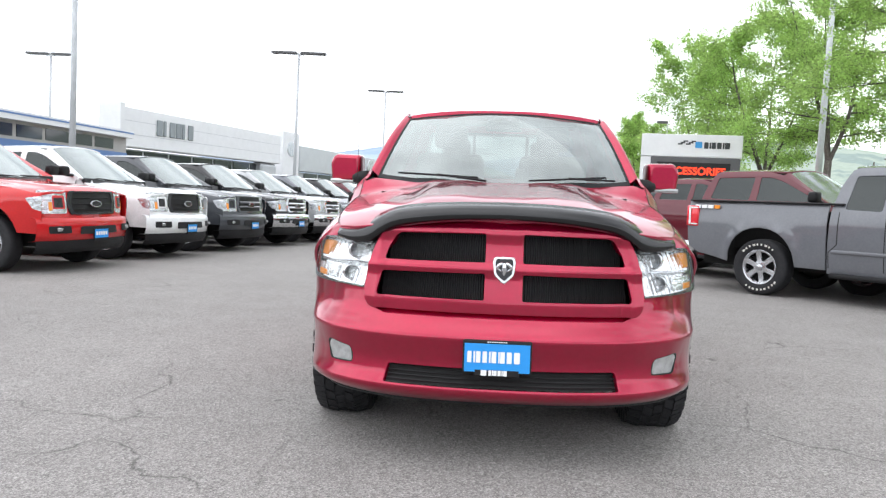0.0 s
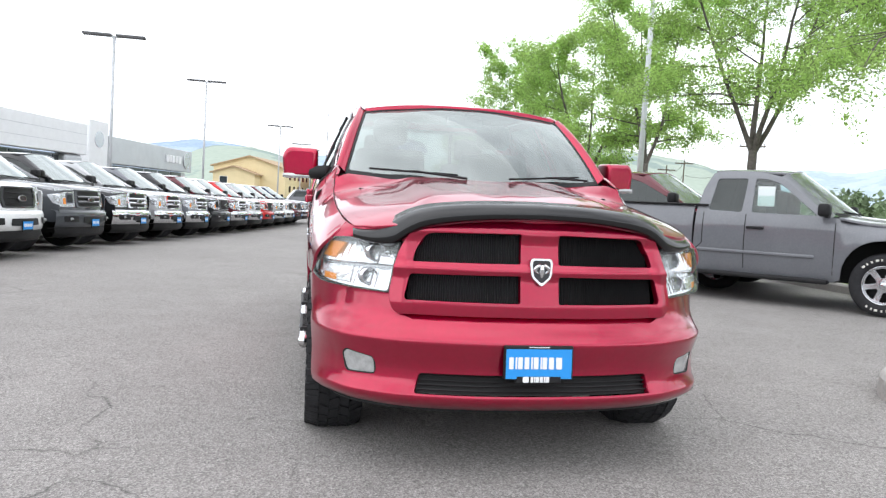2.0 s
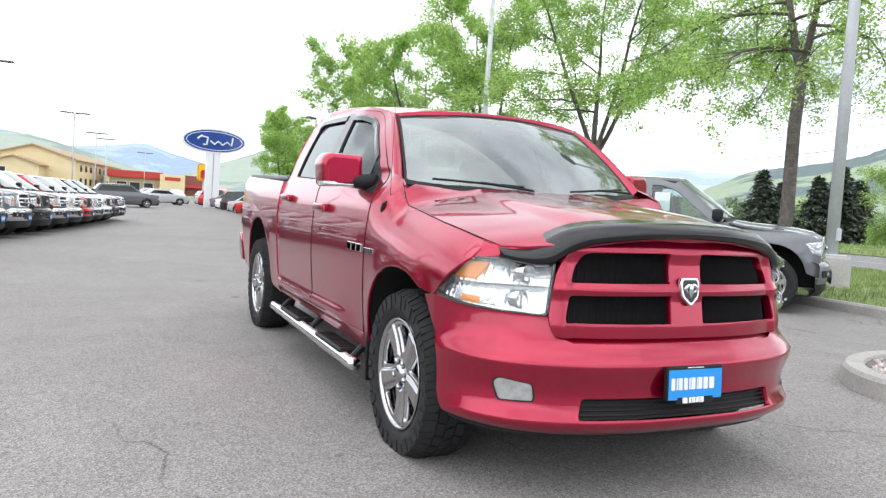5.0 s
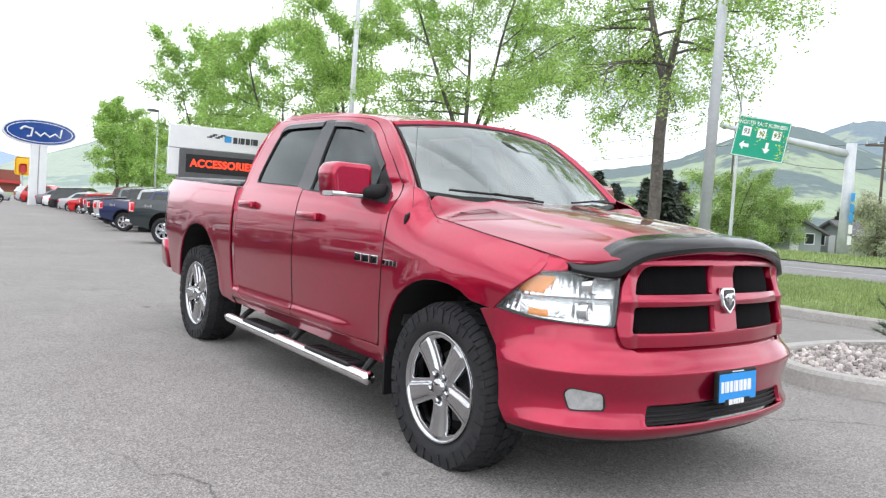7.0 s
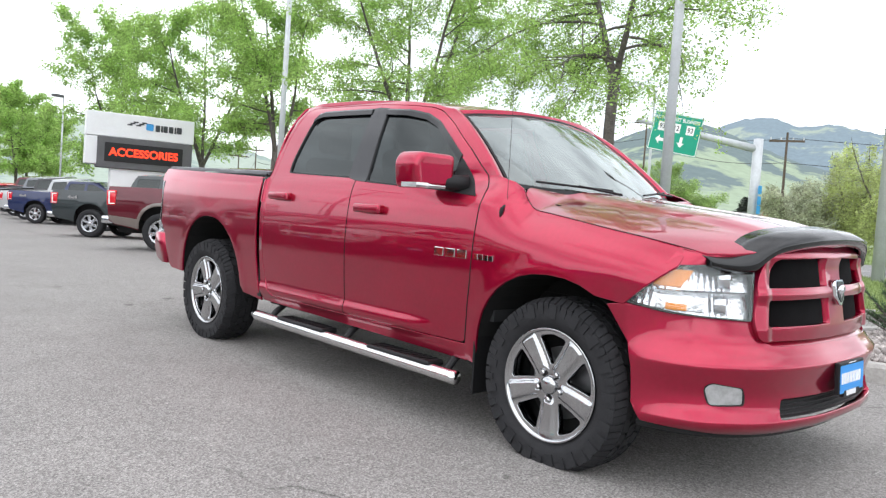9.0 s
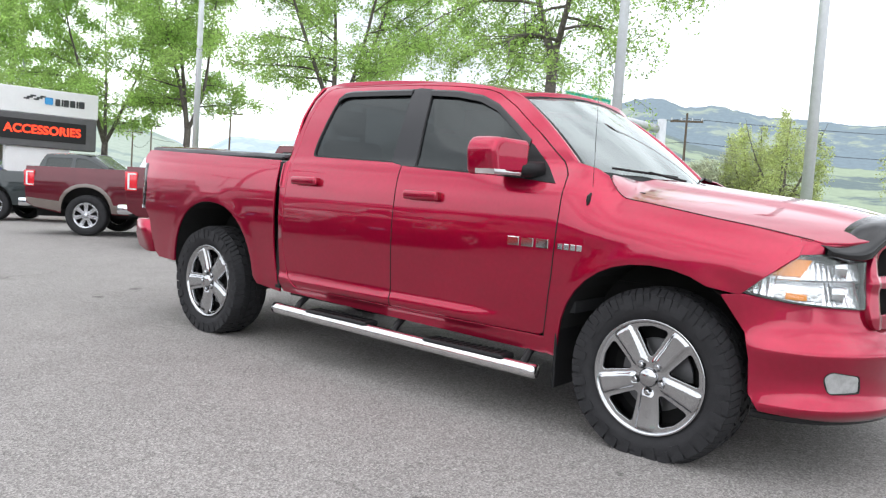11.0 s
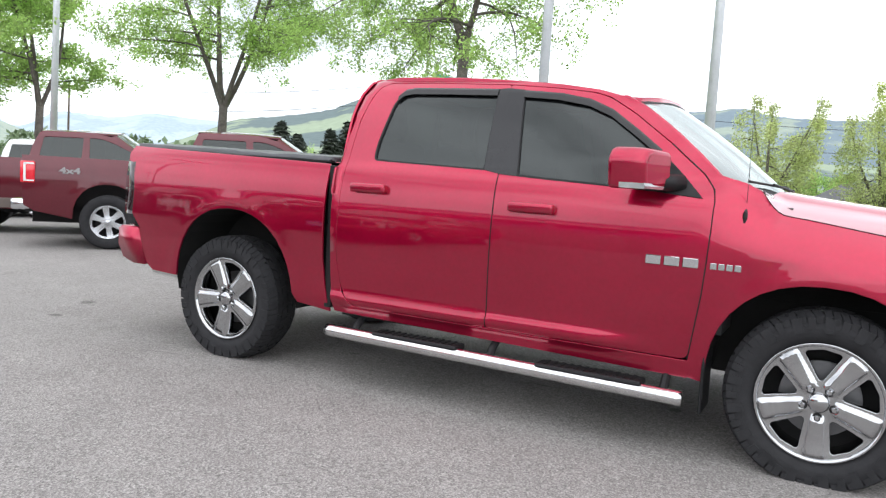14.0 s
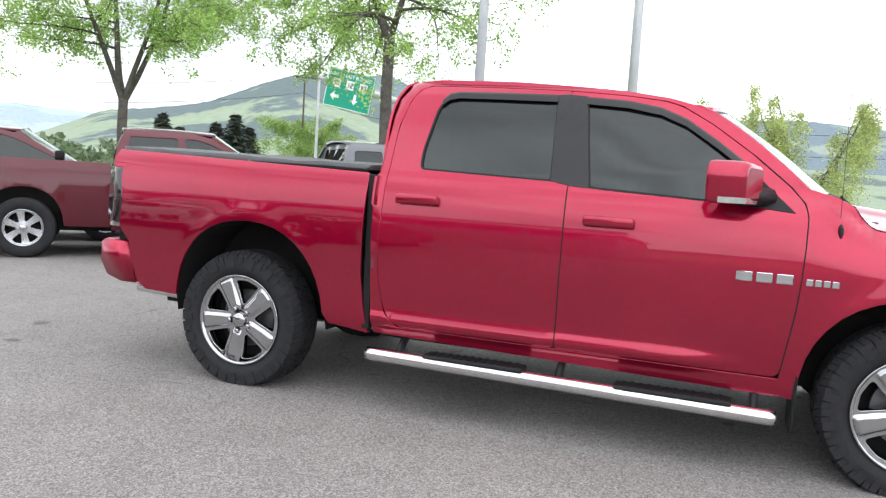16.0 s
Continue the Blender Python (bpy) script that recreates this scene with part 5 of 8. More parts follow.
rm.inputs["To Min"].default_value, rm.inputs["To Max"].default_value = 0.55, 1.75
rn.links.new(gi.outputs["Random Per Island"], rm.inputs["Value"])
rn.links.new(rm.outputs[0], hs_.inputs["Value"])
bs_ = rn.nodes["Principled BSDF"]
rn.links.new(bs_.inputs["Base Color"].links[0].from_socket, hs_.inputs["Color"])
rn.links.new(hs_.outputs[0], bs_.inputs["Base Color"])


def sheet(name, xs, ys, zf, material, label, category, kind="structure"):
    vs = [(x, y, zf(x, y)) for y in ys for x in xs]
    nx = len(xs)
    fs = [(j * nx + i, j * nx + i + 1, (j + 1) * nx + i + 1, (j + 1) * nx + i) for j in range(len(ys) - 1) for i in range(nx - 1)]
    return tagged(part(name, (vs, fs), material, smooth=True), label, category, kind=kind)


far = [-4600, -2500, -1200, -600, -300, -150]
fx_ = far + list(np.linspace(-90, 90, 46)) + [-v for v in far[::-1]]
fy_ = far + list(np.linspace(-80, 240, 65)) + [400, 700, 1200, 2500, 4600]
sheet("ground", fx_, fy_, lambda x, y: gz(x, y) - 0.06, M_FIELD, "flat valley ground of pale green fields", "ground")
sheet("car_lot", list(np.linspace(-62, 14.9, 70)), list(np.linspace(-60, 175, 110)), gz, M_ASPHALT, "worn grey asphalt car lot with fine cracks", "car lot")
RX0, RX1 = 14.9, 31.0
sheet("road", list(np.linspace(RX0, RX1, 6)), list(np.linspace(-300, 500, 120)), lambda x, y: gz(x, y) + 0.006, M_ROAD, "grey asphalt highway", "road")
for lx, w in ((15.7, 0.12), (19.4, 0.10), (23.1, 0.14), (26.8, 0.10), (30.3, 0.12)):
    if w == 0.10:
        for k in range(24):
            y0 = -30 + k * 9
            tagged(part("lane_line", ([(lx - w / 2, y0, gz(lx, y0) + 0.012), (lx + w / 2, y0, gz(lx, y0) + 0.012), (lx + w / 2, y0 + 3, gz(lx, y0 + 3) + 0.012), (lx - w / 2, y0 + 3, gz(lx, y0 + 3) + 0.012)], [(0, 1, 2, 3)]), M_LINE), "worn white lane line", "road marking", kind="structure")
    else:
        sheet("lane_line", [lx - w / 2, lx + w / 2], list(np.linspace(-60, 240, 60)), lambda x, y: gz(x, y) + 0.012, M_LINE, "worn pale edge line", "road marking")


def kerb(pts, w=0.16, h=0.14, closed=False, name="kerb", label="pale concrete kerb"):
    """A kerb along ground points, its lot side on the line, its body to the left of the way."""
    P = [Vector((x, y)) for x, y in pts]
    n = len(P)
    vs, fs = [], []
    for i in range(n):
        a, c = P[i - 1] if (closed or i) else P[i], P[(i + 1) % n] if (closed or i < n - 1) else P[i]
        d = (c - a).normalized()
        nn = Vector((-d.y, d.x))
        for o, z in ((0.0, -0.05), (0.012, h - 0.03), (0.035, h), (w - 0.01, h), (w, h - 0.02), (w, -0.05)):
            q = P[i] + nn * o
            vs.append((q.x, q.y, gz(P[i].x, P[i].y) + z))
    m = n if closed else n - 1
    for i in range(m):
        for k in range(5):
            fs.append((i * 6 + k, ((i + 1) % n) * 6 + k, ((i + 1) % n) * 6 + k + 1, i * 6 + k + 1))
    if not closed:
        fs += [tuple(range(6)), tuple((n - 1) * 6 + k for k in range(5, -1, -1))]
    return tagged(part(name, (vs, fs), M_CONC), label, "kerb", kind="structure")


# grass strip between lot and highway
GX0 = 7.25
gk = lambda y: GX0 + 0.13 * max(0.0, min(34.0, y - 16.0))
kerb([(gk(y), y) for y in np.linspace(150, 6.2, 90)] + [(GX0 + 0.1, 5.6), (GX0 + 0.5, 5.15), (GX0 + 1.2, 5.0)] + [(x, 5.0) for x in np.linspace(9, 14.2, 6)])
def turf(x, y):
    e = max(0.0, min(1.0, (x - gk(y)) / 0.8)) * max(0.0, min(1.0, (RX0 - x) / 0.8))
    return gz(x, y) + 0.10 + 0.10 * e + 0.04 * noise.noise(Vector((x * 0.5, y * 0.5, 3.0)))
gys = list(np.linspace(5.15, 150, 240))
gvs = [(gk(y) + 0.14 + u * (RX0 - 0.24 - gk(y)), y) for y in gys for u in np.linspace(0, 1, 24)]
tagged(part("grass_strip", ([(x, y, turf(x, y)) for x, y in gvs], [(j * 24 + i, j * 24 + i + 1, (j + 1) * 24 + i + 1, (j + 1) * 24 + i) for j in range(239) for i in range(23)]), M_GRASS, smooth=True), "bright green mown grass strip", "grass", kind="structure")
kerb([(RX0, y) for y in np.linspace(-60, 200, 60)][::-1], 0.3, 0.02, name="road_edge", label="concrete road edge")
sheet("far_verge", list(np.linspace(RX1, RX1 + 14, 12)), list(np.linspace(-60, 240, 120)), lambda x, y: gz(x, y) + 0.05 + 0.25 * max(0, min(1, (x - RX1) / 6)) + 0.1 * noise.noise(Vector((x * 0.3, y * 0.3, 9.0))), M_GRASS, "rough green verge across the highway", "grass")


def blades(name, count, area, zf, hmin, hmax, material, label, seed, wid=0.006):
    rnd = random.Random(seed)
    vs, fs = [], []
    for _ in range(count):
        x, y = area(rnd)
        z = zf(x, y)
        a, h, ln = rnd.uniform(0, 6.283), rnd.uniform(hmin, hmax), rnd.uniform(0, 0.6)
        dx, dy = math.cos(a) * wid, math.sin(a) * wid
        bx, by = -math.sin(a) * h * ln, math.cos(a) * h * ln
        o = len(vs)
        vs += [(x - dx, y - dy, z - 0.01), (x + dx, y + dy, z - 0.01), (x + bx, y + by, z + h)]
        fs.append((o, o + 1, o + 2))
    return tagged(part(name, (vs, fs), material), label, "grass", kind="stuff")


def strip_spot(r):
    y = 5.2 + 30 * r.random() ** 1.5
    return gk(y) + 0.16 + (RX0 - gk(y) - 0.3) * r.random(), y


M_BLADE = mat("grass_blade", (0.23, 0.30, 0.105), rough=0.7, vary=0.3, vscale=1.5, fine=0.3)
blades("grass", 60000, strip_spot, turf, 0.04, 0.10, M_BLADE, "short green grass blades", 5, 0.009)
blades("verge_grass", 26000, lambda r: (RX1 + 0.05 + 9 * r.random(), -5 + 75 * r.random()), lambda x, y: gz(x, y) + 0.05 + 0.25 * max(0, min(1, (x - RX1) / 6)), 0.05, 0.20, M_BLADE, "rough green verge grass", 6, 0.03)

# gravel bed with kerb
isl = rounded([(2.72, 4.40), (2.95, 3.75), (4.6, 2.2), (8.2, 0.6), (13.0, 0.4), (13.0, 3.2), (7.0, 4.5), (5.2, 5.0), (4.6, 5.2), (3.65, 5.25), (3.05, 4.95)], [0.3, 0.3, 0.6, 0.6, 0.3, 0.3, 0.3, 0.3, 0.3, 0.4, 0.3], 6)
isl = dense(isl, 0.25)
kerb(isl, 0.17, 0.15, True, label="pale concrete kerb round the gravel bed")
inner = grow(isl, 0.955)
tagged(part("gravel_bed", panel(inner, lambda x, y: (x, y, gz(x, y) + 0.10 + 0.03 * noise.noise(Vector((x, y, 0)))), step=0.4, thick=0.0), M_STONE, smooth=True), "grey gravel planting bed", "gravel bed", kind="structure")
rnd = random.Random(11)
vs, fs = [], []
ico = bmesh.new()
bmesh.ops.create_icosphere(ico, subdivisions=1, radius=1.0)
ico.verts.index_update()
iv, if_ = [v.co.copy() for v in ico.verts], [tuple(v.index for v in f.verts) for f in ico.faces]
ico.free()
pts = []
while len(pts) < 5200:
    c = np.array([(rnd.uniform(2.7, 9.5), rnd.uniform(1.5, 6.1)) for _ in range(500)])
    ok = inside(inner, c)
    pts += [tuple(p) for p in c[ok]]
for x, y in pts[:5200]:
    r = rnd.uniform(0.014, 0.042)
    mm = pose(x, y, gz(x, y) + 0.105 + r * 0.25 + 0.03 * noise.noise(Vector((x, y, 0))), rnd.uniform(0, 360), rnd.uniform(0, 360), rnd.uniform(0, 360)) @ Matrix.Diagonal((r, r * rnd.uniform(0.6, 1), r * rnd.uniform(0.45, 0.8), 1))
    o = len(vs)
    vs += [tuple(mm @ v) for v in iv]
    fs += [tuple(i + o for i in f) for f in if_]
tagged(part("gravel", (vs, fs), M_STONE), "pale grey and pink river gravel", "gravel", kind="stuff")

# ---- parked pickups ----
def pickup(label, color, wb=3.68, hw=1.0, h=1.93, fo=0.93, ro=1.12, R=0.395, grille="black", lower="paint", cab="crew", flares=False, chrome=False, wheelstyle="thin", spokes=6, clear=False, category="pickup truck", group="", wheelmats=None, bed_cap=False, rear_badge=True):
    """A parked pickup: x across, y to the rear, front axle over the origin. Painted parts take the truck's own colour."""
    t = thing("pickup_truck", label, category, group=group)
    k = h / 1.93
    rail, roofz = 1.36 * k, h - 0.055
    belt = rail - (0.0 if cab == "crew" else 0.095)
    foot_y = 0.50 if cab == "crew" else 0.61
    cabr = wb * 0.715 if cab == "crew" else wb * 0.725
    end = wb + ro
    sz = curve([(0.28, hw - 0.10), (0.42, hw - 0.06), (0.55, hw - 0.03), (0.85, hw), (1.05 * k, hw), (1.22 * k, hw - 0.025), (rail, hw - 0.075), (1.55 * k, hw - 0.16), (1.80 * k, hw - 0.27), (h, hw - 0.38)])
    tp = curve([(-fo, -0.11), (-fo * 0.75, -0.045), (-0.35, -0.01), (0.2, 0), (wb, 0), (end, -0.02)])
    ac, arz = R + 0.02, R + 0.125
    def fl(y, z, yc):
        d = math.hypot((y - yc) / 0.50, (z - ac) / arz) - 1
        return (0.045 if flares else 0.018) * math.exp(-(d / (0.16 if flares else 0.12)) ** 2)
    def hwid(y, z):
        w = sz(z) + tp(y) + fl(y, z, 0) + fl(y, z, wb)
        if y < 0.5 and z > 1.02 * k:
            w -= ((z - 1.02 * k) / (0.2 * k)) ** 2 * 0.12
        return w
    ss = lambda y, z: (-hwid(y, z), y, z)
    hz = curve([(-fo + 0.04, 1.10 * k), (-fo + 0.15, 1.165 * k), (-0.3, 1.215 * k), (0.3, 1.265 * k), (0.6, 1.30 * k)])
    he = curve([(-fo + 0.04, 1.06 * k), (-0.3, 1.165 * k), (0.3, 1.225 * k), (0.55, rail - 0.03 - (0.0 if cab == "crew" else 0.05))])
    af = arch_pts(0, ac, 0.475, arz, 0.40, 12)
    ar = arch_pts(wb, ac, 0.475, arz, 0.42, 12)
    roof_y0 = 1.26 if cab == "crew" else 1.20
    fx = cabr - 0.02
    low = [(-fo * 0.86, 0.54 * k)] + [p for p in af if p[1] > 0.50 or p[0] > 0] + [(0.56, 0.36), (cabr, 0.38)]
    top = [(fx, belt), (fx - 0.04, 1.60 * k), (fx - 0.13, roofz - 0.03), (fx - 0.22, roofz), (roof_y0 + 0.36, roofz), (roof_y0 + 0.08, roofz - 0.06), (foot_y, belt - 0.02 if cab == "crew" else 1.255 * k), (0.3, he(0.3)), (-0.3, he(-0.3)), (-fo * 0.86, he(-fo * 0.86))]
    b1 = 1.72 if cab == "crew" else 1.62
    w1 = rounded([(foot_y + 0.16, belt + 0.015), (b1 - 0.05, belt + 0.02), (b1 - 0.03, roofz - 0.09), (roof_y0 + 0.26, roofz - 0.09), (roof_y0 + 0.06, roofz - 0.15)], [0.03, 0.03, 0.03, 0.1, 0.08])
    w2 = rounded([(b1 + 0.07, belt + 0.02), (fx - 0.15, belt + 0.035), (fx - 0.20, roofz - 0.10), (b1 + 0.06, roofz - 0.09)], 0.04)
    sp = panel(low + top, ss, [w1, w2], step=0.11, edge=0.06, thick=0.02, flip=True)
    both("cab_side", sp, M_PAINT, t)
    bz = rail + 0.005
    bedp = [(cabr + 0.02, 0.42)] + ar + [(end - 0.16, 0.52), (end - 0.02, 0.60), (end, 0.9), (end + 0.01, bz), (cabr + 0.02, bz - 0.01)]
    both("bed_side", panel(bedp, ss, step=0.11, edge=0.06, thick=0.02, flip=True), M_PAINT, t)
    for wv, nm in ((w1, "f"), (w2, "r")):
        g = panel(grow(wv, 1.03), lambda y, z: (-hwid(y, z) + 0.012, y, z), step=0.2, thick=0.0, flip=True)
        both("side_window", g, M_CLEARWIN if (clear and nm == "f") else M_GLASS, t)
    # door lines and handles
    for yy, z1 in ((0.56, belt - 0.06), (b1 + 0.01, belt), (fx - 0.10, belt)):
        ln = [(-hwid(yy, z) - 0.001, yy + (0.10 * ((z - 0.7) < 0) if yy > 2 else 0), z) for z in np.linspace(0.45, z1, 8)]
        a = part("door_line", tube(ln, 0.005, 4), M_DARK, t)
        part("door_line", mirrored(tube(ln, 0.005, 4)), M_DARK, t)
    for yy in (b1 - 0.12, fx - 0.24) if cab == "crew" else (b1 - 0.12,):
        for sg in (-1, 1):
            w = hwid(yy, belt - 0.17)
            part("door_handle", boxed(sg * (w + 0.018) - 0.014, sg * (w + 0.018) + 0.014, yy - 0.11, yy + 0.11, belt - 0.19, belt - 0.155, 0.008), M_CHROME if chrome else (M_BLACK if clear else M_PAINT), t)
    # hood, roof, glass
    hs = lambda x, y: (x, y, hz(y) - (hz(y) - he(y)) * (abs(x) / (hw - 0.1)) ** 3 + 0.02 * max(0, min(1, (0.62 - abs(x)) / 0.08)))
    hwf = hw - 0.075
    part("hood", panel([(-hwf, -fo * 0.80), (-hwf, foot_y - 0.08), (-0.5, foot_y - 0.16), (0, foot_y - 0.20), (0.5, foot_y - 0.16), (hwf, foot_y - 0.08), (hwf, -fo * 0.80), (0.62, -fo + 0.07), (0, -fo + 0.03), (-0.62, -fo + 0.07)], hs, step=0.10, thick=0.03), M_PAINT, t, smooth=True)
    rw = hw - 0.345
    part("roof", panel(rounded([(-rw, roof_y0), (0, roof_y0 - 0.05), (rw, roof_y0), (rw, fx - 0.12), (-rw, fx - 0.12)], [0.05, 0.3, 0.05, 0.1, 0.1]), lambda x, y: (x, y, h - 0.05 * (abs(x) / rw) ** 2.5 - 0.03 * ((y - 1.8) / 0.9) ** 2), step=0.16, thick=0.03), M_PAINT, t, smooth=True)
    wsf = lambda u, v: ((hw - 0.21) * u * (1 - v) + (rw - 0.01) * u * v, (foot_y - 0.23 + 0.22 * u * u) * (1 - v) + (roof_y0 - 0.05 + 0.06 * u * u) * v, (1.265 * k + 0.03 * u * u) * (1 - v) + (h - 0.03 - 0.05 * u * u) * v)
    gv = [wsf(-1 + 2 * a / 14, b_ / 6) for b_ in range(7) for a in range(15)]
    gf = [(b_ * 15 + a, b_ * 15 + a + 1, (b_ + 1) * 15 + a + 1, (b_ + 1) * 15 + a) for b_ in range(6) for a in range(14)]
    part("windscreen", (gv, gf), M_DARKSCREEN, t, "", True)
    part("cowl", panel([(-1.0, -0.07), (1.0, -0.07), (1.0, 0.05), (-1.0, 0.05)], lambda u, v: tuple(Vector(wsf(u, v)) + Vector((0, -0.006, 0.006))), step=0.15, thick=0.0), M_BLACK, t)
    for u0, u1 in ((-0.75, -0.05), (0.05, 0.75)):
        part("wiper", tube([Vector(wsf(u0, 0.09)) + Vector((0, -0.02, 0.012)), Vector(wsf(u1, 0.06)) + Vector((0, -0.02, 0.012))], 0.010, 5), M_BLACK, t)
    for sg in (-1, 1):
        pv, pf = [], []
        for q in range(6):
            v = q / 5
            a = Vector(wsf(sg * 0.99, v)) + Vector((0, 0.004, 0))
            z0_ = belt - 0.02 if cab == "crew" else 1.255 * k
            y_, z_ = foot_y + (roof_y0 + 0.08 - foot_y) * v, z0_ + (roofz - 0.06 - z0_) * v
            b_ = Vector((sg * hwid(y_, z_), y_, z_))
            pv += [a, (a + b_) / 2 + Vector((sg * 0.012, -0.012, 0.012)), b_]
        for q in range(5):
            for j in range(2):
                g4 = (q * 3 + j, q * 3 + j + 1, (q + 1) * 3 + j + 1, (q + 1) * 3 + j)
                pf.append(g4 if sg > 0 else g4[::-1])
        part("windscreen_pillar", ([tuple(v) for v in pv], pf), M_PAINT, t, "", True)
    part("cab_back", panel([(-hw + 0.1, 0.7), (hw - 0.1, 0.7), (hw - 0.1, belt), (rw, roofz), (-rw, roofz), (-hw + 0.1, belt)], lambda x, z: (x, fx - max(0, z - belt) * 0.28, z), [[(-rw + 0.06, belt + 0.06), (rw - 0.06, belt + 0.06), (rw - 0.10, roofz - 0.08), (-rw + 0.10, roofz - 0.08)]], step=0.3, thick=0.0), M_PAINT, t)
    part("rear_window", panel([(-rw + 0.05, belt + 0.05), (rw - 0.05, belt + 0.05), (rw - 0.09, roofz - 0.07), (-rw + 0.09, roofz - 0.07)], lambda x, z: (x, fx - 0.01 - max(0, z - belt) * 0.28, z), step=0.3, thick=0.0), M_GLASS, t)
    # front: fascia plane bows back towards the corners
    fy = lambda x: -fo + 0.05 * (abs(x) / 0.5) ** 2 if abs(x) < 0.5 else -fo + 0.05 + 0.20 * ((abs(x) - 0.5) / 0.45) ** 2
    fs_ = lambda x, z: (x, fy(x) + (z - 0.8) * 0.10, z)
    out = lambda d: (lambda x, z: (x, fy(x) + (z - 0.8) * 0.10 - d, z))
    part("front_panel", panel([(-0.93 * hw, 0.74 * k), (0.93 * hw, 0.74 * k), (0.90 * hw, 1.12 * k), (-0.90 * hw, 1.12 * k)], fs_, step=0.09, thick=0.06), M_PAINT, t, smooth=True)
    gp = rounded([(-0.47, 0.80 * k), (0.47, 0.80 * k), (0.52, 0.95 * k), (0.48, 1.125 * k), (-0.48, 1.125 * k), (-0.52, 0.95 * k)], 0.04)
    gmat = {"black": M_GLOSSBLACK, "chrome": M_CHROME, "paint": M_PAINT, "grey": M_SILVER}[grille]
    gr_ = part("grille", panel(gp, out(0.02), [rounded(grow(gp, 0.88), 0.03)], step=0.06, thick=0.05), gmat, t, smooth=True)
    part("grille_mesh", panel(grow(gp, 0.9), out(0.004), step=0.15, thick=0.0), M_MESH, gr_)
    for zz in ((0.905, 0.995) if grille != "black" else (0.87, 0.95, 1.03)):
        rr = 0.026 if grille != "black" else 0.006
        part("grille_bar", tube([(x, fy(x) + (zz * k - 0.8) * 0.10 - 0.015, zz * k) for x in np.linspace(-0.44, 0.44, 9)], rr * k, 6), gmat if grille != "black" else M_BLACK, gr_)
    oval = [(0.115 * math.cos(a), 0.95 * k + 0.046 * math.sin(a)) for a in np.linspace(0, 2 * math.pi, 20, endpoint=False)]
    em_ = part("emblem", panel(oval, out(0.045), step=0.06, thick=0.02), M_SILVER, t, "plain oval emblem with a silver rim", True)
    part("emblem_field", panel(grow(oval, 0.84), out(0.048), step=0.06, thick=0.002), M_GLOSSBLACK, em_, "dark field", True)
    for sg in (-1, 1):
        hp = [(sg * 0.53, 0.815 * k), (sg * 0.915 * hw, 0.815 * k), (sg * 0.90 * hw, 1.13 * k), (sg * 0.53, 1.13 * k)]
        hp = hp if sg > 0 else hp[::-1]
        hl = part("headlamp", panel(rounded(hp, 0.03), out(0.012), step=0.08, thick=0.05), M_LAMP, t, "", True)
        lc = [(sg * 0.565, 0.88 * k), (sg * 0.735, 0.88 * k), (sg * 0.735, 1.06 * k), (sg * 0.565, 1.06 * k)]
        part("lamp_surround", panel(rounded(lc if sg > 0 else lc[::-1], 0.02), out(0.017), step=0.1, thick=0.01), M_PAINT if grille != "chrome" else M_LAMP, hl)
        am = [(sg * 0.60, 0.90 * k), (sg * 0.72, 0.90 * k), (sg * 0.72, 1.03 * k), (sg * 0.60, 1.03 * k)]
        part("lamp_inset", panel(am if sg > 0 else am[::-1], out(0.020), step=0.1, thick=0.01), M_GLOSSBLACK if grille != "chrome" else M_LAMP, hl)
        am = [(sg * 0.745, 0.86 * k), (sg * 0.785, 0.86 * k), (sg * 0.785, 0.97 * k), (sg * 0.745, 0.97 * k)]
        part("amber_reflector", panel(am if sg > 0 else am[::-1], out(0.018), step=0.1, thick=0.01), M_AMBER, hl)
    yw = -fo * 0.86
    both("headlamp_wrap", panel(rounded([(yw - 0.01, 0.85 * k), (yw + 0.10, 0.88 * k), (yw + 0.20, 1.02 * k), (yw - 0.01, 1.05 * k)], 0.02), lambda y, z: (-hwid(y, z) - 0.006, y, z), step=0.1, thick=0.01, flip=True), M_LAMP, t)
    bmat = M_CHROME if chrome else M_PAINT
    vs, fs = [], []
    for x in np.linspace(-0.97 * hw, 0.97 * hw, 21):
        y = fy(x * 0.98)
        vs += [(x, y + 0.02, 0.770 * k), (x, y - 0.07, 0.745 * k), (x, y - 0.09, 0.69 * k), (x, y - 0.085, 0.56 * k), (x, y - 0.06, 0.45 * k), (x, y + 0.08, 0.43 * k)]
    for i in range(20):
        for j in range(5):
            fs.append((i * 6 + j, (i + 1) * 6 + j, (i + 1) * 6 + j + 1, i * 6 + j + 1)[::-1])
    fb = part("front_bumper", (vs, fs), bmat, t, "", True)
    vs, fs = [], []
    for x in np.linspace(-0.95 * hw, 0.95 * hw, 17):
        y = fy(x)
        vs += [(x, y - 0.05, 0.455 * k), (x, y - 0.055, 0.36 * k), (x, y + 0.0, 0.275 * k), (x, y + 0.15, 0.26 * k)]
    for i in range(16):
        for j in range(3):
            fs.append((i * 4 + j, (i + 1) * 4 + j, (i + 1) * 4 + j + 1, i * 4 + j + 1)[::-1])
    part("lower_valance", (vs, fs), M_BLACK, fb, "", True)
    part("bumper_intake", panel(rounded([(-0.40, 0.53 * k), (0.40, 0.53 * k), (0.38, 0.635 * k), (-0.38, 0.635 * k)], 0.02), out(0.082), step=0.2, thick=0.01), M_BLACK, fb)
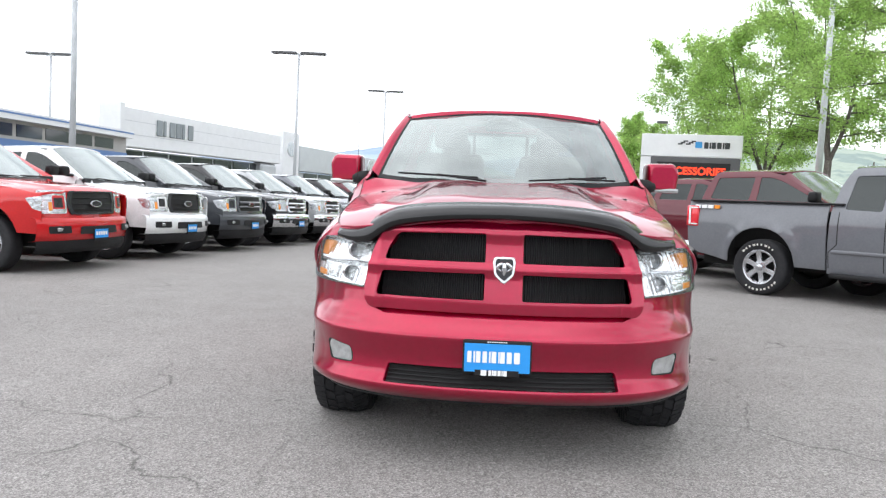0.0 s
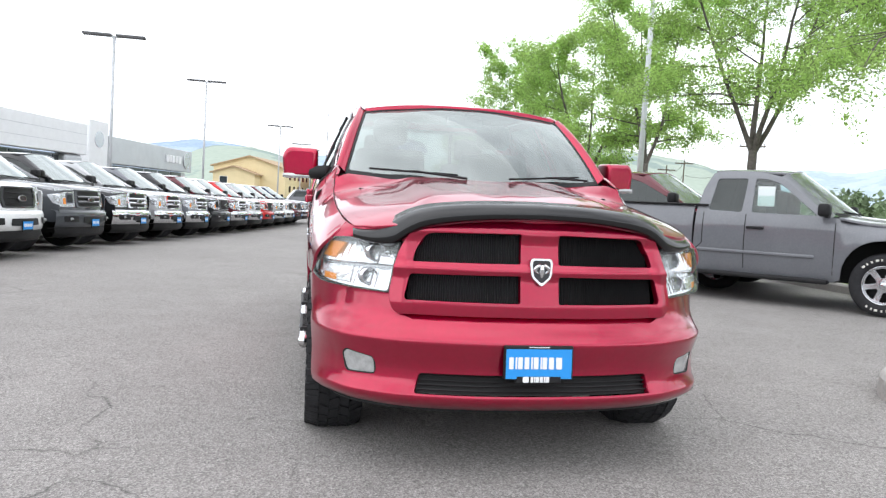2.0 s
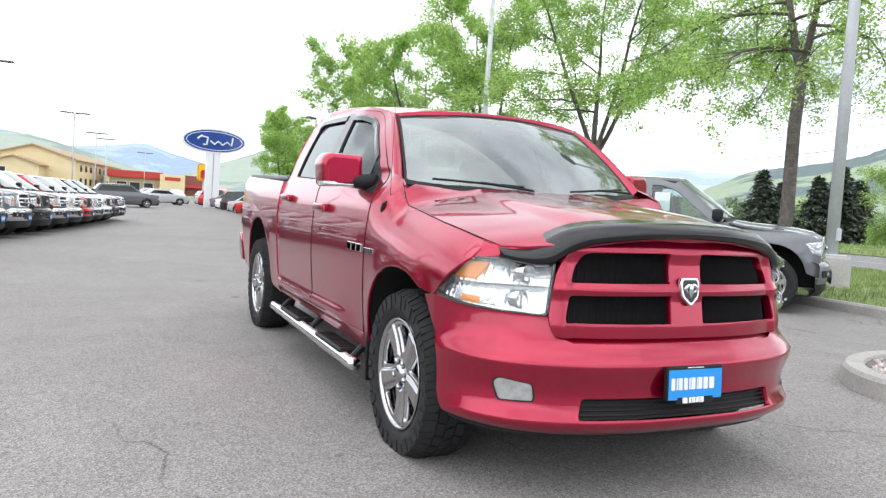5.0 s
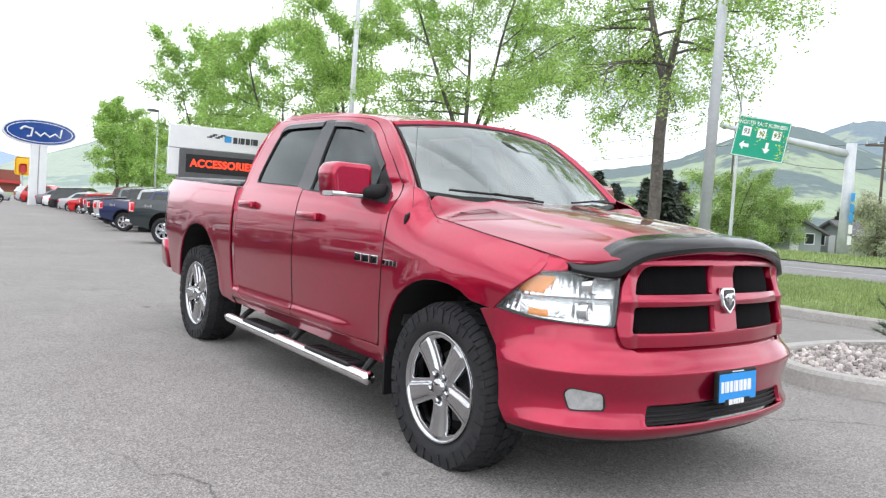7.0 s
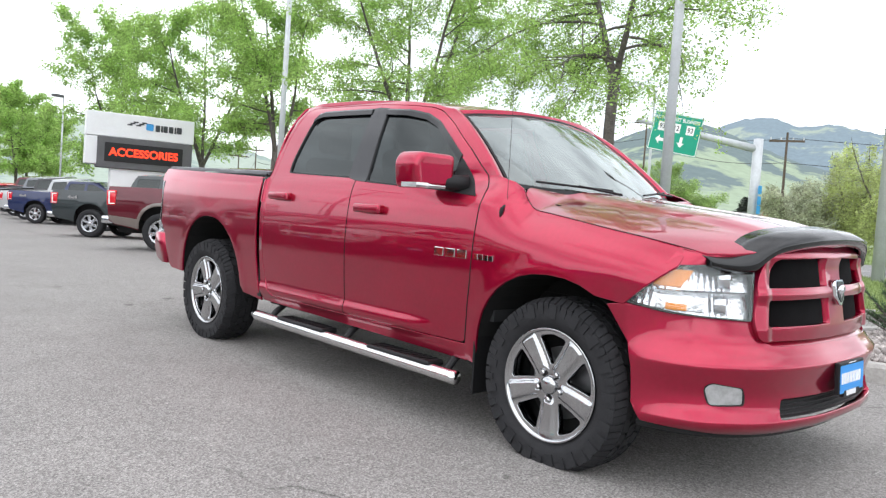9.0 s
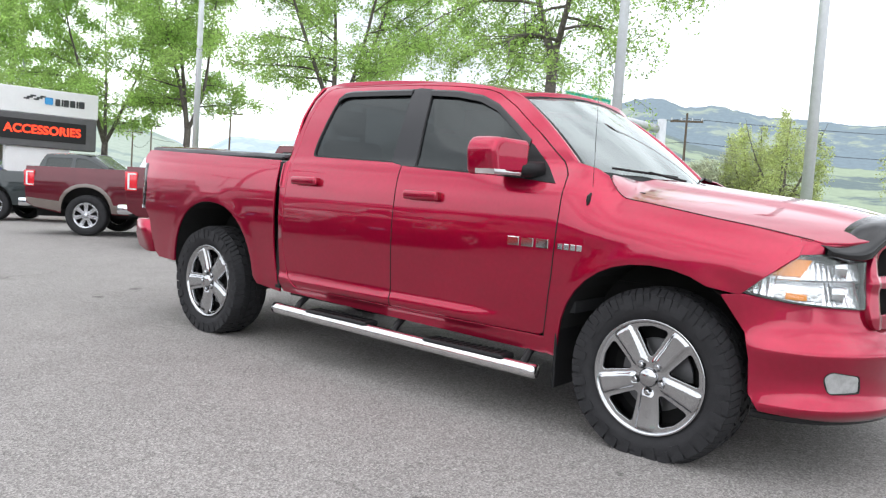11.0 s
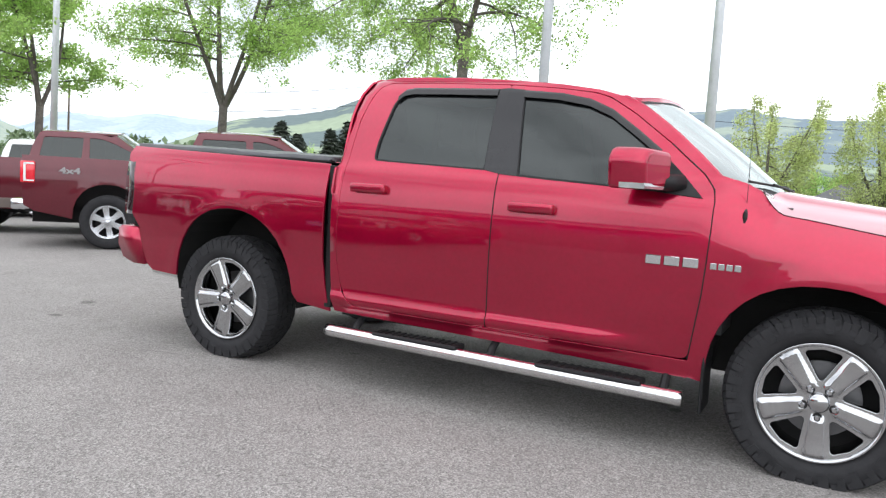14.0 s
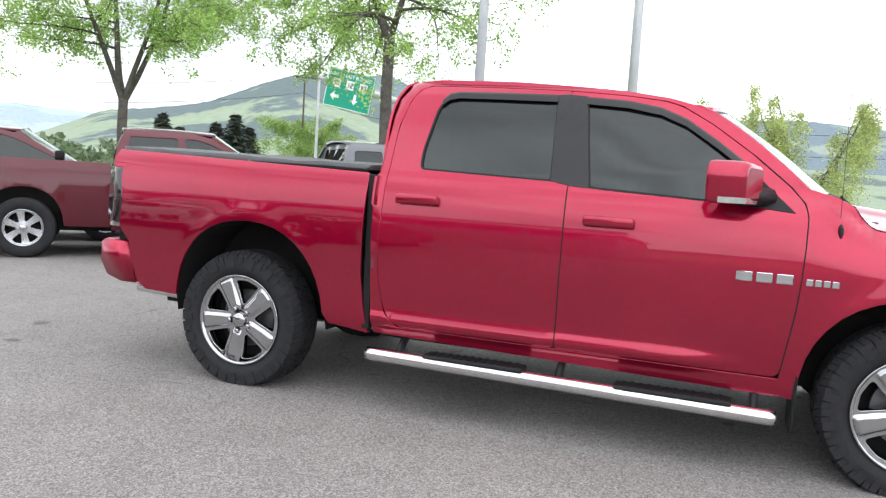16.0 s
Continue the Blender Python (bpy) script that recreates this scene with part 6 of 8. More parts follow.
    for sg in (-1, 1):
        q = [(sg * 0.56, 0.55 * k), (sg * 0.85, 0.55 * k), (sg * 0.85, 0.645 * k), (sg * 0.56, 0.645 * k)]
        fg = part("fog_pocket", panel(rounded(q if sg > 0 else q[::-1], 0.015), out(0.086), step=0.1, thick=0.01), M_BLACK, fb, "", True)
        part("fog_lamp", boxed(sg * 0.72 - 0.055, sg * 0.72 + 0.055, fy(0.72) - 0.118, fy(0.72) - 0.09, 0.575 * k, 0.625 * k, 0.01), M_FOG, fg)
    p = new("dealer_plate")
    p.parent = t
    p.matrix_local = pose(0.0, -fo - 0.10, 0.515 * k)
    part("plate_frame", boxed(-0.158, 0.158, -0.008, 0.008, -0.085, 0.082), M_BLACK, p)
    part("plate_face", boxed(-0.148, 0.148, -0.012, -0.006, -0.05, 0.075), M_PLATEBLUE, p)
    for q in range(5):
        part("letter_bar", boxed(-0.125 + q * 0.052, -0.087 + q * 0.052, -0.0135, -0.0115, -0.01, 0.04), M_WHITE, p)
    # rear
    part("tailgate", panel([(-0.80 * hw, 0.72 * k), (0.80 * hw, 0.72 * k), (0.80 * hw, bz), (-0.80 * hw, bz)], lambda x, z: (x, end + 0.005 + (0.02 if 0.95 * k < z < 1.2 * k else 0), z), step=0.12, thick=0.04, flip=True), M_PAINT, t)
    for sg in (-1, 1):
        tl_ = part("tail_lamp", boxed(sg * (hw - 0.085) - 0.085, sg * (hw - 0.085) + 0.075, end - 0.17, end + 0.018, 0.96 * k, 1.28 * k, 0.02, 2), M_REDLENS, t, "red tail lamp", True)
        part("reverse_lens", boxed(sg * (hw - 0.085) - 0.05, sg * (hw - 0.085) + 0.060, end - 0.02, end + 0.021, 1.00 * k, 1.09 * k, 0.008), M_WHITE, tl_, "white reversing lens")
        for ya, za, zb_ in ((end - 0.165, 1.235, 1.26), (end - 0.06, 0.985, 1.26), (end - 0.165, 0.985, 1.005)):
            part("lens_band", boxed(sg * (hw + 0.0) - 0.01, sg * (hw + 0.0) - 0.01 + 0.004 + 0.006 * sg, ya, end - 0.03, za * k, zb_ * k, 0.0), M_WHITE, tl_, "white lens band")
    part("rear_bumper", boxed(-0.95 * hw, 0.95 * hw, end - 0.10, end + 0.15, 0.56 * k, 0.72 * k, 0.03, 2), M_CHROME if chrome or grille == "chrome" else M_BLACK, t, "", True)
    if bed_cap:
        part("bed_cover", boxed(-0.90 * hw, 0.90 * hw, cabr + 0.03, end, bz - 0.02, bz + 0.02, 0.01), M_VINYL, t, "black bed cover")
    if lower == "tan":
        lw = panel([(0.58, 0.38), (cabr, 0.40), (cabr, 0.58), (0.52, 0.58)], lambda y, z: (-hwid(y, z) - 0.006, y, z), step=0.2, thick=0.01, flip=True)
        both("lower_cladding", lw, M_TAN, t, "tan lower cladding")
        lw = panel([(cabr + 0.03, 0.44), (wb - 0.53, 0.44), (wb - 0.50, 0.60), (cabr + 0.03, 0.60)], lambda y, z: (-hwid(y, z) - 0.006, y, z), step=0.2, thick=0.01, flip=True)
        both("lower_cladding", lw, M_TAN, t, "tan lower cladding")
        lw = panel([(wb + 0.53, 0.46), (end - 0.14, 0.535), (end - 0.03, 0.62), (end - 0.02, 0.70), (wb + 0.50, 0.64)], lambda y, z: (-hwid(y, z) - 0.006, y, z), step=0.2, thick=0.01, flip=True)
        both("lower_cladding", lw, M_TAN, t, "tan lower cladding")
        for yc in (0, wb):
            a1, a2 = arch_pts(yc, ac, 0.53, arz + 0.06, 0.44, 12), arch_pts(yc, ac, 0.47, arz - 0.005, 0.44, 12)
            both("arch_trim", panel(a1 + a2[::-1], lambda y, z: (-hwid(y, z) - 0.006, y, z), step=0.06, thick=0.01, flip=True), M_TAN, t, "tan wheel-arch trim")
    for sg in (-1, 1):
        mi = part("door_mirror", boxed(sg * (hw + 0.12) - 0.10, sg * (hw + 0.12) + 0.09, 0.60, 0.74, belt + 0.01, belt + 0.17, 0.04, 3), M_BLACK, t, "", True)
        part("mirror_arm", boxed(sg * (hw - 0.02) - 0.08, sg * (hw - 0.02) + 0.08, 0.63, 0.70, belt, belt + 0.05, 0.015), M_BLACK, mi)
        part("running_board", boxed(sg * (hw - 0.06) - 0.08, sg * (hw - 0.06) + 0.07, 0.60, cabr - 0.05, 0.33, 0.39, 0.02, 2), M_BLACK if not chrome else M_SILVER, t)
        for yc in (0.0, wb):
            wheel(t, pose(sg * (hw - 0.135), yc, R - 0.004, 0, 0, 0 if sg < 0 else 180) @ pose(0, 0, 0, 20 + 31 * (yc > 0), 0, 0), R, 0.265, R * 0.61, tread=False, spokes=spokes, mats=wheelmats or (M_SILVER, M_DARK), style=wheelstyle, bolts=False)
    part("underbody", box(box(boxed(-hw + 0.42, hw - 0.42, -fo + 0.12, end - 0.05, 0.34, 1.04 * k), -hw + 0.09, hw - 0.09, 0.52, cabr, 0.36, 0.70), -hw + 0.08, hw - 0.08, cabr + 0.02, wb - 0.55, 0.45, bz - 0.1), M_DARK, t, "dark chassis")
    part("bed_box", box(boxed(-hw + 0.08, hw - 0.08, wb + 0.53, end - 0.03, 0.5, bz - 0.15), -hw + 0.3, hw - 0.3, wb - 0.6, wb + 0.6, 0.6, bz - 0.15), M_DARK, t)
    part("cabin", box(box(boxed(-hw + 0.14, hw - 0.14, 0.45, fx - 0.05, 0.68, belt - 0.02), -0.65, -0.16, 1.28, 1.46, belt - 0.1, belt + 0.33, 0.05, 2), 0.16, 0.65, 1.28, 1.46, belt - 0.1, belt + 0.33, 0.05, 2), M_CABIN, t, "dark cabin with seats")
    recolour(t, color)
    return t


def recolour(t, color):
    for o in t.children_recursive:
        o.color = (*color, 1)
    return t


M_LAMP = mat("headlamp_unit", (0.62, 0.64, 0.66), rough=0.12, metal=0.75, coat=1.0, vary=0.25, vscale=30, bump=0.01, bscale=25)
M_DECAL = mat("grey_decal_print", (0.30, 0.29, 0.29), rough=0.4, vary=0.1, vscale=20)
M_TAN = mat("tan_cladding_paint", (0.16, 0.13, 0.115), rough=0.4, coat=0.8, vary=0.06, vscale=5)
# the pale film here mostly paints the sky's sheen on parked windscreens
M_DARKSCREEN = glazing("parked_windscreen", (0.3, 0.36, 0.35), 0.24, (0.10, 0.11, 0.11), rough=0.12, dust_sheen=0.14)

WHITE, SILVER, GREY, DGREY, BLACK = (0.82, 0.83, 0.83), (0.45, 0.46, 0.47), (0.165, 0.175, 0.195), (0.055, 0.060, 0.068), (0.012, 0.013, 0.015)
RACE, RUBY, NAVY = (0.52, 0.012, 0.014), (0.10, 0.010, 0.018), (0.018, 0.028, 0.085)
ROW = "row of new pickups facing the lot"
base = {
    "black": pickup("bright red crew-cab pickup with black mesh grille", RACE, grille="black", group=ROW, wheelstyle="thin"),
    "chrome": pickup("black crew-cab pickup with chrome grille and bumper", BLACK, grille="chrome", chrome=True, group=ROW),
    "grey": pickup("dark grey crew-cab pickup with grey barred grille", DGREY, grille="paint", group=ROW),
}
ROW_A = radians(8.5)
def row_at(i):
    x, y = -5.20 + math.sin(ROW_A) * 2.47 * (i - 1), 13.10 + math.cos(ROW_A) * 2.47 * (i - 1)
    return x, y
HEAD = 81.0
def place(x, y, ang):
    """Pose of a parked truck from the middle of its front plate; ang turns its nose from -y."""
    m = pose(0, 0, 0, 0, 0, ang)
    off = m @ Vector((0, 1.03, 0))
    return on_ground(x + off.x, y + off.y, ang)
row = [("black", RACE, "bright red crew-cab pickup with black mesh grille"), ("black", WHITE, "white crew-cab pickup with black mesh grille"), ("grey", DGREY, "dark grey crew-cab pickup with grey barred grille"), ("chrome", BLACK, "black crew-cab pickup with chrome grille and bumper"), ("chrome", SILVER, "silver crew-cab pickup with chrome grille and bumper"), ("chrome", GREY, "grey crew-cab pickup with chrome grille and bumper"), ("black", BLACK, "black crew-cab pickup with black mesh grille"), ("chrome", RUBY, "ruby crew-cab pickup with chrome grille and bumper"), ("chrome", WHITE, "white crew-cab pickup with chrome grille and bumper"), ("black", RACE, "bright red crew-cab pickup with black mesh grille"), ("chrome", SILVER, "silver crew-cab pickup with chrome grille and bumper"), ("black", WHITE, "white crew-cab pickup with black mesh grille"), ("black", RUBY, "ruby crew-cab pickup with black mesh grille"), ("chrome", NAVY, "navy crew-cab pickup with chrome grille and bumper")]
used = set()
for i, (kind, col, lab) in enumerate(row):
    x, y = row_at(i)
    m = place(x, y, HEAD + random.uniform(-1.2, 1.2))
    if kind in used:
        t = copy_thing(base[kind], m)
    else:
        t = base[kind]
        t.matrix_world = m
        used.add(kind)
    tagged(t, lab)
    recolour(t, col)

# angled row by the grass strip, seen from behind
BACK = "angled row of pickups along the grass"
def place_rear(x, y, ang, wb, hw):
    """Pose from the place on the ground of the right rear wheel (the truck's -x side)."""
    off = pose(0, 0, 0, 0, 0, ang) @ Vector((-hw + 0.05, wb, 0))
    m = on_ground(x - off.x, y - off.y, ang)
    m.translation.z += gz(x, y) - (m @ Vector((-hw + 0.05, wb, 0))).z
    return m
A45 = 43.5
grey = pickup("grey extended-cab pickup with flared arches, dealer paper in its window", (0.150, 0.156, 0.170), wb=3.17, hw=0.925, h=1.78, fo=0.72, ro=1.12, R=0.385, grille="chrome", cab="king", flares=True, clear=True, wheelstyle="thin", spokes=6, group=BACK, wheelmats=(M_SILVER, M_DARK))
grey.matrix_world = place_rear(3.70, 10.53, A45, 3.17, 0.925)
part("window_paper", boxed(-0.765, -0.760, 1.32, 1.53, 1.27, 1.53), M_PAPER, grey, "white dealer paper in the window")
for sg in (-1, 1):
    tagged(part("side_moulding", boxed(sg * 0.918 - 0.012, sg * 0.918 + 0.012, 0.78, 2.24, 0.640, 0.685, 0.010, 2), M_PAINT, grey, "", True), "grey moulding along the door").color = (0.150, 0.156, 0.170, 1)
    # pale strokes of lettering on the tyre walls
    for yc in (0.0, 3.17):
        vs, fs = [], []
        for a0 in (40, 215):
            for q in range(9):
                a, b2 = radians(a0 + q * 10.5), radians(a0 + q * 10.5 + (4.0 if q % 3 else 6.5))
                o = len(vs)
                vs += [(sg * 0.9265, yc + r_ * math.cos(c_), 0.381 + r_ * math.sin(c_)) for r_, c_ in ((0.292, a), (0.292, b2), (0.318, b2), (0.318, a))]
                fs.append((o, o + 1, o + 2, o + 3))
        part("tyre_lettering", (vs, fs), M_LINE, grey, "white lettering strokes on the tyre")
for q in range(4):
    part("badge_bar", boxed(-0.912, -0.890, 4.10 - q * 0.10, 4.18 - q * 0.10, 1.145, 1.195, 0.002), M_WHITE if q < 3 else M_AMBER, grey, "pale sticker stroke")
for sg in (-1, 1):
    part("bed_rail", boxed(sg * 0.865 - 0.035, sg * 0.865 + 0.03, 2.13, 4.28, 1.245, 1.272, 0.01), M_BLACK, grey, "black bed rail cap")
m2 = pickup("ruby crew-cab pickup with chrome bumper, nose to the grass", RUBY, h=1.83, grille="chrome", group=BACK, wheelstyle="five", spokes=6)
m2.matrix_world = place_rear(2.76, 13.68, A45, 3.68, 1.0)
for sg in (-1, 1):
    # decal letters on the outer skin of the bed
    for tx, yy in (("4x4", 4.18),):
        cu = bpy.data.curves.new("bed_decal", "FONT")
        cu.body, cu.size, cu.extrude, cu.align_x, cu.align_y, cu.offset = tx, 0.115, 0.002, "CENTER", "CENTER", 0.004
        tmp = bpy.data.objects.new("bed_decal", cu)
        scene.collection.objects.link(tmp)
        me = bpy.data.meshes.new_from_object(tmp.evaluated_get(bpy.context.evaluated_depsgraph_get()))
        bpy.data.objects.remove(tmp)
        me.materials.append(M_DECAL)
        de = new("bed_decal", me)
        de.parent = m2
        de.matrix_local = pose(sg * 1.006, yy, 1.10, 90, 0, 90 * sg) @ Matrix.Diagonal((1.6, 1, 1, 1))
        tagged(de, "grey printed bed decal")
m1 = pickup("ruby crew-cab pickup with tan lower cladding", RUBY, h=1.83, grille="chrome", lower="tan", chrome=True, group=BACK, wheelstyle="five", spokes=7)
m1.matrix_world = place_rear(2.72, 17.35, A45, 3.68, 1.0)
GREENISH = (0.032, 0.040, 0.042)
for x, y, col, lab in [(5.1, 22.0, WHITE, "white crew-cab pickup parked nose to the grass"), (3.6, 24.2, GREENISH, "dark green-grey crew-cab pickup parked nose to the grass"), (5.9, 29.5, RACE, "red crew-cab pickup parked nose to the grass"), (5.2, 35.4, NAVY, "navy crew-cab pickup parked nose to the grass"), (5.9, 39.6, SILVER, "silver crew-cab pickup parked nose to the grass"), (6.5, 43.8, BLACK, "black crew-cab pickup parked nose to the grass"), (7.1, 48.0, GREY, "grey crew-cab pickup parked nose to the grass"), (7.7, 52.2, RUBY, "ruby crew-cab pickup parked nose to the grass")]:
    t = copy_thing(m2, place_rear(x, y, A45 + random.uniform(-2, 2), 3.68, 1.0))
    recolour(tagged(t, lab), col)


def car(label, color, m, length=4.6, hw=0.9, h=1.45, suv=False, group="cars at the far end of the lot"):
    """A sedan or an SUV, nose to -y, its middle over the origin."""
    t = thing("parked_car", label, "car", m, group=group)
    L = length / 2
    top = [(-L, 0.62), (-L + 0.05, 0.78), (-L * 0.52, 0.95), (-L * 0.44, 0.99)] if not suv else [(-L, 0.75), (-L + 0.05, 0.95), (-L * 0.52, 1.08), (-L * 0.46, 1.12)]
    green = [(-L * 0.18, h - 0.06), (L * 0.1, h), (L * 0.40, h - 0.06), (L * 0.68, 1.02), (L * 0.97, 0.96)] if not suv else [(-L * 0.18, h - 0.08), (0.0, h), (L * 0.75, h - 0.03), (L * 0.95, 1.15), (L * 0.99, 1.0)]
    a1, a2 = arch_pts(-L * 0.60, 0.33, 0.37, 0.40, 0.28, 10), arch_pts(L * 0.60, 0.33, 0.37, 0.40, 0.28, 10)
    outline = [(-L, 0.30)] + a1 + a2 + [(L, 0.32), (L + 0.02, 0.7)] + green[::-1] + top[::-1]
    w = curve([(0.2, hw - 0.08), (0.5, hw), (0.9, hw - 0.03), (1.1, hw - 0.12), (h, hw - 0.30)])
    tp = lambda y: -0.16 * max(0, (abs(y) / L - 0.72) / 0.28) ** 2
    wz = 1.02 if not suv else 1.16
    win = rounded([(-L * 0.36, wz), (L * 0.55 if not suv else L * 0.85, wz), (L * 0.40 if not suv else L * 0.74, h - 0.13), (-L * 0.14, h - 0.14)], 0.05)
    both("body_side", panel(outline, lambda y, z: (-(w(z) + tp(y)), y, z), [win], step=0.2, edge=0.1, thick=0.02, flip=True), M_PAINT, t)
    both("side_window", panel(grow(win, 1.02), lambda y, z: (-(w(z) + tp(y)) + 0.012, y, z), step=0.3, thick=0.0, flip=True), M_GLASS, t)
    line = [(-L, 0.30)] + top + green + [(L + 0.02, 0.7), (L, 0.32)]
    vs, fs = [], []
    for y, z in line:
        ww = w(z) + tp(y)
        vs += [(ww * f, y, z + 0.02 * (1 - f * f)) for f in (-1, -0.5, 0, 0.5, 1)]
    gl = {len(top)}
    for i in range(len(line) - 1):
        for j in range(4):
            fs.append((i * 5 + j, i * 5 + j + 1, (i + 1) * 5 + j + 1, (i + 1) * 5 + j))
    shell = part("body_shell", (vs, fs), M_PAINT, t, "", True)
    k0 = 1 + len(top) - 1
    for i, nm in ((k0, "windscreen"), (k0 + 3, "rear_window")):
        q = [Vector(vs[i * 5]) * 0.93 + Vector((0, 0, 0.08)), Vector(vs[i * 5 + 4]) * 0.93 + Vector((0, 0, 0.08)), Vector(vs[(i + 1) * 5 + 4]) * 0.97 + Vector((0, 0, 0.04)), Vector(vs[(i + 1) * 5]) * 0.97 + Vector((0, 0, 0.04))]
        part(nm, ([tuple(v + Vector((0, -0.02 if i == k0 else 0.02, 0.0))) for v in q], [(0, 1, 2, 3)]), M_DARKSCREEN, t)
    for sg in (-1, 1):
        part("headlamp", boxed(sg * (hw - 0.30) - 0.16, sg * (hw - 0.30) + 0.14, -L - 0.01, -L + 0.12, 0.60, 0.76, 0.03, 2), M_LAMP, t, "", True)
        part("tail_lamp", boxed(sg * (hw - 0.25) - 0.14, sg * (hw - 0.25) + 0.12, L - 0.08, L + 0.03, 0.72, 0.90, 0.03, 2), M_REDLENS, t, "", True)
        for yc in (-L * 0.60, L * 0.60):
            wheel(t, pose(sg * (hw - 0.11), yc, 0.325, 0, 0, 0 if sg < 0 else 180), 0.33, 0.21, 0.215, tread=False, spokes=5, mats=(M_SILVER, M_DARK), style="thin", bolts=False)
    part("grille", boxed(-0.42, 0.42, -L - 0.012, -L + 0.05, 0.48, 0.62, 0.02), M_BLACK, t)
    part("underbody", boxed(-hw + 0.12, hw - 0.12, -L + 0.1, L - 0.1, 0.20, 0.60), M_DARK, t)
    recolour(t, color)
    return t


car("dark grey SUV at the end of the pickup row", (0.11, 0.115, 0.125), on_ground(-0.2, 64.0, 98), 4.8, 0.94, 1.72, True)
car("silver sedan beyond the pickup row", SILVER, on_ground(3.4, 76.0, 100))
for k, (x, col, lab) in enumerate(((3.4, GREY, "grey sedan facing the lot"), (6.4, SILVER, "silver sedan facing the lot"), (9.6, (0.3, 0.33, 0.33), "pale grey sedan facing the lot"), (12.4, DGREY, "dark sedan facing the lot"))):
    car(lab, col, on_ground(x, 96.0, random.uniform(-8, 8)))
for k, (y, col) in enumerate(((56.5, RACE), (60.0, SILVER), (63.4, BLACK), (66.6, WHITE), (70.0, GREY), (78, RACE), (82, SILVER))):
    car("sedan parked by the grass strip", col, on_ground(9.2, y, 45 + random.uniform(-3, 3)), suv=(k % 3 == 2), h=1.45 if k % 3 != 2 else 1.7)

# ---- trees and shrubs ----
def leafmat(name, color, trans=0.5):
    m = mat(name, color, rough=0.55, vary=0.3, vscale=1.2)
    n, l = m.node_tree.nodes, m.node_tree.links
    b, out = n["Principled BSDF"], n["Material Output"]
    gi = n.new("ShaderNodeNewGeometry")
    hs = n.new("ShaderNodeHueSaturation")
    r = n.new("ShaderNodeMapRange")
    r.inputs["To Min"].default_value, r.inputs["To Max"].default_value = 0.65, 1.35
    l.new(gi.outputs["Random Per Island"], r.inputs["Value"])
    l.new(r.outputs[0], hs.inputs["Value"])
    l.new(b.inputs["Base Color"].links[0].from_socket, hs.inputs["Color"])
    l.new(hs.outputs[0], b.inputs["Base Color"])
    t = n.new("ShaderNodeBsdfTranslucent")
    l.new(hs.outputs[0], t.inputs["Color"])
    mx = n.new("ShaderNodeMixShader")
    mx.inputs[0].default_value = trans
    l.new(b.outputs[0], mx.inputs[1])
    l.new(t.outputs[0], mx.inputs[2])
    l.new(mx.outputs[0], out.inputs["Surface"])
    return m


M_LEAF = leafmat("fresh_spring_leaf", (0.385, 0.56, 0.165), 0.55)
M_LEAF4 = leafmat("olive_green_leaf", (0.34, 0.47, 0.16), 0.5)
M_LEAF2 = leafmat("willow_leaf", (0.52, 0.58, 0.26), 0.6)
M_LEAF3 = leafmat("silver_green_leaf", (0.50, 0.53, 0.38), 0.6)
M_NEEDLE = mat("dark_conifer_needle", (0.105, 0.128, 0.100), rough=0.8, vary=0.4, vscale=2.0, fine=0.2)
M_PINE = mat("mugo_pine_needle", (0.055, 0.105, 0.045), rough=0.7, vary=0.3, vscale=8)
M_BARK = mat("furrowed_bark", (0.12, 0.105, 0.095), rough=0.95, vary=0.4, vscale=7, fine=0.35, bump=0.05, bscale=16)


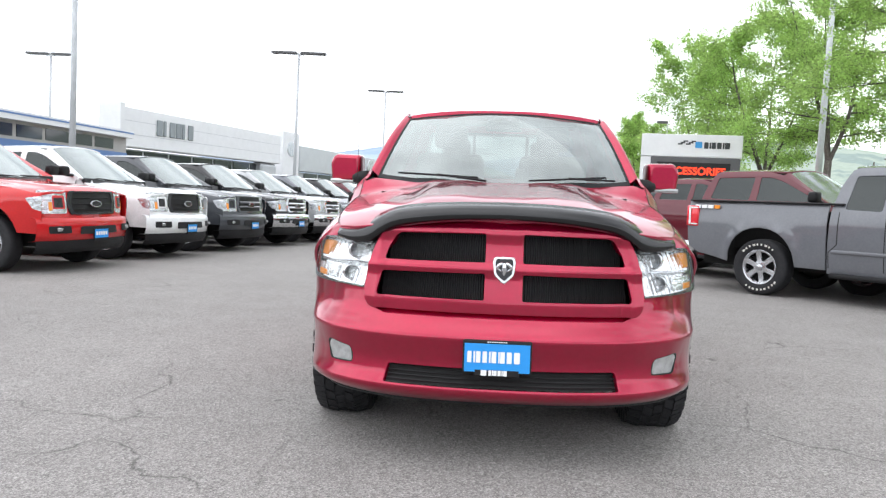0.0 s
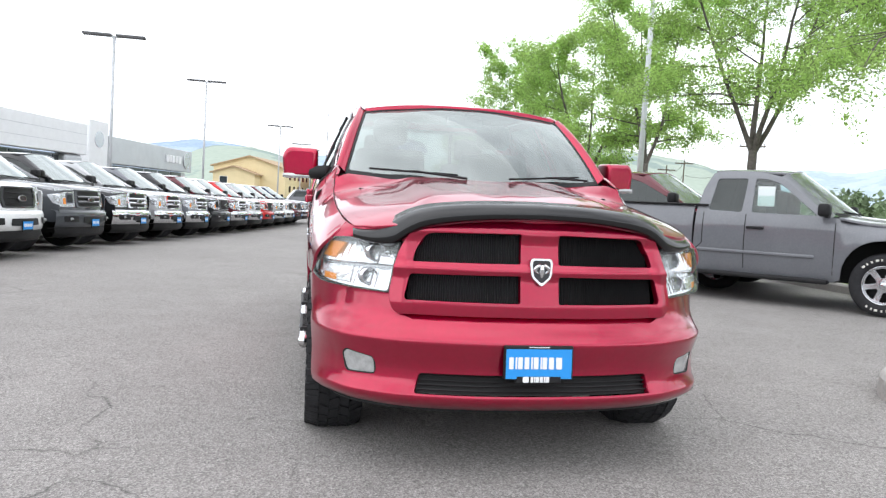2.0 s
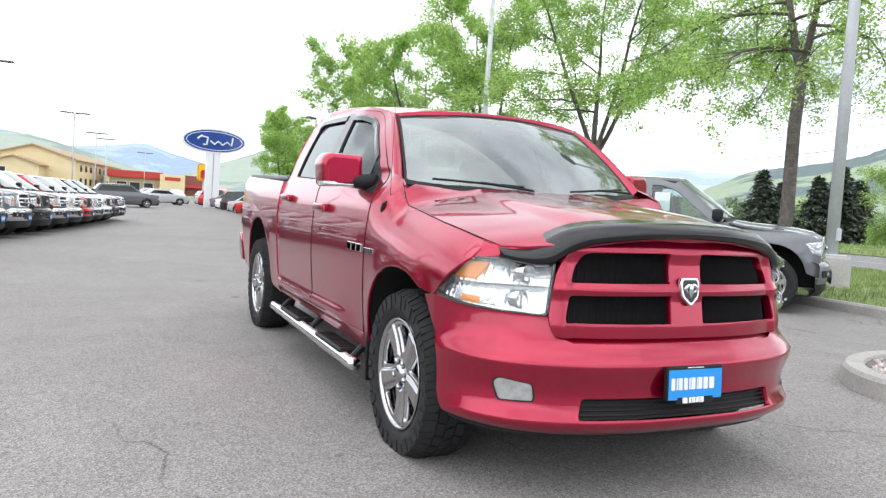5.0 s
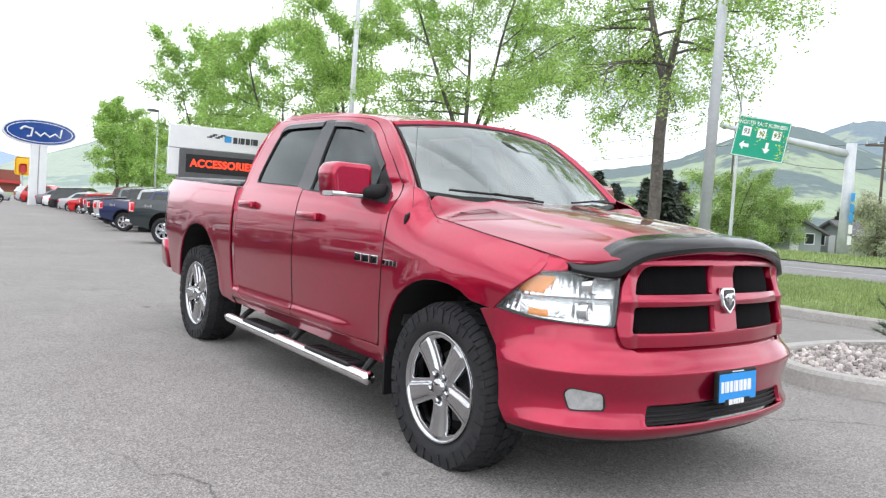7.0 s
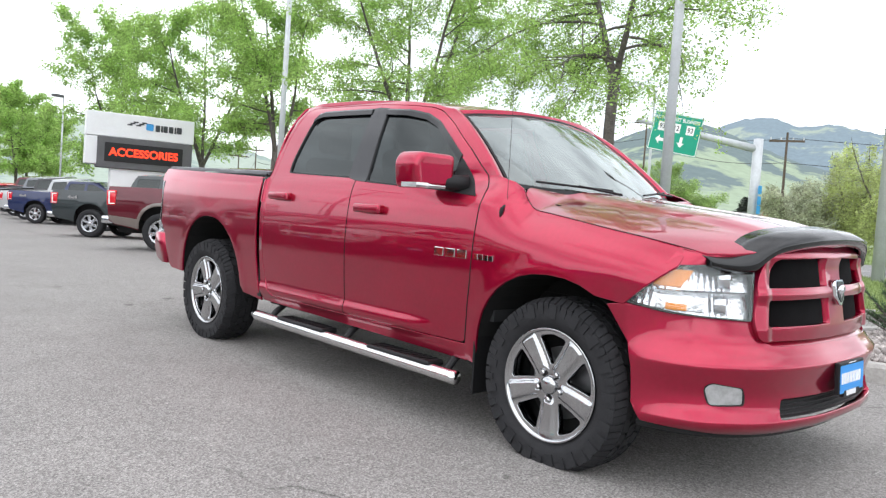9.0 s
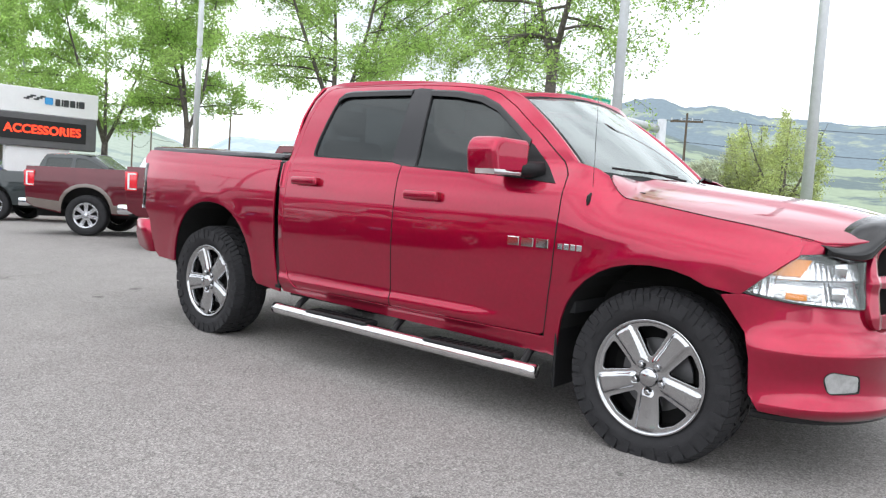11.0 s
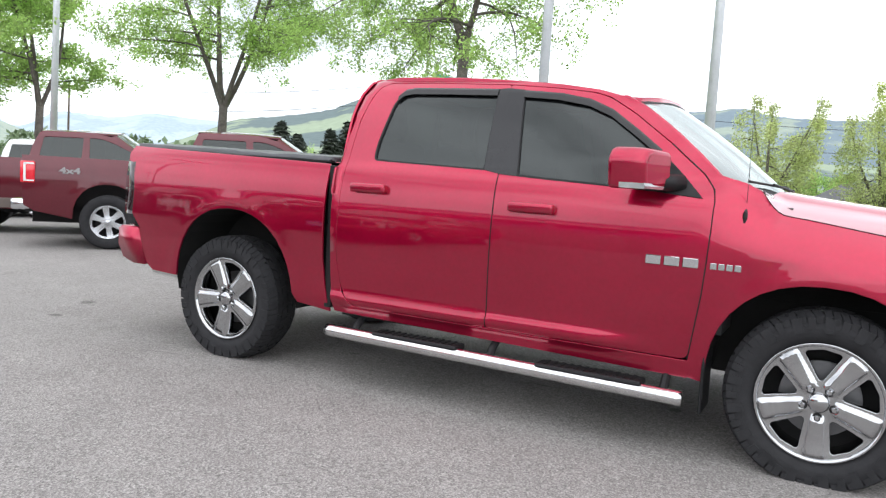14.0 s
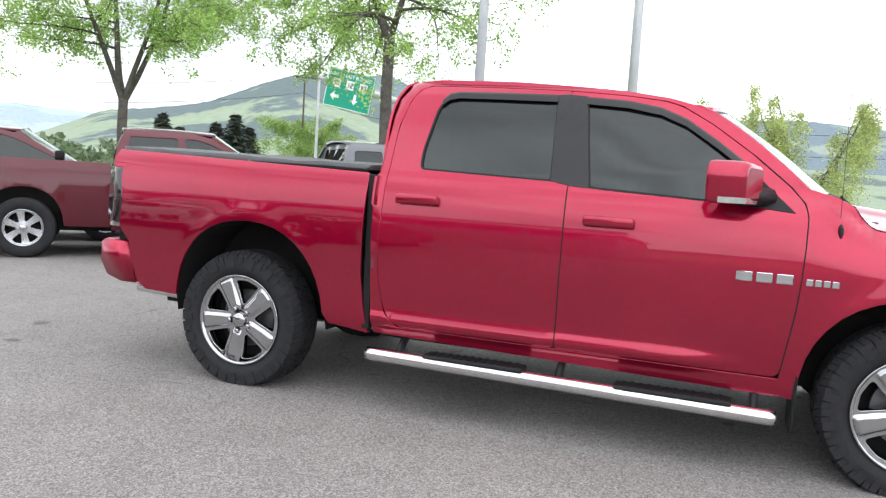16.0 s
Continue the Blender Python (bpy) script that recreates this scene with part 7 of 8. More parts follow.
def tree(name, label, x, y, h, fork, spread, seed, leaf=M_LEAF, leaves=40000, size=0.085, r0=0.15, lean=(0.0, 0.0), droop=0.3, stems=3, open_=0.22, boughs=9, low=0.0, spray=0.125, bare=0.04, group="", z=None, fine=True):
    """A broadleaf tree: a bent trunk that parts into a few upright stems, boughs along the stems, twigs on the boughs, and sprays of small leaves on the twigs."""
    rnd = random.Random(seed)
    t = thing(name, label, "tree", pose(x, y, (gz(x, y) + 0.1) if z is None else z), group=group)
    wood, tips = [], []
    fk = Vector((lean[0] * fork, lean[1] * fork, fork))
    trunk = [Vector((0, 0, -0.15)), Vector((0.01, 0, 0.12)), Vector((lean[0] * fork * 0.35 + 0.03, lean[1] * fork * 0.35, fork * 0.35)), Vector((lean[0] * fork * 0.7, lean[1] * fork * 0.7 + 0.03, fork * 0.7)), fk]
    wood.append(tube(trunk, [r0 * 1.45, r0 * 1.15, r0, r0 * 0.93, r0 * 0.88], 12))
    def shoot(p, d, ln, r, n, wander, fall):
        pts, rs, ds = [p], [r], [d]
        for i in range(n):
            d = (d + Vector((rnd.gauss(0, wander), rnd.gauss(0, wander), rnd.gauss(0, wander * 0.6) - fall))).normalized()
            p = p + d * ln / n
            pts.append(p)
            ds.append(d)
            rs.append(max(r * (1 - 0.8 * (i + 1) / n), 0.004))
        return pts, rs, ds
    mid = fork + (h - fork) * 0.45
    def reach(zz):
        e = (zz - mid) / ((h - mid) if zz > mid else (mid - fork + 0.8 + low))
        return spread * math.sqrt(max(0.06, 1 - 0.85 * e * e))
    a0 = rnd.uniform(0, 6.28)
    for s in range(stems):
        a = a0 + 2 * math.pi * s / stems + rnd.uniform(-0.3, 0.3)
        o = open_ * rnd.uniform(0.7, 1.3) if stems > 1 else 0.05
        d = Vector((math.cos(a) * o * 2.0, math.sin(a) * o * 2.0, 1)).normalized()
        ln = (h - fork) * rnd.uniform(0.86, 1.0)
        pts, rs = [fk - Vector((0, 0, 0.12))], [r0 * (0.62 if s else 0.80)]
        n = 9
        p = pts[0]
        for i in range(n):
            d = (d + Vector((rnd.gauss(0, 0.05), rnd.gauss(0, 0.05), 0.07))).normalized()
            p = p + d * ln / n
            pts.append(p)
            rs.append(max(rs[0] * (1 - 0.92 * ((i + 1) / n) ** 0.8), 0.008))
        wood.append(tube(pts, rs, 8, False))
        for b in range(boughs):
            f = bare + (0.98 - bare) * (b + rnd.random() * 0.8) / boughs
            i = min(int(f * n), n - 1)
            q = pts[i].lerp(pts[i + 1], f * n - i)
            ba = a + rnd.gauss(0, 1.1) if stems > 1 and f < 0.6 else rnd.uniform(0, 6.283)
            L = max(0.5, reach(q.z) - 0.5 * math.hypot(q.x - fk.x, q.y - fk.y)) * rnd.uniform(0.75, 1.1)
            rise = 0.25 + 0.55 * f
            if low and f < 0.4:
                rise = 0.18
            bp, br, bd = shoot(q, Vector((math.cos(ba), math.sin(ba), rise)).normalized(), L, max(rs[i] * 0.5, 0.012), 7, 0.12, 0.05 * droop + (0.045 * low if f < 0.45 else 0.0))
            wood.append(tube(bp, br, 5, False))
            for k in range(1, 8):
                for _ in range(2):
                    ax = Vector((rnd.gauss(0, 1), rnd.gauss(0, 1), rnd.gauss(0.1, 0.5))).normalized()
                    tp, tr, td = shoot(bp[k], (bd[k] * 0.6 + ax * 0.8).normalized(), L * rnd.uniform(0.18, 0.40), br[k] * 0.55, 4, 0.16, 0.06 * droop)
                    wood.append(tube(tp, tr, 3, False))
                    tips += tp[1:]
                    if fine:
                        for e in (2, 4):
                            ax = Vector((rnd.gauss(0, 1), rnd.gauss(0, 1), rnd.gauss(-0.1, 0.5))).normalized()
                            up, ur, _d = shoot(tp[e], (td[e] * 0.5 + ax * 0.8).normalized(), L * rnd.uniform(0.08, 0.18), 0.006, 2, 0.2, 0.1 * droop)
                            wood.append(tube(up, ur, 3, False))
                            tips += up[1:]
            tips += bp[5:]
    part("trunk", join(*wood), M_BARK, t, "", True)
    # leaves: quads folded out of sprays of about ten
    g = np.random.default_rng(seed)
    P = np.array([tuple(p) for p in tips])
    ns = leaves // 10
    c = P[g.integers(0, len(P), ns)] + g.uniform(-1, 1, (ns, 3)) * spray * 0.8
    q = np.repeat(c, 10, 0) + g.uniform(-1, 1, (ns * 10, 3)) * spray
    q[:, 2] -= droop * spray * 3.0 * g.random(ns * 10) ** 2
    u = g.normal(0, 1, (ns * 10, 3)) * (1, 1, 0.7) - (0, 0, 0.35)
    u /= np.linalg.norm(u, axis=1)[:, None]
    v = np.cross(u, g.normal(0, 1, (ns * 10, 3)))
    v /= np.linalg.norm(v, axis=1)[:, None]
    s = (size * g.uniform(0.6, 1.3, ns * 10))[:, None]
    V = np.stack([q, q + u * s * 0.5 + v * s * 0.26, q + u * s, q + u * s * 0.5 - v * s * 0.26], 1).reshape(-1, 3)
    part("crown", (V.tolist(), np.arange(ns * 40).reshape(-1, 4).tolist()), leaf, t)
    return t


STREET = "street trees along the grass strip"
tree("street_tree", "young ash tree in fresh green leaf on the grass strip", 10.35, 12.0, 10.6, 4.3, 3.5, 21, leaves=74000, size=0.076, r0=0.135, lean=(0.09, 0.05), stems=2, open_=0.26, boughs=19, low=2.3, group=STREET)
tree("street_tree", "forked ash tree in fresh green leaf on the grass strip", 11.3, 19.9, 10.2, 2.9, 3.1, 4, leaves=70000, size=0.083, r0=0.135, stems=4, open_=0.24, boughs=10, low=0.3, bare=0.20, group=STREET, lean=(-0.01, 0.0))
tree("street_tree", "leafy green ash tree behind the light pole", 12.9, 30.4, 10.8, 3.0, 2.8, 8, leaves=44000, size=0.118, r0=0.15, stems=3, open_=0.17, boughs=11, low=0.6, bare=0.12, spray=0.18, group=STREET)
tree("street_tree", "dense green ash tree beside the dealer sign", 12.7, 36.7, 10.8, 2.5, 3.3, 12, leaves=50000, size=0.122, r0=0.15, stems=3, open_=0.20, boughs=11, low=0.6, bare=0.12, spray=0.19, group=STREET)
tree("street_tree", "slender green ash tree behind the dealer sign", 13.0, 49.0, 11.6, 2.6, 3.5, 14, leaves=46000, size=0.153, r0=0.15, stems=3, open_=0.16, boughs=13, low=0.9, spray=0.2, group=STREET)
for gx, gy, gh, sd in ((13.9, 74.0, 9.4, 19), (16.0, 79.0, 8.6, 23), (18.4, 83.0, 8.2, 27)):
    tree("street_tree", "leafy green tree beyond the oval sign", gx, gy, gh, 2.0, 2.9, sd, leaves=24000, size=0.2, r0=0.14, stems=2, open_=0.16, boughs=12, low=1.0, spray=0.24, group=STREET, fine=False)


def polar(az, dist, eye=(-2.5, 2.0)):
    return eye[0] + dist * math.sin(radians(az)), eye[1] + dist * math.cos(radians(az))


# trees across the highway
WILLOW, ROUND = "pale willow tree across the highway", "round green tree beyond the highway"
for az, d, h, sp, lf, lab, dr, sd, nl, op in [(73.0, 57, 9.4, 2.3, M_LEAF2, WILLOW, 3.2, 31, 24000, 0.26), (71.2, 60, 8.6, 1.9, M_LEAF2, WILLOW, 3.2, 44, 15000, 0.24), (82.3, 55, 9.5, 2.2, M_LEAF2, WILLOW, 3.4, 32, 24000, 0.26), (89.4, 56, 9.2, 2.5, M_LEAF2, WILLOW, 3.4, 43, 24000, 0.30), (92.9, 55, 11.2, 3.0, M_LEAF2, "tall pale willow tree across the highway", 3.6, 33, 36000, 0.32), (86.5, 70, 4.2, 2.6, M_LEAF, "round green tree across the highway", 0.5, 35, 18000, 0.3), (57.3, 80, 8.0, 4.4, M_LEAF4, ROUND, 1.2, 37, 68000, 0.4), (60.6, 84, 5.6, 3.0, M_LEAF4, ROUND, 0.8, 38, 30000, 0.4), (67.6, 60, 4.8, 2.8, M_LEAF3, "silvery green tree across the highway", 0.8, 39, 42000, 0.4), (69.6, 62, 5.6, 3.0, M_LEAF3, "silvery green tree across the highway", 0.8, 40, 42000, 0.4), (51.0, 110, 5.0, 3.6, M_LEAF, ROUND, 0.6, 41, 14000, 0.4)]:
    xx, yy = polar(az, d)
    tree("broadleaf_tree", lab, xx, yy, h, h * 0.17, sp, sd, leaf=lf, leaves=int(nl * 0.75), size=0.18, r0=0.2, droop=dr, stems=4, open_=op, boughs=8, low=1.2, spray=0.26, z=gz(xx, yy), fine=False)


def conifer(label, x, y, h, r, seed):
    rnd = random.Random(seed)
    t = thing("spruce_tree", label, "tree", pose(x, y, gz(x, y)))
    part("trunk", tube([(0, 0, 0), (0, 0, h * 0.95)], [0.16, 0.03], 8), M_BARK, t)
    vs, fs = [], []
    z = h * 0.08
    while z < h * 0.99:
        rr = r * (1 - z / h) ** 0.80 + 0.12
        for k in range(17):
            a = rnd.uniform(0, 6.283)
            ln = rr * rnd.uniform(0.65, 1.1)
            for j in range(10):
                f = (j + rnd.random()) / 10
                p = Vector((math.cos(a) * ln * f, math.sin(a) * ln * f, z - ln * f * 0.35 + 0.1 * f * f))
                for _ in range(3):
                    u = Vector((rnd.gauss(0, 0.8) + math.cos(a), rnd.gauss(0, 0.8) + math.sin(a), rnd.gauss(-0.4, 0.4))).normalized() * rnd.uniform(0.30, 0.62)
                    v = u.cross(Vector((0, 0, 1))) * 0.30
                    o = len(vs)
                    vs += [p, p + u * 0.5 + v, p + u, p + u * 0.5 - v]
                    fs.append((o, o + 1, o + 2, o + 3))
        z += h * 0.047
    part("crown", ([tuple(v) for v in vs], fs), M_NEEDLE, t)
    return t


for az, d, h, r, sd in [(47.7, 92, 7.7, 4.0, 1), (49.0, 96, 6.6, 3.6, 8), (51.3, 90, 7.0, 3.8, 2), (52.6, 92, 8.3, 4.2, 3), (53.7, 96, 7.2, 3.8, 4), (64.3, 95, 5.4, 3.0, 6), (62.0, 150, 5, 3.4, 7)]:
    xx, yy = polar(az, d)
    conifer("dark spruce tree beyond the highway", xx, yy, h, r, sd)

# mugo pine shrubs in the gravel
def shrub(x, y, h, r, seed):
    rnd = random.Random(seed)
    t = thing("pine_shrub", "low dark green mugo pine in the gravel bed", "shrub", pose(x, y, gz(x, y) + 0.1))
    st, vs, fs = [], [], []
    for k in range(46):
        a, e = rnd.uniform(0, 6.283), rnd.uniform(0.15, 1.45)
        d = Vector((math.cos(a) * math.cos(e) * r, math.sin(a) * math.cos(e) * r, math.sin(e) * h)) * rnd.uniform(0.7, 1.05)
        p0 = Vector((0, 0, 0.02))
        pts = [p0, p0 + d * 0.5 + Vector((0, 0, -0.03)), p0 + d]
        st.append(tube(pts, [0.014, 0.010, 0.006], 5, False))
        for _ in range(150):
            f = rnd.uniform(0.35, 1.03)
            p = p0 + d * f
            u = (d.normalized() * 0.9 + Vector((rnd.gauss(0, 0.6), rnd.gauss(0, 0.6), rnd.gauss(0.25, 0.5)))).normalized() * rnd.uniform(0.05, 0.085)
            v = u.cross(Vector((rnd.gauss(0, 1), rnd.gauss(0, 1), 0.3))).normalized() * 0.0035
            o = len(vs)
            vs += [p - v, p + v, p + u]
            fs.append((o, o + 1, o + 2))
    part("stem", join(*st), M_BARK, t)
    part("needles", ([tuple(v) for v in vs], fs), M_PINE, t)
shrub(5.0, 4.35, 0.70, 0.60, 3)
shrub(6.2, 3.7, 0.6, 0.55, 4)

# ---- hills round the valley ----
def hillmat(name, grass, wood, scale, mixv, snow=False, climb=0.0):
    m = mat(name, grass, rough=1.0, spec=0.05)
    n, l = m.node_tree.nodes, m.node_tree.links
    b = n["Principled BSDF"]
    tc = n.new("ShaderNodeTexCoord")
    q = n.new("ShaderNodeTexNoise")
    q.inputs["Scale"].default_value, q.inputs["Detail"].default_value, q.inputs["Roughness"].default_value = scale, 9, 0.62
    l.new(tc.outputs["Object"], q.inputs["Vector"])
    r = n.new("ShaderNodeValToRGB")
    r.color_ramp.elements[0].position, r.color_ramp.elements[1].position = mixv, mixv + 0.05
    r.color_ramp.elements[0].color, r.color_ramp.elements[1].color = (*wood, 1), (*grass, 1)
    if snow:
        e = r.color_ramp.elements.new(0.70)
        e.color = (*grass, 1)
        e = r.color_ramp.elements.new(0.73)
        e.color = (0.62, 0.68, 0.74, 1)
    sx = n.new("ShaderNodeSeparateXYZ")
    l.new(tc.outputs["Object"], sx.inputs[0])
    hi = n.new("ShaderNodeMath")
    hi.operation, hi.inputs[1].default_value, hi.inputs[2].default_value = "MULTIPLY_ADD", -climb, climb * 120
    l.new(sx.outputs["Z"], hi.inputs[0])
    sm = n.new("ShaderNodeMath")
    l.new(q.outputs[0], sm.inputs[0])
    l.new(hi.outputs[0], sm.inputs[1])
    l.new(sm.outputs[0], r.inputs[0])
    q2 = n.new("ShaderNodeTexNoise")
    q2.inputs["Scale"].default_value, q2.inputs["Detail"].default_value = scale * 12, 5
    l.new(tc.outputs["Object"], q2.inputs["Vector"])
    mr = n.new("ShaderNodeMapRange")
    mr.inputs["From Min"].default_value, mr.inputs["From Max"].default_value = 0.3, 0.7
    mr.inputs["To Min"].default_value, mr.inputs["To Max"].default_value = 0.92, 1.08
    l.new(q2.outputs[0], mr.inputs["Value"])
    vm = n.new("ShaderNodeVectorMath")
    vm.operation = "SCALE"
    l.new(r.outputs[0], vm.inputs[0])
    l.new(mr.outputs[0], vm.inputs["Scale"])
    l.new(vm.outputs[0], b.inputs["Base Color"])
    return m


def ridge(name, label, prof, dist, material, depth=0.45, rough=0.05, seed=1):
    """A hill range: its crest keeps to the (bearing, elevation) profile, and its foot comes forward to the valley."""
    f = curve(prof)
    a0, a1 = prof[0][0], prof[-1][0]
    nA, nR = int((a1 - a0) / 0.35) + 2, 16
    vs, fs = [], []
    for i in range(nA):
        az = a0 + (a1 - a0) * i / (nA - 1)
        top = max(0.02, math.tan(radians(max(f(az), 0.05))) * dist)
        top *= 1 + 0.018 * noise.noise(Vector((az * 2.3, seed, 0))) + 0.010 * noise.noise(Vector((az * 7.0, seed, 1)))
        for j in range(nR + 4):
            t = j / nR
            d = dist * (1 - depth * (1 - t))
            k = min(t, 1.0)
            s = k * k * (3 - 2 * k) * 0.55 + k * 0.45
            gul = 1 + rough * 2.2 * noise.noise(Vector((az * 0.55, t * 3.0, seed))) * (1 - k) + rough * noise.noise(Vector((az * 2.0, t * 6.0, seed))) * (1 - k)
            z = top * s * gul * (1 if t <= 1 else 1 - (t - 1) * 1.5) - 4 * (1 - k)
            x, y = polar(az, d)
            vs.append((x, y, z + 1.2 * k))
    m = nR + 4
    for i in range(nA - 1):
        for j in range(m - 1):
            fs.append((i * m + j, (i + 1) * m + j, (i + 1) * m + j + 1, i * m + j + 1))
    return tagged(part(name, (vs, fs), material, smooth=True), label, "hill", kind="structure")


# air haze is painted into the base colours: farther ranges paler and bluer
M_FARHAZE = hillmat("far_hazed_mountain", (0.36, 0.44, 0.53), (0.29, 0.37, 0.47), 0.004, 0.50, True)
M_FARHAZE_PALE = hillmat("far_hazed_pale_mountain", (0.42, 0.50, 0.56), (0.36, 0.44, 0.51), 0.004, 0.48)
# greens greyed and lightened, with the haze put into the colour
M_GREENHILL = hillmat("hazed_grassy_hill", (0.34, 0.395, 0.335), (0.25, 0.31, 0.285), 0.006, 0.42)
# woods and meadows carry a blue-green tint that paints in the haze
M_WOODHILL = hillmat("hazed_half_wooded_hill", (0.29, 0.35, 0.255), (0.145, 0.185, 0.185), 0.0050, 0.49, climb=0.0011)
M_WOODFAR = hillmat("hazed_wooded_hill", (0.29, 0.34, 0.29), (0.185, 0.235, 0.265), 0.005, 0.55)
ridge("mountain_ridge", "hazy blue mountains with snow patches", [(-60, 0.8), (-30, 1.5), (-14, 2.4), (-9.8, 3.1), (-7.9, 3.4), (-4.7, 3.2), (-2.5, 2.6), (0.8, 2.9), (2.8, 3.2), (4.8, 2.7), (8, 2.0), (14, 1.0)], 4300, M_FARHAZE, 0.3, seed=2)
ridge("hill_ridge", "hazy pale green grassy hill", [(-9, 2.2), (-6.5, 3.1), (-4.5, 3.15), (-2, 2.7), (0, 2.2), (3, 1.4), (5, 1.2), (7, 1.9), (10, 3.0), (13, 4.2), (16, 4.9), (20, 4.9), (24, 4.5), (27, 4.1), (29.3, 3.6), (33, 2.2), (37, 1.0)], 2600, M_GREENHILL, 0.45, seed=3)
ridge("mountain_ridge", "pale hazy blue mountains", [(24, 1.0), (27, 2.4), (28.7, 3.4), (30.7, 3.2), (32.5, 2.5), (35.3, 3.7), (38, 3.6), (41, 4.1), (43, 4.0), (46, 3.9), (50, 3.5), (55, 2.0)], 4300, M_FARHAZE_PALE, 0.3, seed=4)
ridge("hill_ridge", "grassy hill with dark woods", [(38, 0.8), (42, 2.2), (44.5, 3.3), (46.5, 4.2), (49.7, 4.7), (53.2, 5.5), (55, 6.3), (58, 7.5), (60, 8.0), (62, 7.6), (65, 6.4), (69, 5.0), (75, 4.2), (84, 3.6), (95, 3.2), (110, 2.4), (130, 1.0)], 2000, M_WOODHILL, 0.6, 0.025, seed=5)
ridge("hill_ridge", "wooded hill in blue-green haze", [(54, 3), (58, 5.5), (62, 7.4), (64.2, 8.2), (65.6, 8.35), (67.8, 7.75), (69.5, 7.9), (72.5, 7.3), (76, 7.0), (79.6, 6.7), (82.6, 7.0), (85, 6.5), (90, 6.3), (94, 6.4), (100, 5.9), (115, 4.4), (150, 2.0)], 3200, M_WOODFAR, 0.4, 0.03, seed=6)
# unseen range, added only to close the horizon in reflections
ridge("hill_ridge", "added low wooded hills closing the unseen horizon", [(128, 1.2), (160, 2.2), (200, 2.6), (250, 2.0), (300, 1.2)], 3200, M_WOODFAR, 0.4, seed=7)

# woods on the valley floor: one loose mass
rnd = random.Random(77)
vs, fs = [], []
for k in range(330):
    az, d = (rnd.uniform(33, 63), rnd.uniform(190, 560)) if k < 150 else (rnd.uniform(30, 49), rnd.uniform(150, 480))
    cx, cy = polar(az, d)
    h, r = rnd.uniform(3.0, 6.0 if k < 150 else 8.0) * (0.8 + d / 900), rnd.uniform(2.5, 6)
    for _ in range(170):
        u = Vector((rnd.gauss(0, 1), rnd.gauss(0, 1), rnd.gauss(0, 1))).normalized() * rnd.uniform(0.5, 1) ** 0.4
        p = Vector((cx + u.x * r, cy + u.y * r, h * 0.55 + u.z * h * 0.5 + 0.5))
        s = rnd.uniform(0.5, 1.2)
        a, b2 = Vector((rnd.gauss(0, 1), rnd.gauss(0, 1), rnd.gauss(0, 1))).normalized() * s, Vector((rnd.gauss(0, 1), rnd.gauss(0, 1), rnd.gauss(0, 1))).normalized() * s
        o = len(vs)
        vs += [tuple(p), tuple(p + a), tuple(p + a + b2), tuple(p + b2)]
        fs.append((o, o + 1, o + 2, o + 3))
M_WOODS = leafmat("valley_wood_leaf", (0.16, 0.22, 0.12), 0.3)
tagged(part("woods", (vs, fs), M_WOODS), "green trees scattered over the valley floor", "woods", kind="stuff")

# ---- signs, lamps, buildings ----
M_WHITEPANEL = mat("white_sign_panel", (0.74, 0.75, 0.76), rough=0.35, vary=0.04, vscale=1.5, fine=0.02)
M_GREYPANEL = mat("grey_metal_panel", (0.50, 0.52, 0.54), rough=0.35, metal=0.4, vary=0.08, vscale=0.6, fine=0.03)
M_DKPANEL = mat("dark_grey_sign_frame", (0.10, 0.10, 0.105), rough=0.5, vary=0.1, vscale=3)
M_LEDOFF = mat("led_face", (0.008, 0.008, 0.009), rough=0.4)
M_LEDON = mat("red_led", (1.0, 0.05, 0.015), rough=0.5, emit=1.6)
M_BLUE = mat("deep_blue_enamel", (0.012, 0.055, 0.27), rough=0.2, coat=0.6, vary=0.05, vscale=2)
M_LOGOBLUE = mat("light_blue_print", (0.05, 0.32, 0.66), rough=0.4)
M_INK = mat("dark_lettering", (0.045, 0.05, 0.055), rough=0.5)
M_SIGNGREEN = mat("highway_sign_green", (0.0, 0.30, 0.19), rough=0.45, vary=0.05, vscale=1.5)
M_GLASSDARK = mat("showroom_glass", (0.03, 0.035, 0.04), rough=0.05, spec=0.7)
M_YELLOW = mat("yellow_stucco", (0.72, 0.60, 0.36), rough=0.9, vary=0.06, vscale=0.4, fine=0.05)
M_SHOPRED = mat("red_metal_roof", (0.48, 0.045, 0.04), rough=0.5, vary=0.08, vscale=0.5)
M_TANWALL = mat("tan_wall", (0.40, 0.29, 0.18), rough=0.9, vary=0.1, vscale=0.5)
M_BRICK = mat("red_brown_wall", (0.25, 0.09, 0.07), rough=0.9, vary=0.1, vscale=0.5)
M_SIDING = mat("corrugated_siding", (0.42, 0.41, 0.39), rough=0.7, vary=0.08, vscale=0.7, fine=0.06)
M_ROOFGREY = mat("grey_shingle", (0.12, 0.12, 0.125), rough=0.9, vary=0.2, vscale=2)
M_HOUSE = mat("grey_house_siding", (0.27, 0.30, 0.31), rough=0.85, vary=0.08, vscale=1)
M_BLUEPANEL = mat("blue_wall_band", (0.10, 0.20, 0.42), rough=0.5, vary=0.08, vscale=1)
M_WOODPOLE = mat("weathered_utility_pole", (0.11, 0.085, 0.065), rough=0.95, vary=0.25, vscale=4)
M_CABLE = mat("overhead_cable", (0.03, 0.03, 0.03), rough=0.6)


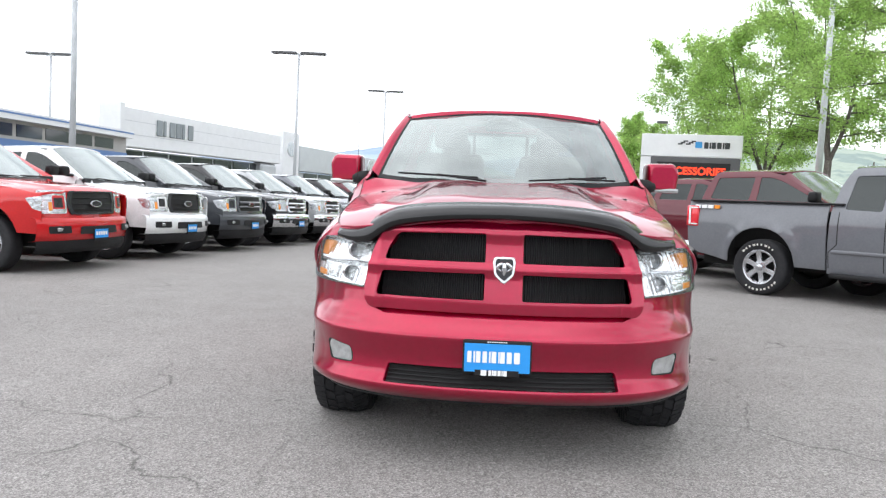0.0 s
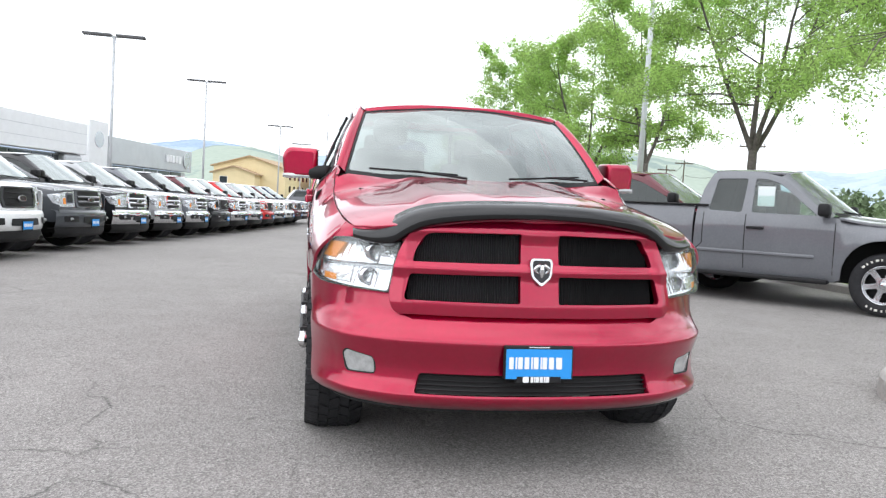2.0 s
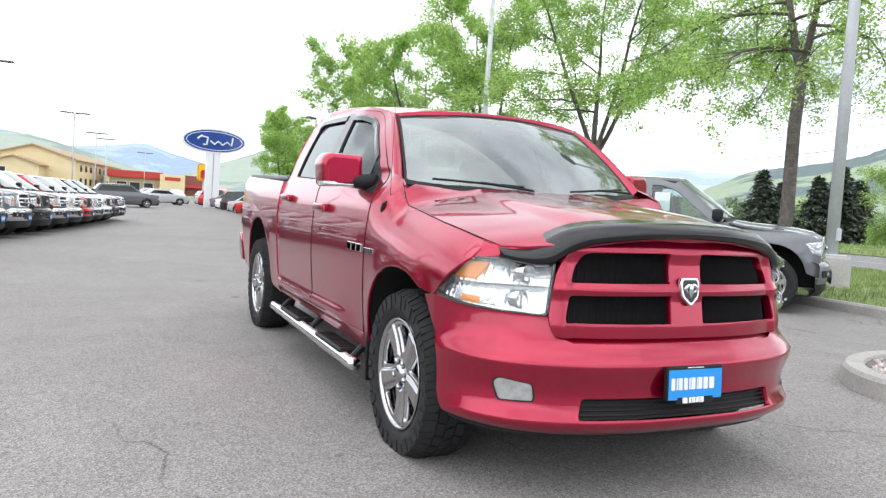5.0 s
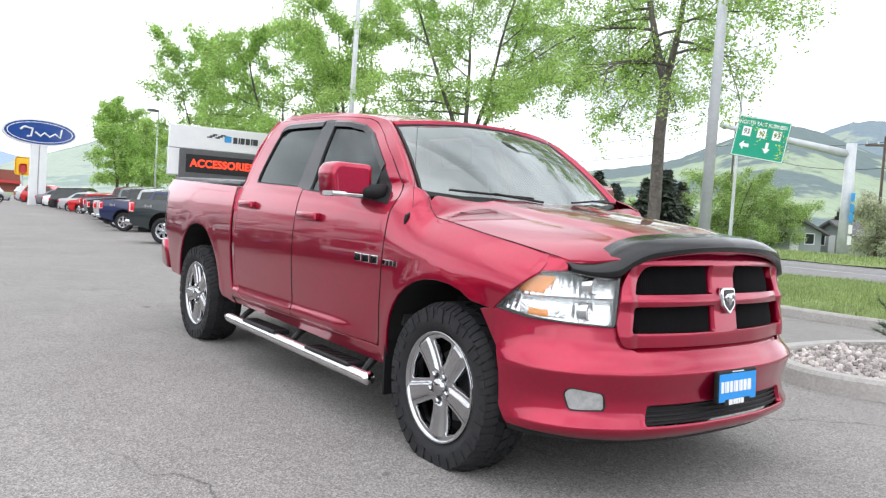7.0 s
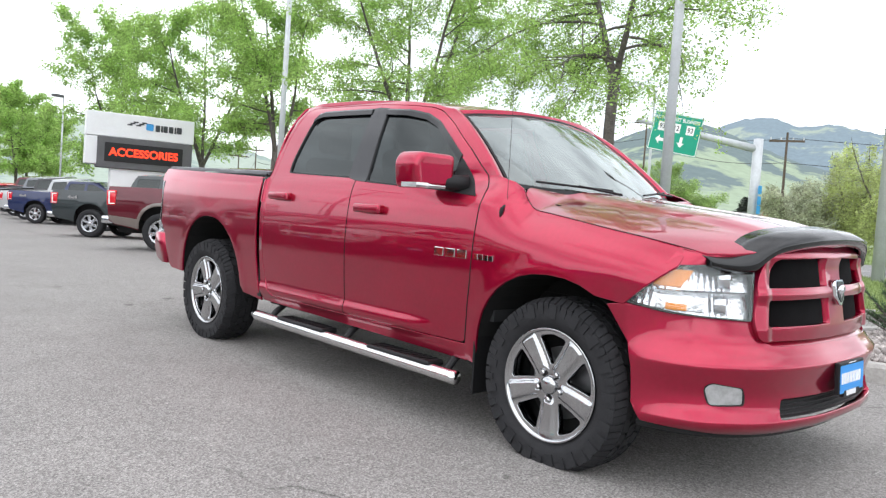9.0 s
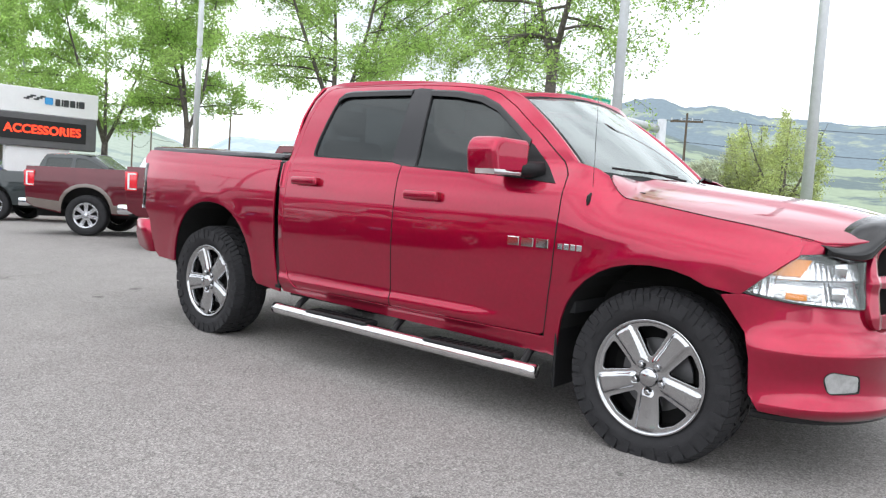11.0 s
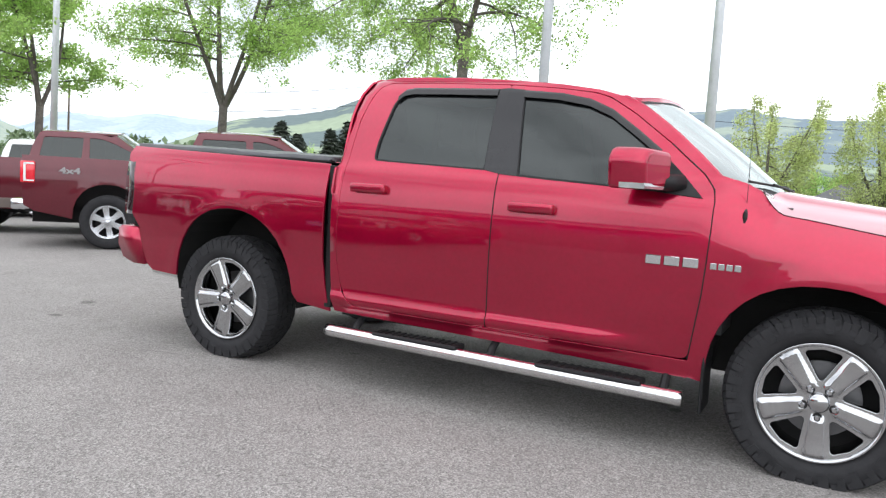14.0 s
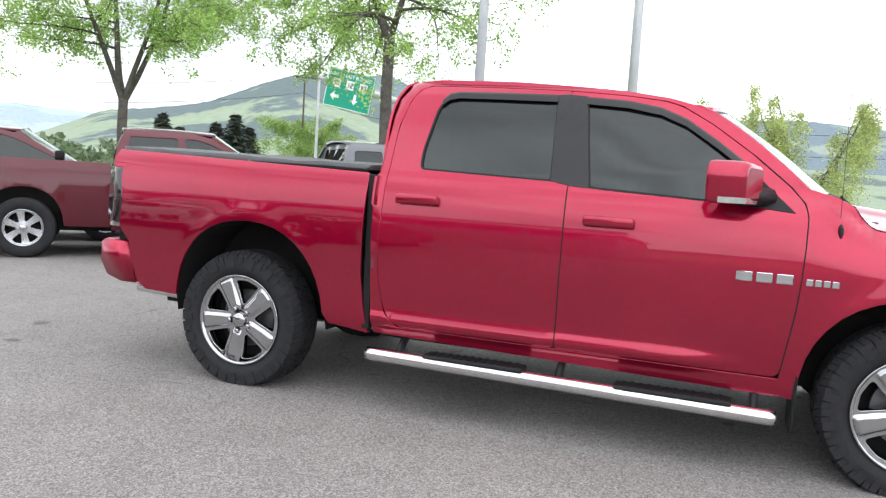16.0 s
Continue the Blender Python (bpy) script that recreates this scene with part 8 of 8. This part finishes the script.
def words(text, size, material, parent, m, name="lettering", depth=0.01, bold=0.0, align="CENTER"):
    cu = bpy.data.curves.new(name, "FONT")
    cu.body, cu.size, cu.extrude, cu.align_x, cu.align_y, cu.offset = text, size, depth, align, "CENTER", bold
    tmp = bpy.data.objects.new(name, cu)
    scene.collection.objects.link(tmp)
    me = bpy.data.meshes.new_from_object(tmp.evaluated_get(bpy.context.evaluated_depsgraph_get()))
    bpy.data.objects.remove(tmp)
    me.materials.clear()
    me.materials.append(material)
    ob = new(name, me)
    ob.parent = parent
    ob.matrix_local = m
    return ob


# pylon sign with a lit message board
sg = thing("pylon_sign", "white dealer sign with a red lettered message board", "sign", pose(8.44, 33.45, gz(8.4, 33.4) + 0.1, 0, 0, -13.4))
zb = -(gz(8.4, 33.4) + 0.1)
part("sign_head", boxed(-2.05, 2.05, -0.35, 0.35, 3.40 + zb, 4.36 + zb, 0.03, 2), M_WHITEPANEL, sg)
part("sign_body", boxed(-2.05, 1.75, -0.33, 0.33, 2.28 + zb, 3.385 + zb, 0.03, 2), M_WHITEPANEL, sg)
part("board_frame", boxed(-1.62, 2.0, -0.40, 0.40, 2.16 + zb, 3.39 + zb, 0.03, 2), M_DKPANEL, sg)
bd = part("message_board", boxed(-1.35, 1.62, -0.415, -0.36, 2.42 + zb, 3.17 + zb), M_LEDOFF, sg, "black message board")
words("ACCESSORIES", 0.44, M_LEDON, bd, pose(0.13, -0.425, 2.80 + zb, 90, 0, 0), "lit_message", 0.004, 0.010).scale = (0.97, 1.0, 1)
part("pedestal", boxed(-1.1, 1.1, -0.28, 0.28, -0.2, 2.2 + zb, 0.02), M_WHITEPANEL, sg)
bars(sg, M_LOGOBLUE, 0.16, 3.80 + zb, [0.28], 0.26, -0.352, t=0.01, name="logo_block")
bars(sg, M_INK, 0.52, 3.78 + zb, [0.17, 0.07, 0.17, 0.18, 0.07, 0.20], 0.26, -0.352, t=0.01)
for k in range(6):
    part("logo_stroke", boxed(-0.55 + k * 0.11, -0.36 + k * 0.11, -0.36, -0.352, 3.92 + zb + 0.06 * (k % 3), 3.98 + zb + 0.06 * (k % 3), 0.0, m=None), M_INK, sg)

# blue oval sign on a white pylon
ov = thing("oval_sign", "blue oval sign on a white pylon", "sign", pose(7.3, 72.6, gz(7.3, 72.6), 0, 0, 4))
ell = lambda a, b, n=48: [(a * math.cos(2 * math.pi * k / n), b * math.sin(2 * math.pi * k / n)) for k in range(n)]
oz = 6.02 - gz(7.3, 72.6)
part("oval_rim", panel(ell(2.78, 1.08), lambda u, v: (u, -0.28, v + oz), step=0.5, thick=0.5, edge=0.2), M_WHITEPANEL, ov)
part("oval_face", panel(ell(2.66, 0.97), lambda u, v: (u, -0.30, v + oz), step=0.4, thick=0.02, edge=0.2), M_BLUE, ov)
part("oval_line", panel(ell(2.48, 0.84), lambda u, v: (u, -0.31, v + oz), [ell(2.42, 0.79)], step=0.4, thick=0.01, edge=0.2), M_WHITEPANEL, ov)
part("script_stroke", tube([(-1.5, -0.33, oz + 0.1), (-1.2, -0.33, oz + 0.35), (-0.6, -0.33, oz + 0.25), (-0.7, -0.33, oz - 0.35), (-1.0, -0.33, oz - 0.4)], 0.09, 6), M_WHITEPANEL, ov, "white script stroke")
part("script_stroke", tube([(-0.4, -0.33, oz), (0.0, -0.33, oz - 0.3), (0.3, -0.33, oz), (0.7, -0.33, oz - 0.3), (1.1, -0.33, oz), (1.5, -0.33, oz - 0.3), (1.6, -0.33, oz + 0.4)], 0.08, 6), M_WHITEPANEL, ov, "white script stroke")
part("pylon", box(boxed(-0.62, -0.04, -0.25, 0.25, -0.2, oz - 0.9, 0.03), 0.04, 0.62, -0.25, 0.25, -0.2, oz - 0.9, 0.03), M_WHITEPANEL, ov)


def light_pole(x, y, h, r=0.085, arms="tee", turn=0.0, base=False, label="grey steel lot light with a flat head"):
    z0 = gz(x, y)
    p = thing("light_pole", label, "light pole", pose(x, y, z0, 0, 0, turn), group="lot lights")
    h -= z0
    if base:
        part("pole_base", lathe([(-0.2, 0.31), (0.66, 0.31), (0.70, 0.28), (0.70, 0.0)], 28, "z"), M_CONC, p, "round concrete base", True)
        part("base_plate", boxed(-0.17, 0.17, -0.17, 0.17, 0.70, 0.73, 0.005), M_GALV, p)
        part("hand_hole", boxed(-0.05, 0.05, -r - 0.03, -r + 0.01, 0.95, 1.15, 0.01), M_GALV, p)
    part("pole", tube([(0, 0, -0.1 if not base else 0.7), (0, 0, h * 0.5), (0, 0, h)], [r, r * 0.86, r * 0.72], 14), M_GALV, p, "", True)
    if arms == "tee":
        part("lamp_head", boxed(-1.6, -0.12, -0.22, 0.22, h, h + 0.14, 0.03, 2), M_DKPANEL, p)
        part("lamp_head", boxed(0.12, 1.6, -0.22, 0.22, h, h + 0.14, 0.03, 2), M_DKPANEL, p)
        part("cross_arm", boxed(-0.3, 0.3, -0.06, 0.06, h - 0.05, h + 0.06), M_GALV, p)
    elif arms == "one":
        part("lamp_head", boxed(-0.9, -0.15, -0.22, 0.22, h - 0.02, h + 0.16, 0.03, 2), M_DKPANEL, p)
        part("cross_arm", boxed(-0.3, 0.0, -0.04, 0.04, h, h + 0.08), M_GALV, p)
    return p


light_pole(8.56, 9.43, 9.6, 0.10, "one", 0, True, "tall grey steel lot light on a concrete base")
light_pole(13.11, 7.21, 9.8, 0.125, "one", 0, False, "tall grey steel light pole in the grass")
light_pole(11.26, 27.23, 10.4, 0.12, "one", 20)
light_pole(14.2, 49.4, 10.1, 0.10, "one", 30)
light_pole(13.2, 59.8, 7.6, 0.07, "one", 30)
light_pole(-11.63, 44.5, 9.0, 0.10, "tee", 0)
light_pole(-9.92, 68.66, 10.2, 0.10, "tee", 0)
light_pole(-4.8, 100.0, 9.5, 0.10, "tee", 0)
light_pole(-2.4, 133.0, 9.5, 0.10, "tee", 0)
light_pole(-0.8, 145.0, 9.4, 0.10, "tee", 0)
light_pole(7.6, 185.0, 9.4, 0.10, "tee", 0)
light_pole(-29.0, 48.5, 9.0, 0.10, "tee", 0)
light_pole(-16.3, 28.8, 11.5, 0.13, "tee", 0)

# overhead highway sign on a mast arm
ms = thing("overhead_sign", "green overhead highway sign on a grey mast arm", "road sign")
P0, P1 = Vector((45.6, 24.95, 7.0)), Vector((41.35, 31.55, 8.7))
part("mast_pole", tube([(45.6, 24.95, gz(45, 25) - 0.2), (45.6, 24.95, 7.7)], [0.36, 0.30], 16), M_GALV, ms, "", True)
part("mast_arm", tube([P0, P0.lerp(P1, 0.5), P1], [0.27, 0.22, 0.16], 14), M_GALV, ms, "", True)
along = (P1 - P0)
ang = math.degrees(math.atan2(-along.y, -along.x))
c = P0.lerp(P1, 0.675)
gs = new("sign_panel")
gs.parent = ms
gs.matrix_local = pose(c.x - 0.30 * math.sin(radians(ang)) * -1, c.y - 0.30 * math.cos(radians(ang)), c.z - 0.35, 0, 0, ang) @ pose(0, 0, 0, 0, 9, 0) @ Matrix.Diagonal((0.82, 1, 1, 1))
part("panel_face", boxed(-1.95, 1.95, -0.03, 0.03, -1.32, 1.32, 0.02), M_SIGNGREEN, gs, "green sign face")
for a, b2, c2, d in ((-1.92, 1.92, 1.24, 1.29), (-1.92, 1.92, -1.29, -1.24), (-1.92, -1.87, -1.24, 1.24), (1.87, 1.92, -1.24, 1.24)):
    part("panel_border", boxed(a, b2, -0.04, -0.028, c2, d), M_WHITE, gs)
words("NORTH EAST BUSINESS", 0.34, M_WHITE, gs, pose(-0.05, -0.036, 0.92, 90, 0, 0), "sign_text", 0.003, 0.004)
for k, nm in enumerate(("93", "12", "93")):
    xk = -1.15 + k * 1.12
    sh = part("route_shield", boxed(xk - 0.32, xk + 0.32, -0.045, -0.03, 0.05, 0.66, 0.0), M_WHITE, gs)
    words(nm, 0.46, M_INK, sh, pose(xk, -0.05, 0.34, 90, 0, 0), "route_number", 0.002, 0.006)
def arrow(x, z, r):
    q = part("arrow", ([(x + a * math.cos(r) - b2 * math.sin(r), -0.036, z + a * math.sin(r) + b2 * math.cos(r)) for a, b2 in ((-0.33, 0), (-0.02, 0.30), (-0.02, 0.11), (0.38, 0.11), (0.38, -0.11), (-0.02, -0.11), (-0.02, -0.30))], [(0, 1, 2, 5, 6), (2, 3, 4, 5)]), M_WHITE, gs, "white arrow")
arrow(-1.15, -0.55, 0.0)
arrow(0.55, -0.55, math.pi / 2)
for k, (cm, dz) in enumerate(((M_LOGOBLUE, 3.9), (M_LOGOBLUE, 3.2), (M_LOGOBLUE, 2.6), (M_WHITE, 1.9), (M_WHITE, 1.2))):
    part("route_marker", boxed(45.0, 45.5, 24.40, 24.44, gz(45, 25) + dz - 0.28, gz(45, 25) + dz + 0.28, 0.02), cm, ms, "small route marker")
sp = thing("sign_post", "thin grey street light pole beyond the highway", "light pole", pose(50.4, 36.0, gz(50, 36)))
part("pole", tube([(0, 0, 0), (0, 0, 12.0)], [0.14, 0.08], 10), M_GALV, sp)
part("lamp_arm", tube([(0, 0, 11.9), (-0.8, 0.6, 12.4), (-2.0, 1.4, 12.5)], 0.05, 6), M_GALV, sp)


def windows(parent, rows, y, name="window", glass=None, proud=0.03):
    """Framed windows let into a wall on the plane y, from (x0, x1, z0, z1) rows."""
    for x0, x1, z0, z1 in rows:
        w = part(name, box(box(box(boxed(x0 - 0.08, x1 + 0.08, y - proud, y + 0.05, z1, z1 + 0.08), x0 - 0.08, x1 + 0.08, y - proud, y + 0.05, z0 - 0.08, z0), x0 - 0.08, x0, y - proud, y + 0.05, z0, z1), x1, x1 + 0.08, y - proud, y + 0.05, z0, z1), M_WHITEPANEL, parent)
        part("pane", boxed(x0, x1, y - 0.01, y + 0.03, z0, z1), glass or M_GLASSDARK, w)


# dealership showroom: built in its own frame, street face on y = 0, then turned to face +x
dl = thing("showroom_building", "white dealership showroom with a dark glass band", "building", pose(-25.2, 49.5, gz(-20, 50), 0, 0, 78.5))
part("wall", boxed(0, 22.5, 0.3, 18, -0.5, 3.85), M_GREYPANEL, dl)
part("fascia", boxed(0.0, 22.6, -0.6, 0.9, 3.95, 6.6, 0.05), M_WHITEPANEL, dl, "white fascia")
for zz in (4.8, 5.7):
    part("fascia_joint", boxed(0.0, 22.6, -0.612, -0.598, zz, zz + 0.03), M_GREYPANEL, dl)
part("corner_panel", boxed(19.5, 22.5, -0.35, 0.9, -0.5, 3.93, 0.3, 3), M_GREYPANEL, dl, "grey curved corner panel")
part("fascia_blade", boxed(-0.5, 0.0, -0.9, 0.8, -0.5, 6.8, 0.03), M_WHITEPANEL, dl, "white end blade")
for k in range(7):
    part("window", boxed(0.6 + k * 3.0, 3.3 + k * 3.0, 0.22, 0.32, 0.3, 3.75), M_GLASSDARK, dl)
for k in range(6):
    part("letter_bar", boxed(3.7 + k * 0.76, 3.7 + k * 0.76 + (0.28 if k in (1, 4) else 0.6), -0.72, -0.6, 4.95, 6.05, 0.03), M_HOUSE, dl)
tw = thing("entrance_tower", "white entrance slab with a round silver emblem", "building", pose(-20.6, 73.5, gz(-18, 73), 0, 0, 78.5))
part("slab", boxed(0.8, 4.4, 0.2, 2.0, -0.5, 7.1, 0.05), M_WHITEPANEL, tw)
part("emblem", panel(ell(0.9, 0.75), lambda u, v: (u + 2.6, 0.15, v + 5.4), step=0.4, thick=0.1, edge=0.2), M_SILVER, tw, "plain silver oval")
d2 = thing("service_building", "grey and white service building with a dark window band", "building", pose(-20.0, 80.0, gz(-18, 80), 0, 0, 80))
part("wall", boxed(-2, 22, 0.3, 16, -0.5, 3.2), M_GREYPANEL, d2)
part("fascia", boxed(-2, 22, -0.5, 1.5, 3.3, 5.9, 0.05), M_GREYPANEL, d2)
for k in range(5):
    part("window", boxed(0.9 + k * 4.0, 4.3 + k * 4.0, 0.22, 0.32, 0.6, 3.15), M_GLASSDARK, d2)
part("emblem", panel(ell(1.2, 1.0), lambda u, v: (u + 20.0, -0.62, v + 4.7), step=0.4, thick=0.1, edge=0.25), M_SILVER, d2, "plain silver oval")
bars(d2, M_WHITEPANEL, 13.0, 4.2, [0.9, 0.5, 0.9, 0.9, 0.9], 0.9, -0.52, t=0.1)
wh = thing("workshop_building", "long corrugated workshop with a blue band", "building", pose(-21.4, 34, gz(-25, 34), 0, 0, 89))
part("wall", boxed(-26, 9.2, 0, 16, -0.5, 4.15), M_SIDING, wh)
part("roof_edge", boxed(-26.3, 9.2, -0.45, 16.4, 4.15, 4.55), M_WHITEPANEL, wh)
part("roof_trim", boxed(-26.3, 9.2, -0.47, -0.45, 4.38, 4.46), M_BLUEPANEL, wh, "blue roof trim")
part("blue_band", boxed(-26, 9.2, -0.06, 0.0, 2.95, 3.30), M_BLUEPANEL, wh, "blue wall band")
for k in range(15):
    part("window", boxed(-25 + k * 2.2, -23.1 + k * 2.2, -0.03, 0.05, 3.45, 4.0), M_GLASSDARK, wh)
for k in range(64):
    part("siding_rib", boxed(-25.8 + k * 0.54, -25.65 + k * 0.54, -0.05, 0, 0.0, 2.9), M_SIDING, wh)
# yellow lodge with a gable
yl = thing("lodge_building", "two-storey yellow stucco lodge with a low gable roof", "building", pose(-21.8, 176, 0.1, 0, 0, -11))
def gable(x0, x1, y0, y1, ze, zp):
    xm = (x0 + x1) / 2
    return ([(x0, y0, 0), (x1, y0, 0), (x1, y0, ze), (xm, y0, zp), (x0, y0, ze), (x0, y1, 0), (x1, y1, 0), (x1, y1, ze), (xm, y1, zp), (x0, y1, ze)], [(0, 1, 2, 3, 4), (6, 5, 9, 8, 7), (1, 6, 7, 2), (5, 0, 4, 9)])
def roofing(x0, x1, y0, y1, ze, zp, o=0.6, t=0.25):
    xm = (x0 + x1) / 2
    s = (zp - ze) / (xm - x0)
    a, b2 = (x0 - o, ze - s * o), (x1 + o, ze - s * o)
    vs = []
    for y in (y0 - o, y1 + o):
        vs += [(a[0], y, a[1]), (xm, y, zp), (b2[0], y, b2[1]), (b2[0], y, b2[1] + t), (xm, y, zp + t), (a[0], y, a[1] + t)]
    return vs, [(0, 1, 4, 5), (1, 2, 3, 4), (6, 11, 10, 7), (7, 10, 9, 8), (5, 4, 10, 11), (4, 3, 9, 10), (0, 5, 11, 6), (2, 8, 9, 3), (1, 0, 6, 7), (2, 1, 7, 8)]
part("wall", gable(0, 16, 0, 48, 6.2, 8.6), M_YELLOW, yl)
part("roof", roofing(0, 16, 0, 48, 6.2, 8.6), M_TANWALL, yl)
part("porch_wall", gable(1.5, 10.5, -5, 0, 4.6, 6.0), M_YELLOW, yl)
part("porch_roof", roofing(1.5, 10.5, -5, 0, 4.6, 6.0), M_TANWALL, yl)
windows(yl, [(3.0, 4.6, 2.2, 3.8)], -5.0)
for k in range(9):
    for z0 in (1.2, 4.0):
        w = part("window", boxed(15.95, 16.06, 4 + k * 4.8, 5.8 + k * 4.8, z0, z0 + 1.4), M_GLASSDARK, yl)
# red-roofed shop
rs = thing("restaurant_building", "tan restaurant with a red roof band", "building", pose(0.5, 188, 0.2, 0, 0, -2))
part("wall", boxed(0, 19, 0, 14, 0, 3.8), M_TANWALL, rs)
part("roof_band", boxed(-0.5, 11.2, -0.5, 14.5, 3.6, 5.2, 0.05), M_SHOPRED, rs)
part("portal", boxed(10.6, 16.0, -1.5, 4, 0, 4.9), M_YELLOW, rs, "tan entrance portal")
part("portal_sign", boxed(11.6, 15.0, -1.6, -1.5, 3.5, 4.3), M_SHOPRED, rs, "red sign board")
part("brick_wing", boxed(16.0, 20.2, -0.3, 10, 0, 5.0), M_BRICK, rs, "red-brown wing")
part("awning", boxed(16.0, 20.4, -1.4, -0.3, 2.2, 2.8), M_SHOPRED, rs, "red awning")
windows(rs, [(1.5 + 2.8 * k, 3.6 + 2.8 * k, 0.9, 2.6) for k in range(3)] , 0.0)
# yellow roadside sign
ys_ = thing("roadside_sign", "yellow roadside sign with a red panel", "sign", pose(13.4, 128, gz(13, 128)))
part("post", tube([(0, 0, 0), (0, 0, 3.0)], 0.14, 8), M_GALV, ys_)
part("sign_face", boxed(-1.05, 1.05, -0.15, 0.15, 2.9, 5.6, 0.4, 3), mat("yellow_sign_face", (0.80, 0.48, 0.02), rough=0.4, vary=0.04, vscale=1), ys_)
part("sign_panel", boxed(-0.5, 0.5, -0.18, -0.15, 3.2, 4.6, 0.3, 2), M_SHOPRED, ys_, "red panel")

# houses across the highway
for az, d, w, lab, rot in ((61.4, 84, 5.4, "grey house with a low shingle roof", 25), (63.7, 88, 4.8, "grey house with a gable roof", -50), (92.8, 62, 9, "pale grey house with a shingle roof", 70)):
    xx, yy = polar(az, d)
    hs2 = thing("house", lab, "house", pose(xx, yy, gz(xx, yy) - 0.2, 0, 0, -az + rot))
    part("wall", gable(-w / 2, w / 2, 0, 6, 2.2, 3.4), M_HOUSE, hs2)
    part("roof", roofing(-w / 2, w / 2, 0, 6, 2.2, 3.4), M_ROOFGREY, hs2)
    windows(hs2, [(-w * 0.36, -w * 0.22, 1.0, 2.0), (w * 0.20, w * 0.36, 1.0, 2.0)], 0.0)
    part("door", boxed(-0.45, 0.45, -0.05, 0.05, 0, 2.05), M_WHITEPANEL, hs2)
    part("chimney", boxed(w / 2 - 1.5, w / 2 - 0.9, 2.6, 3.2, 2.2, 4.3), M_TANWALL, hs2)

# utility poles and cables across the highway
upos = []
for az, d, h in ((27.3, 110, 7.7), (28.5, 110, 8.7), (33.4, 80, 8.6), (57.0, 80, 12.3), (66.4, 60, 8.6), (104, 76, 9)):
    xx, yy = polar(az, d)
    z0 = gz(xx, yy)
    up = thing("utility_pole", "weathered wooden utility pole with a cross arm", "utility pole", pose(xx, yy, z0, 0, 0, -az))
    part("pole", tube([(0, 0, -0.2), (0, 0, h)], [0.12, 0.08], 8), M_WOODPOLE, up)
    part("cross_arm", boxed(-1.2, 1.2, -0.06, 0.06, h - 0.7, h - 0.55), M_WOODPOLE, up)
    for k in (-1.1, -0.4, 0.4, 1.1):
        part("insulator", tube([(k, 0, h - 0.55), (k, 0, h - 0.35)], 0.05, 6), M_GALV, up)
    upos.append((xx, yy, z0 + h))
for a, b2 in zip(upos, upos[1:]):
    for dz in (-0.4, -2.2):
        pts = [(a[0] + (b2[0] - a[0]) * t, a[1] + (b2[1] - a[1]) * t, a[2] + (b2[2] - a[2]) * t + dz - 0.9 * 4 * t * (1 - t)) for t in np.linspace(0, 1, 13)]
        tagged(part("cable", tube(pts, 0.022, 4), M_CABLE), "thin black overhead cable", "cable")
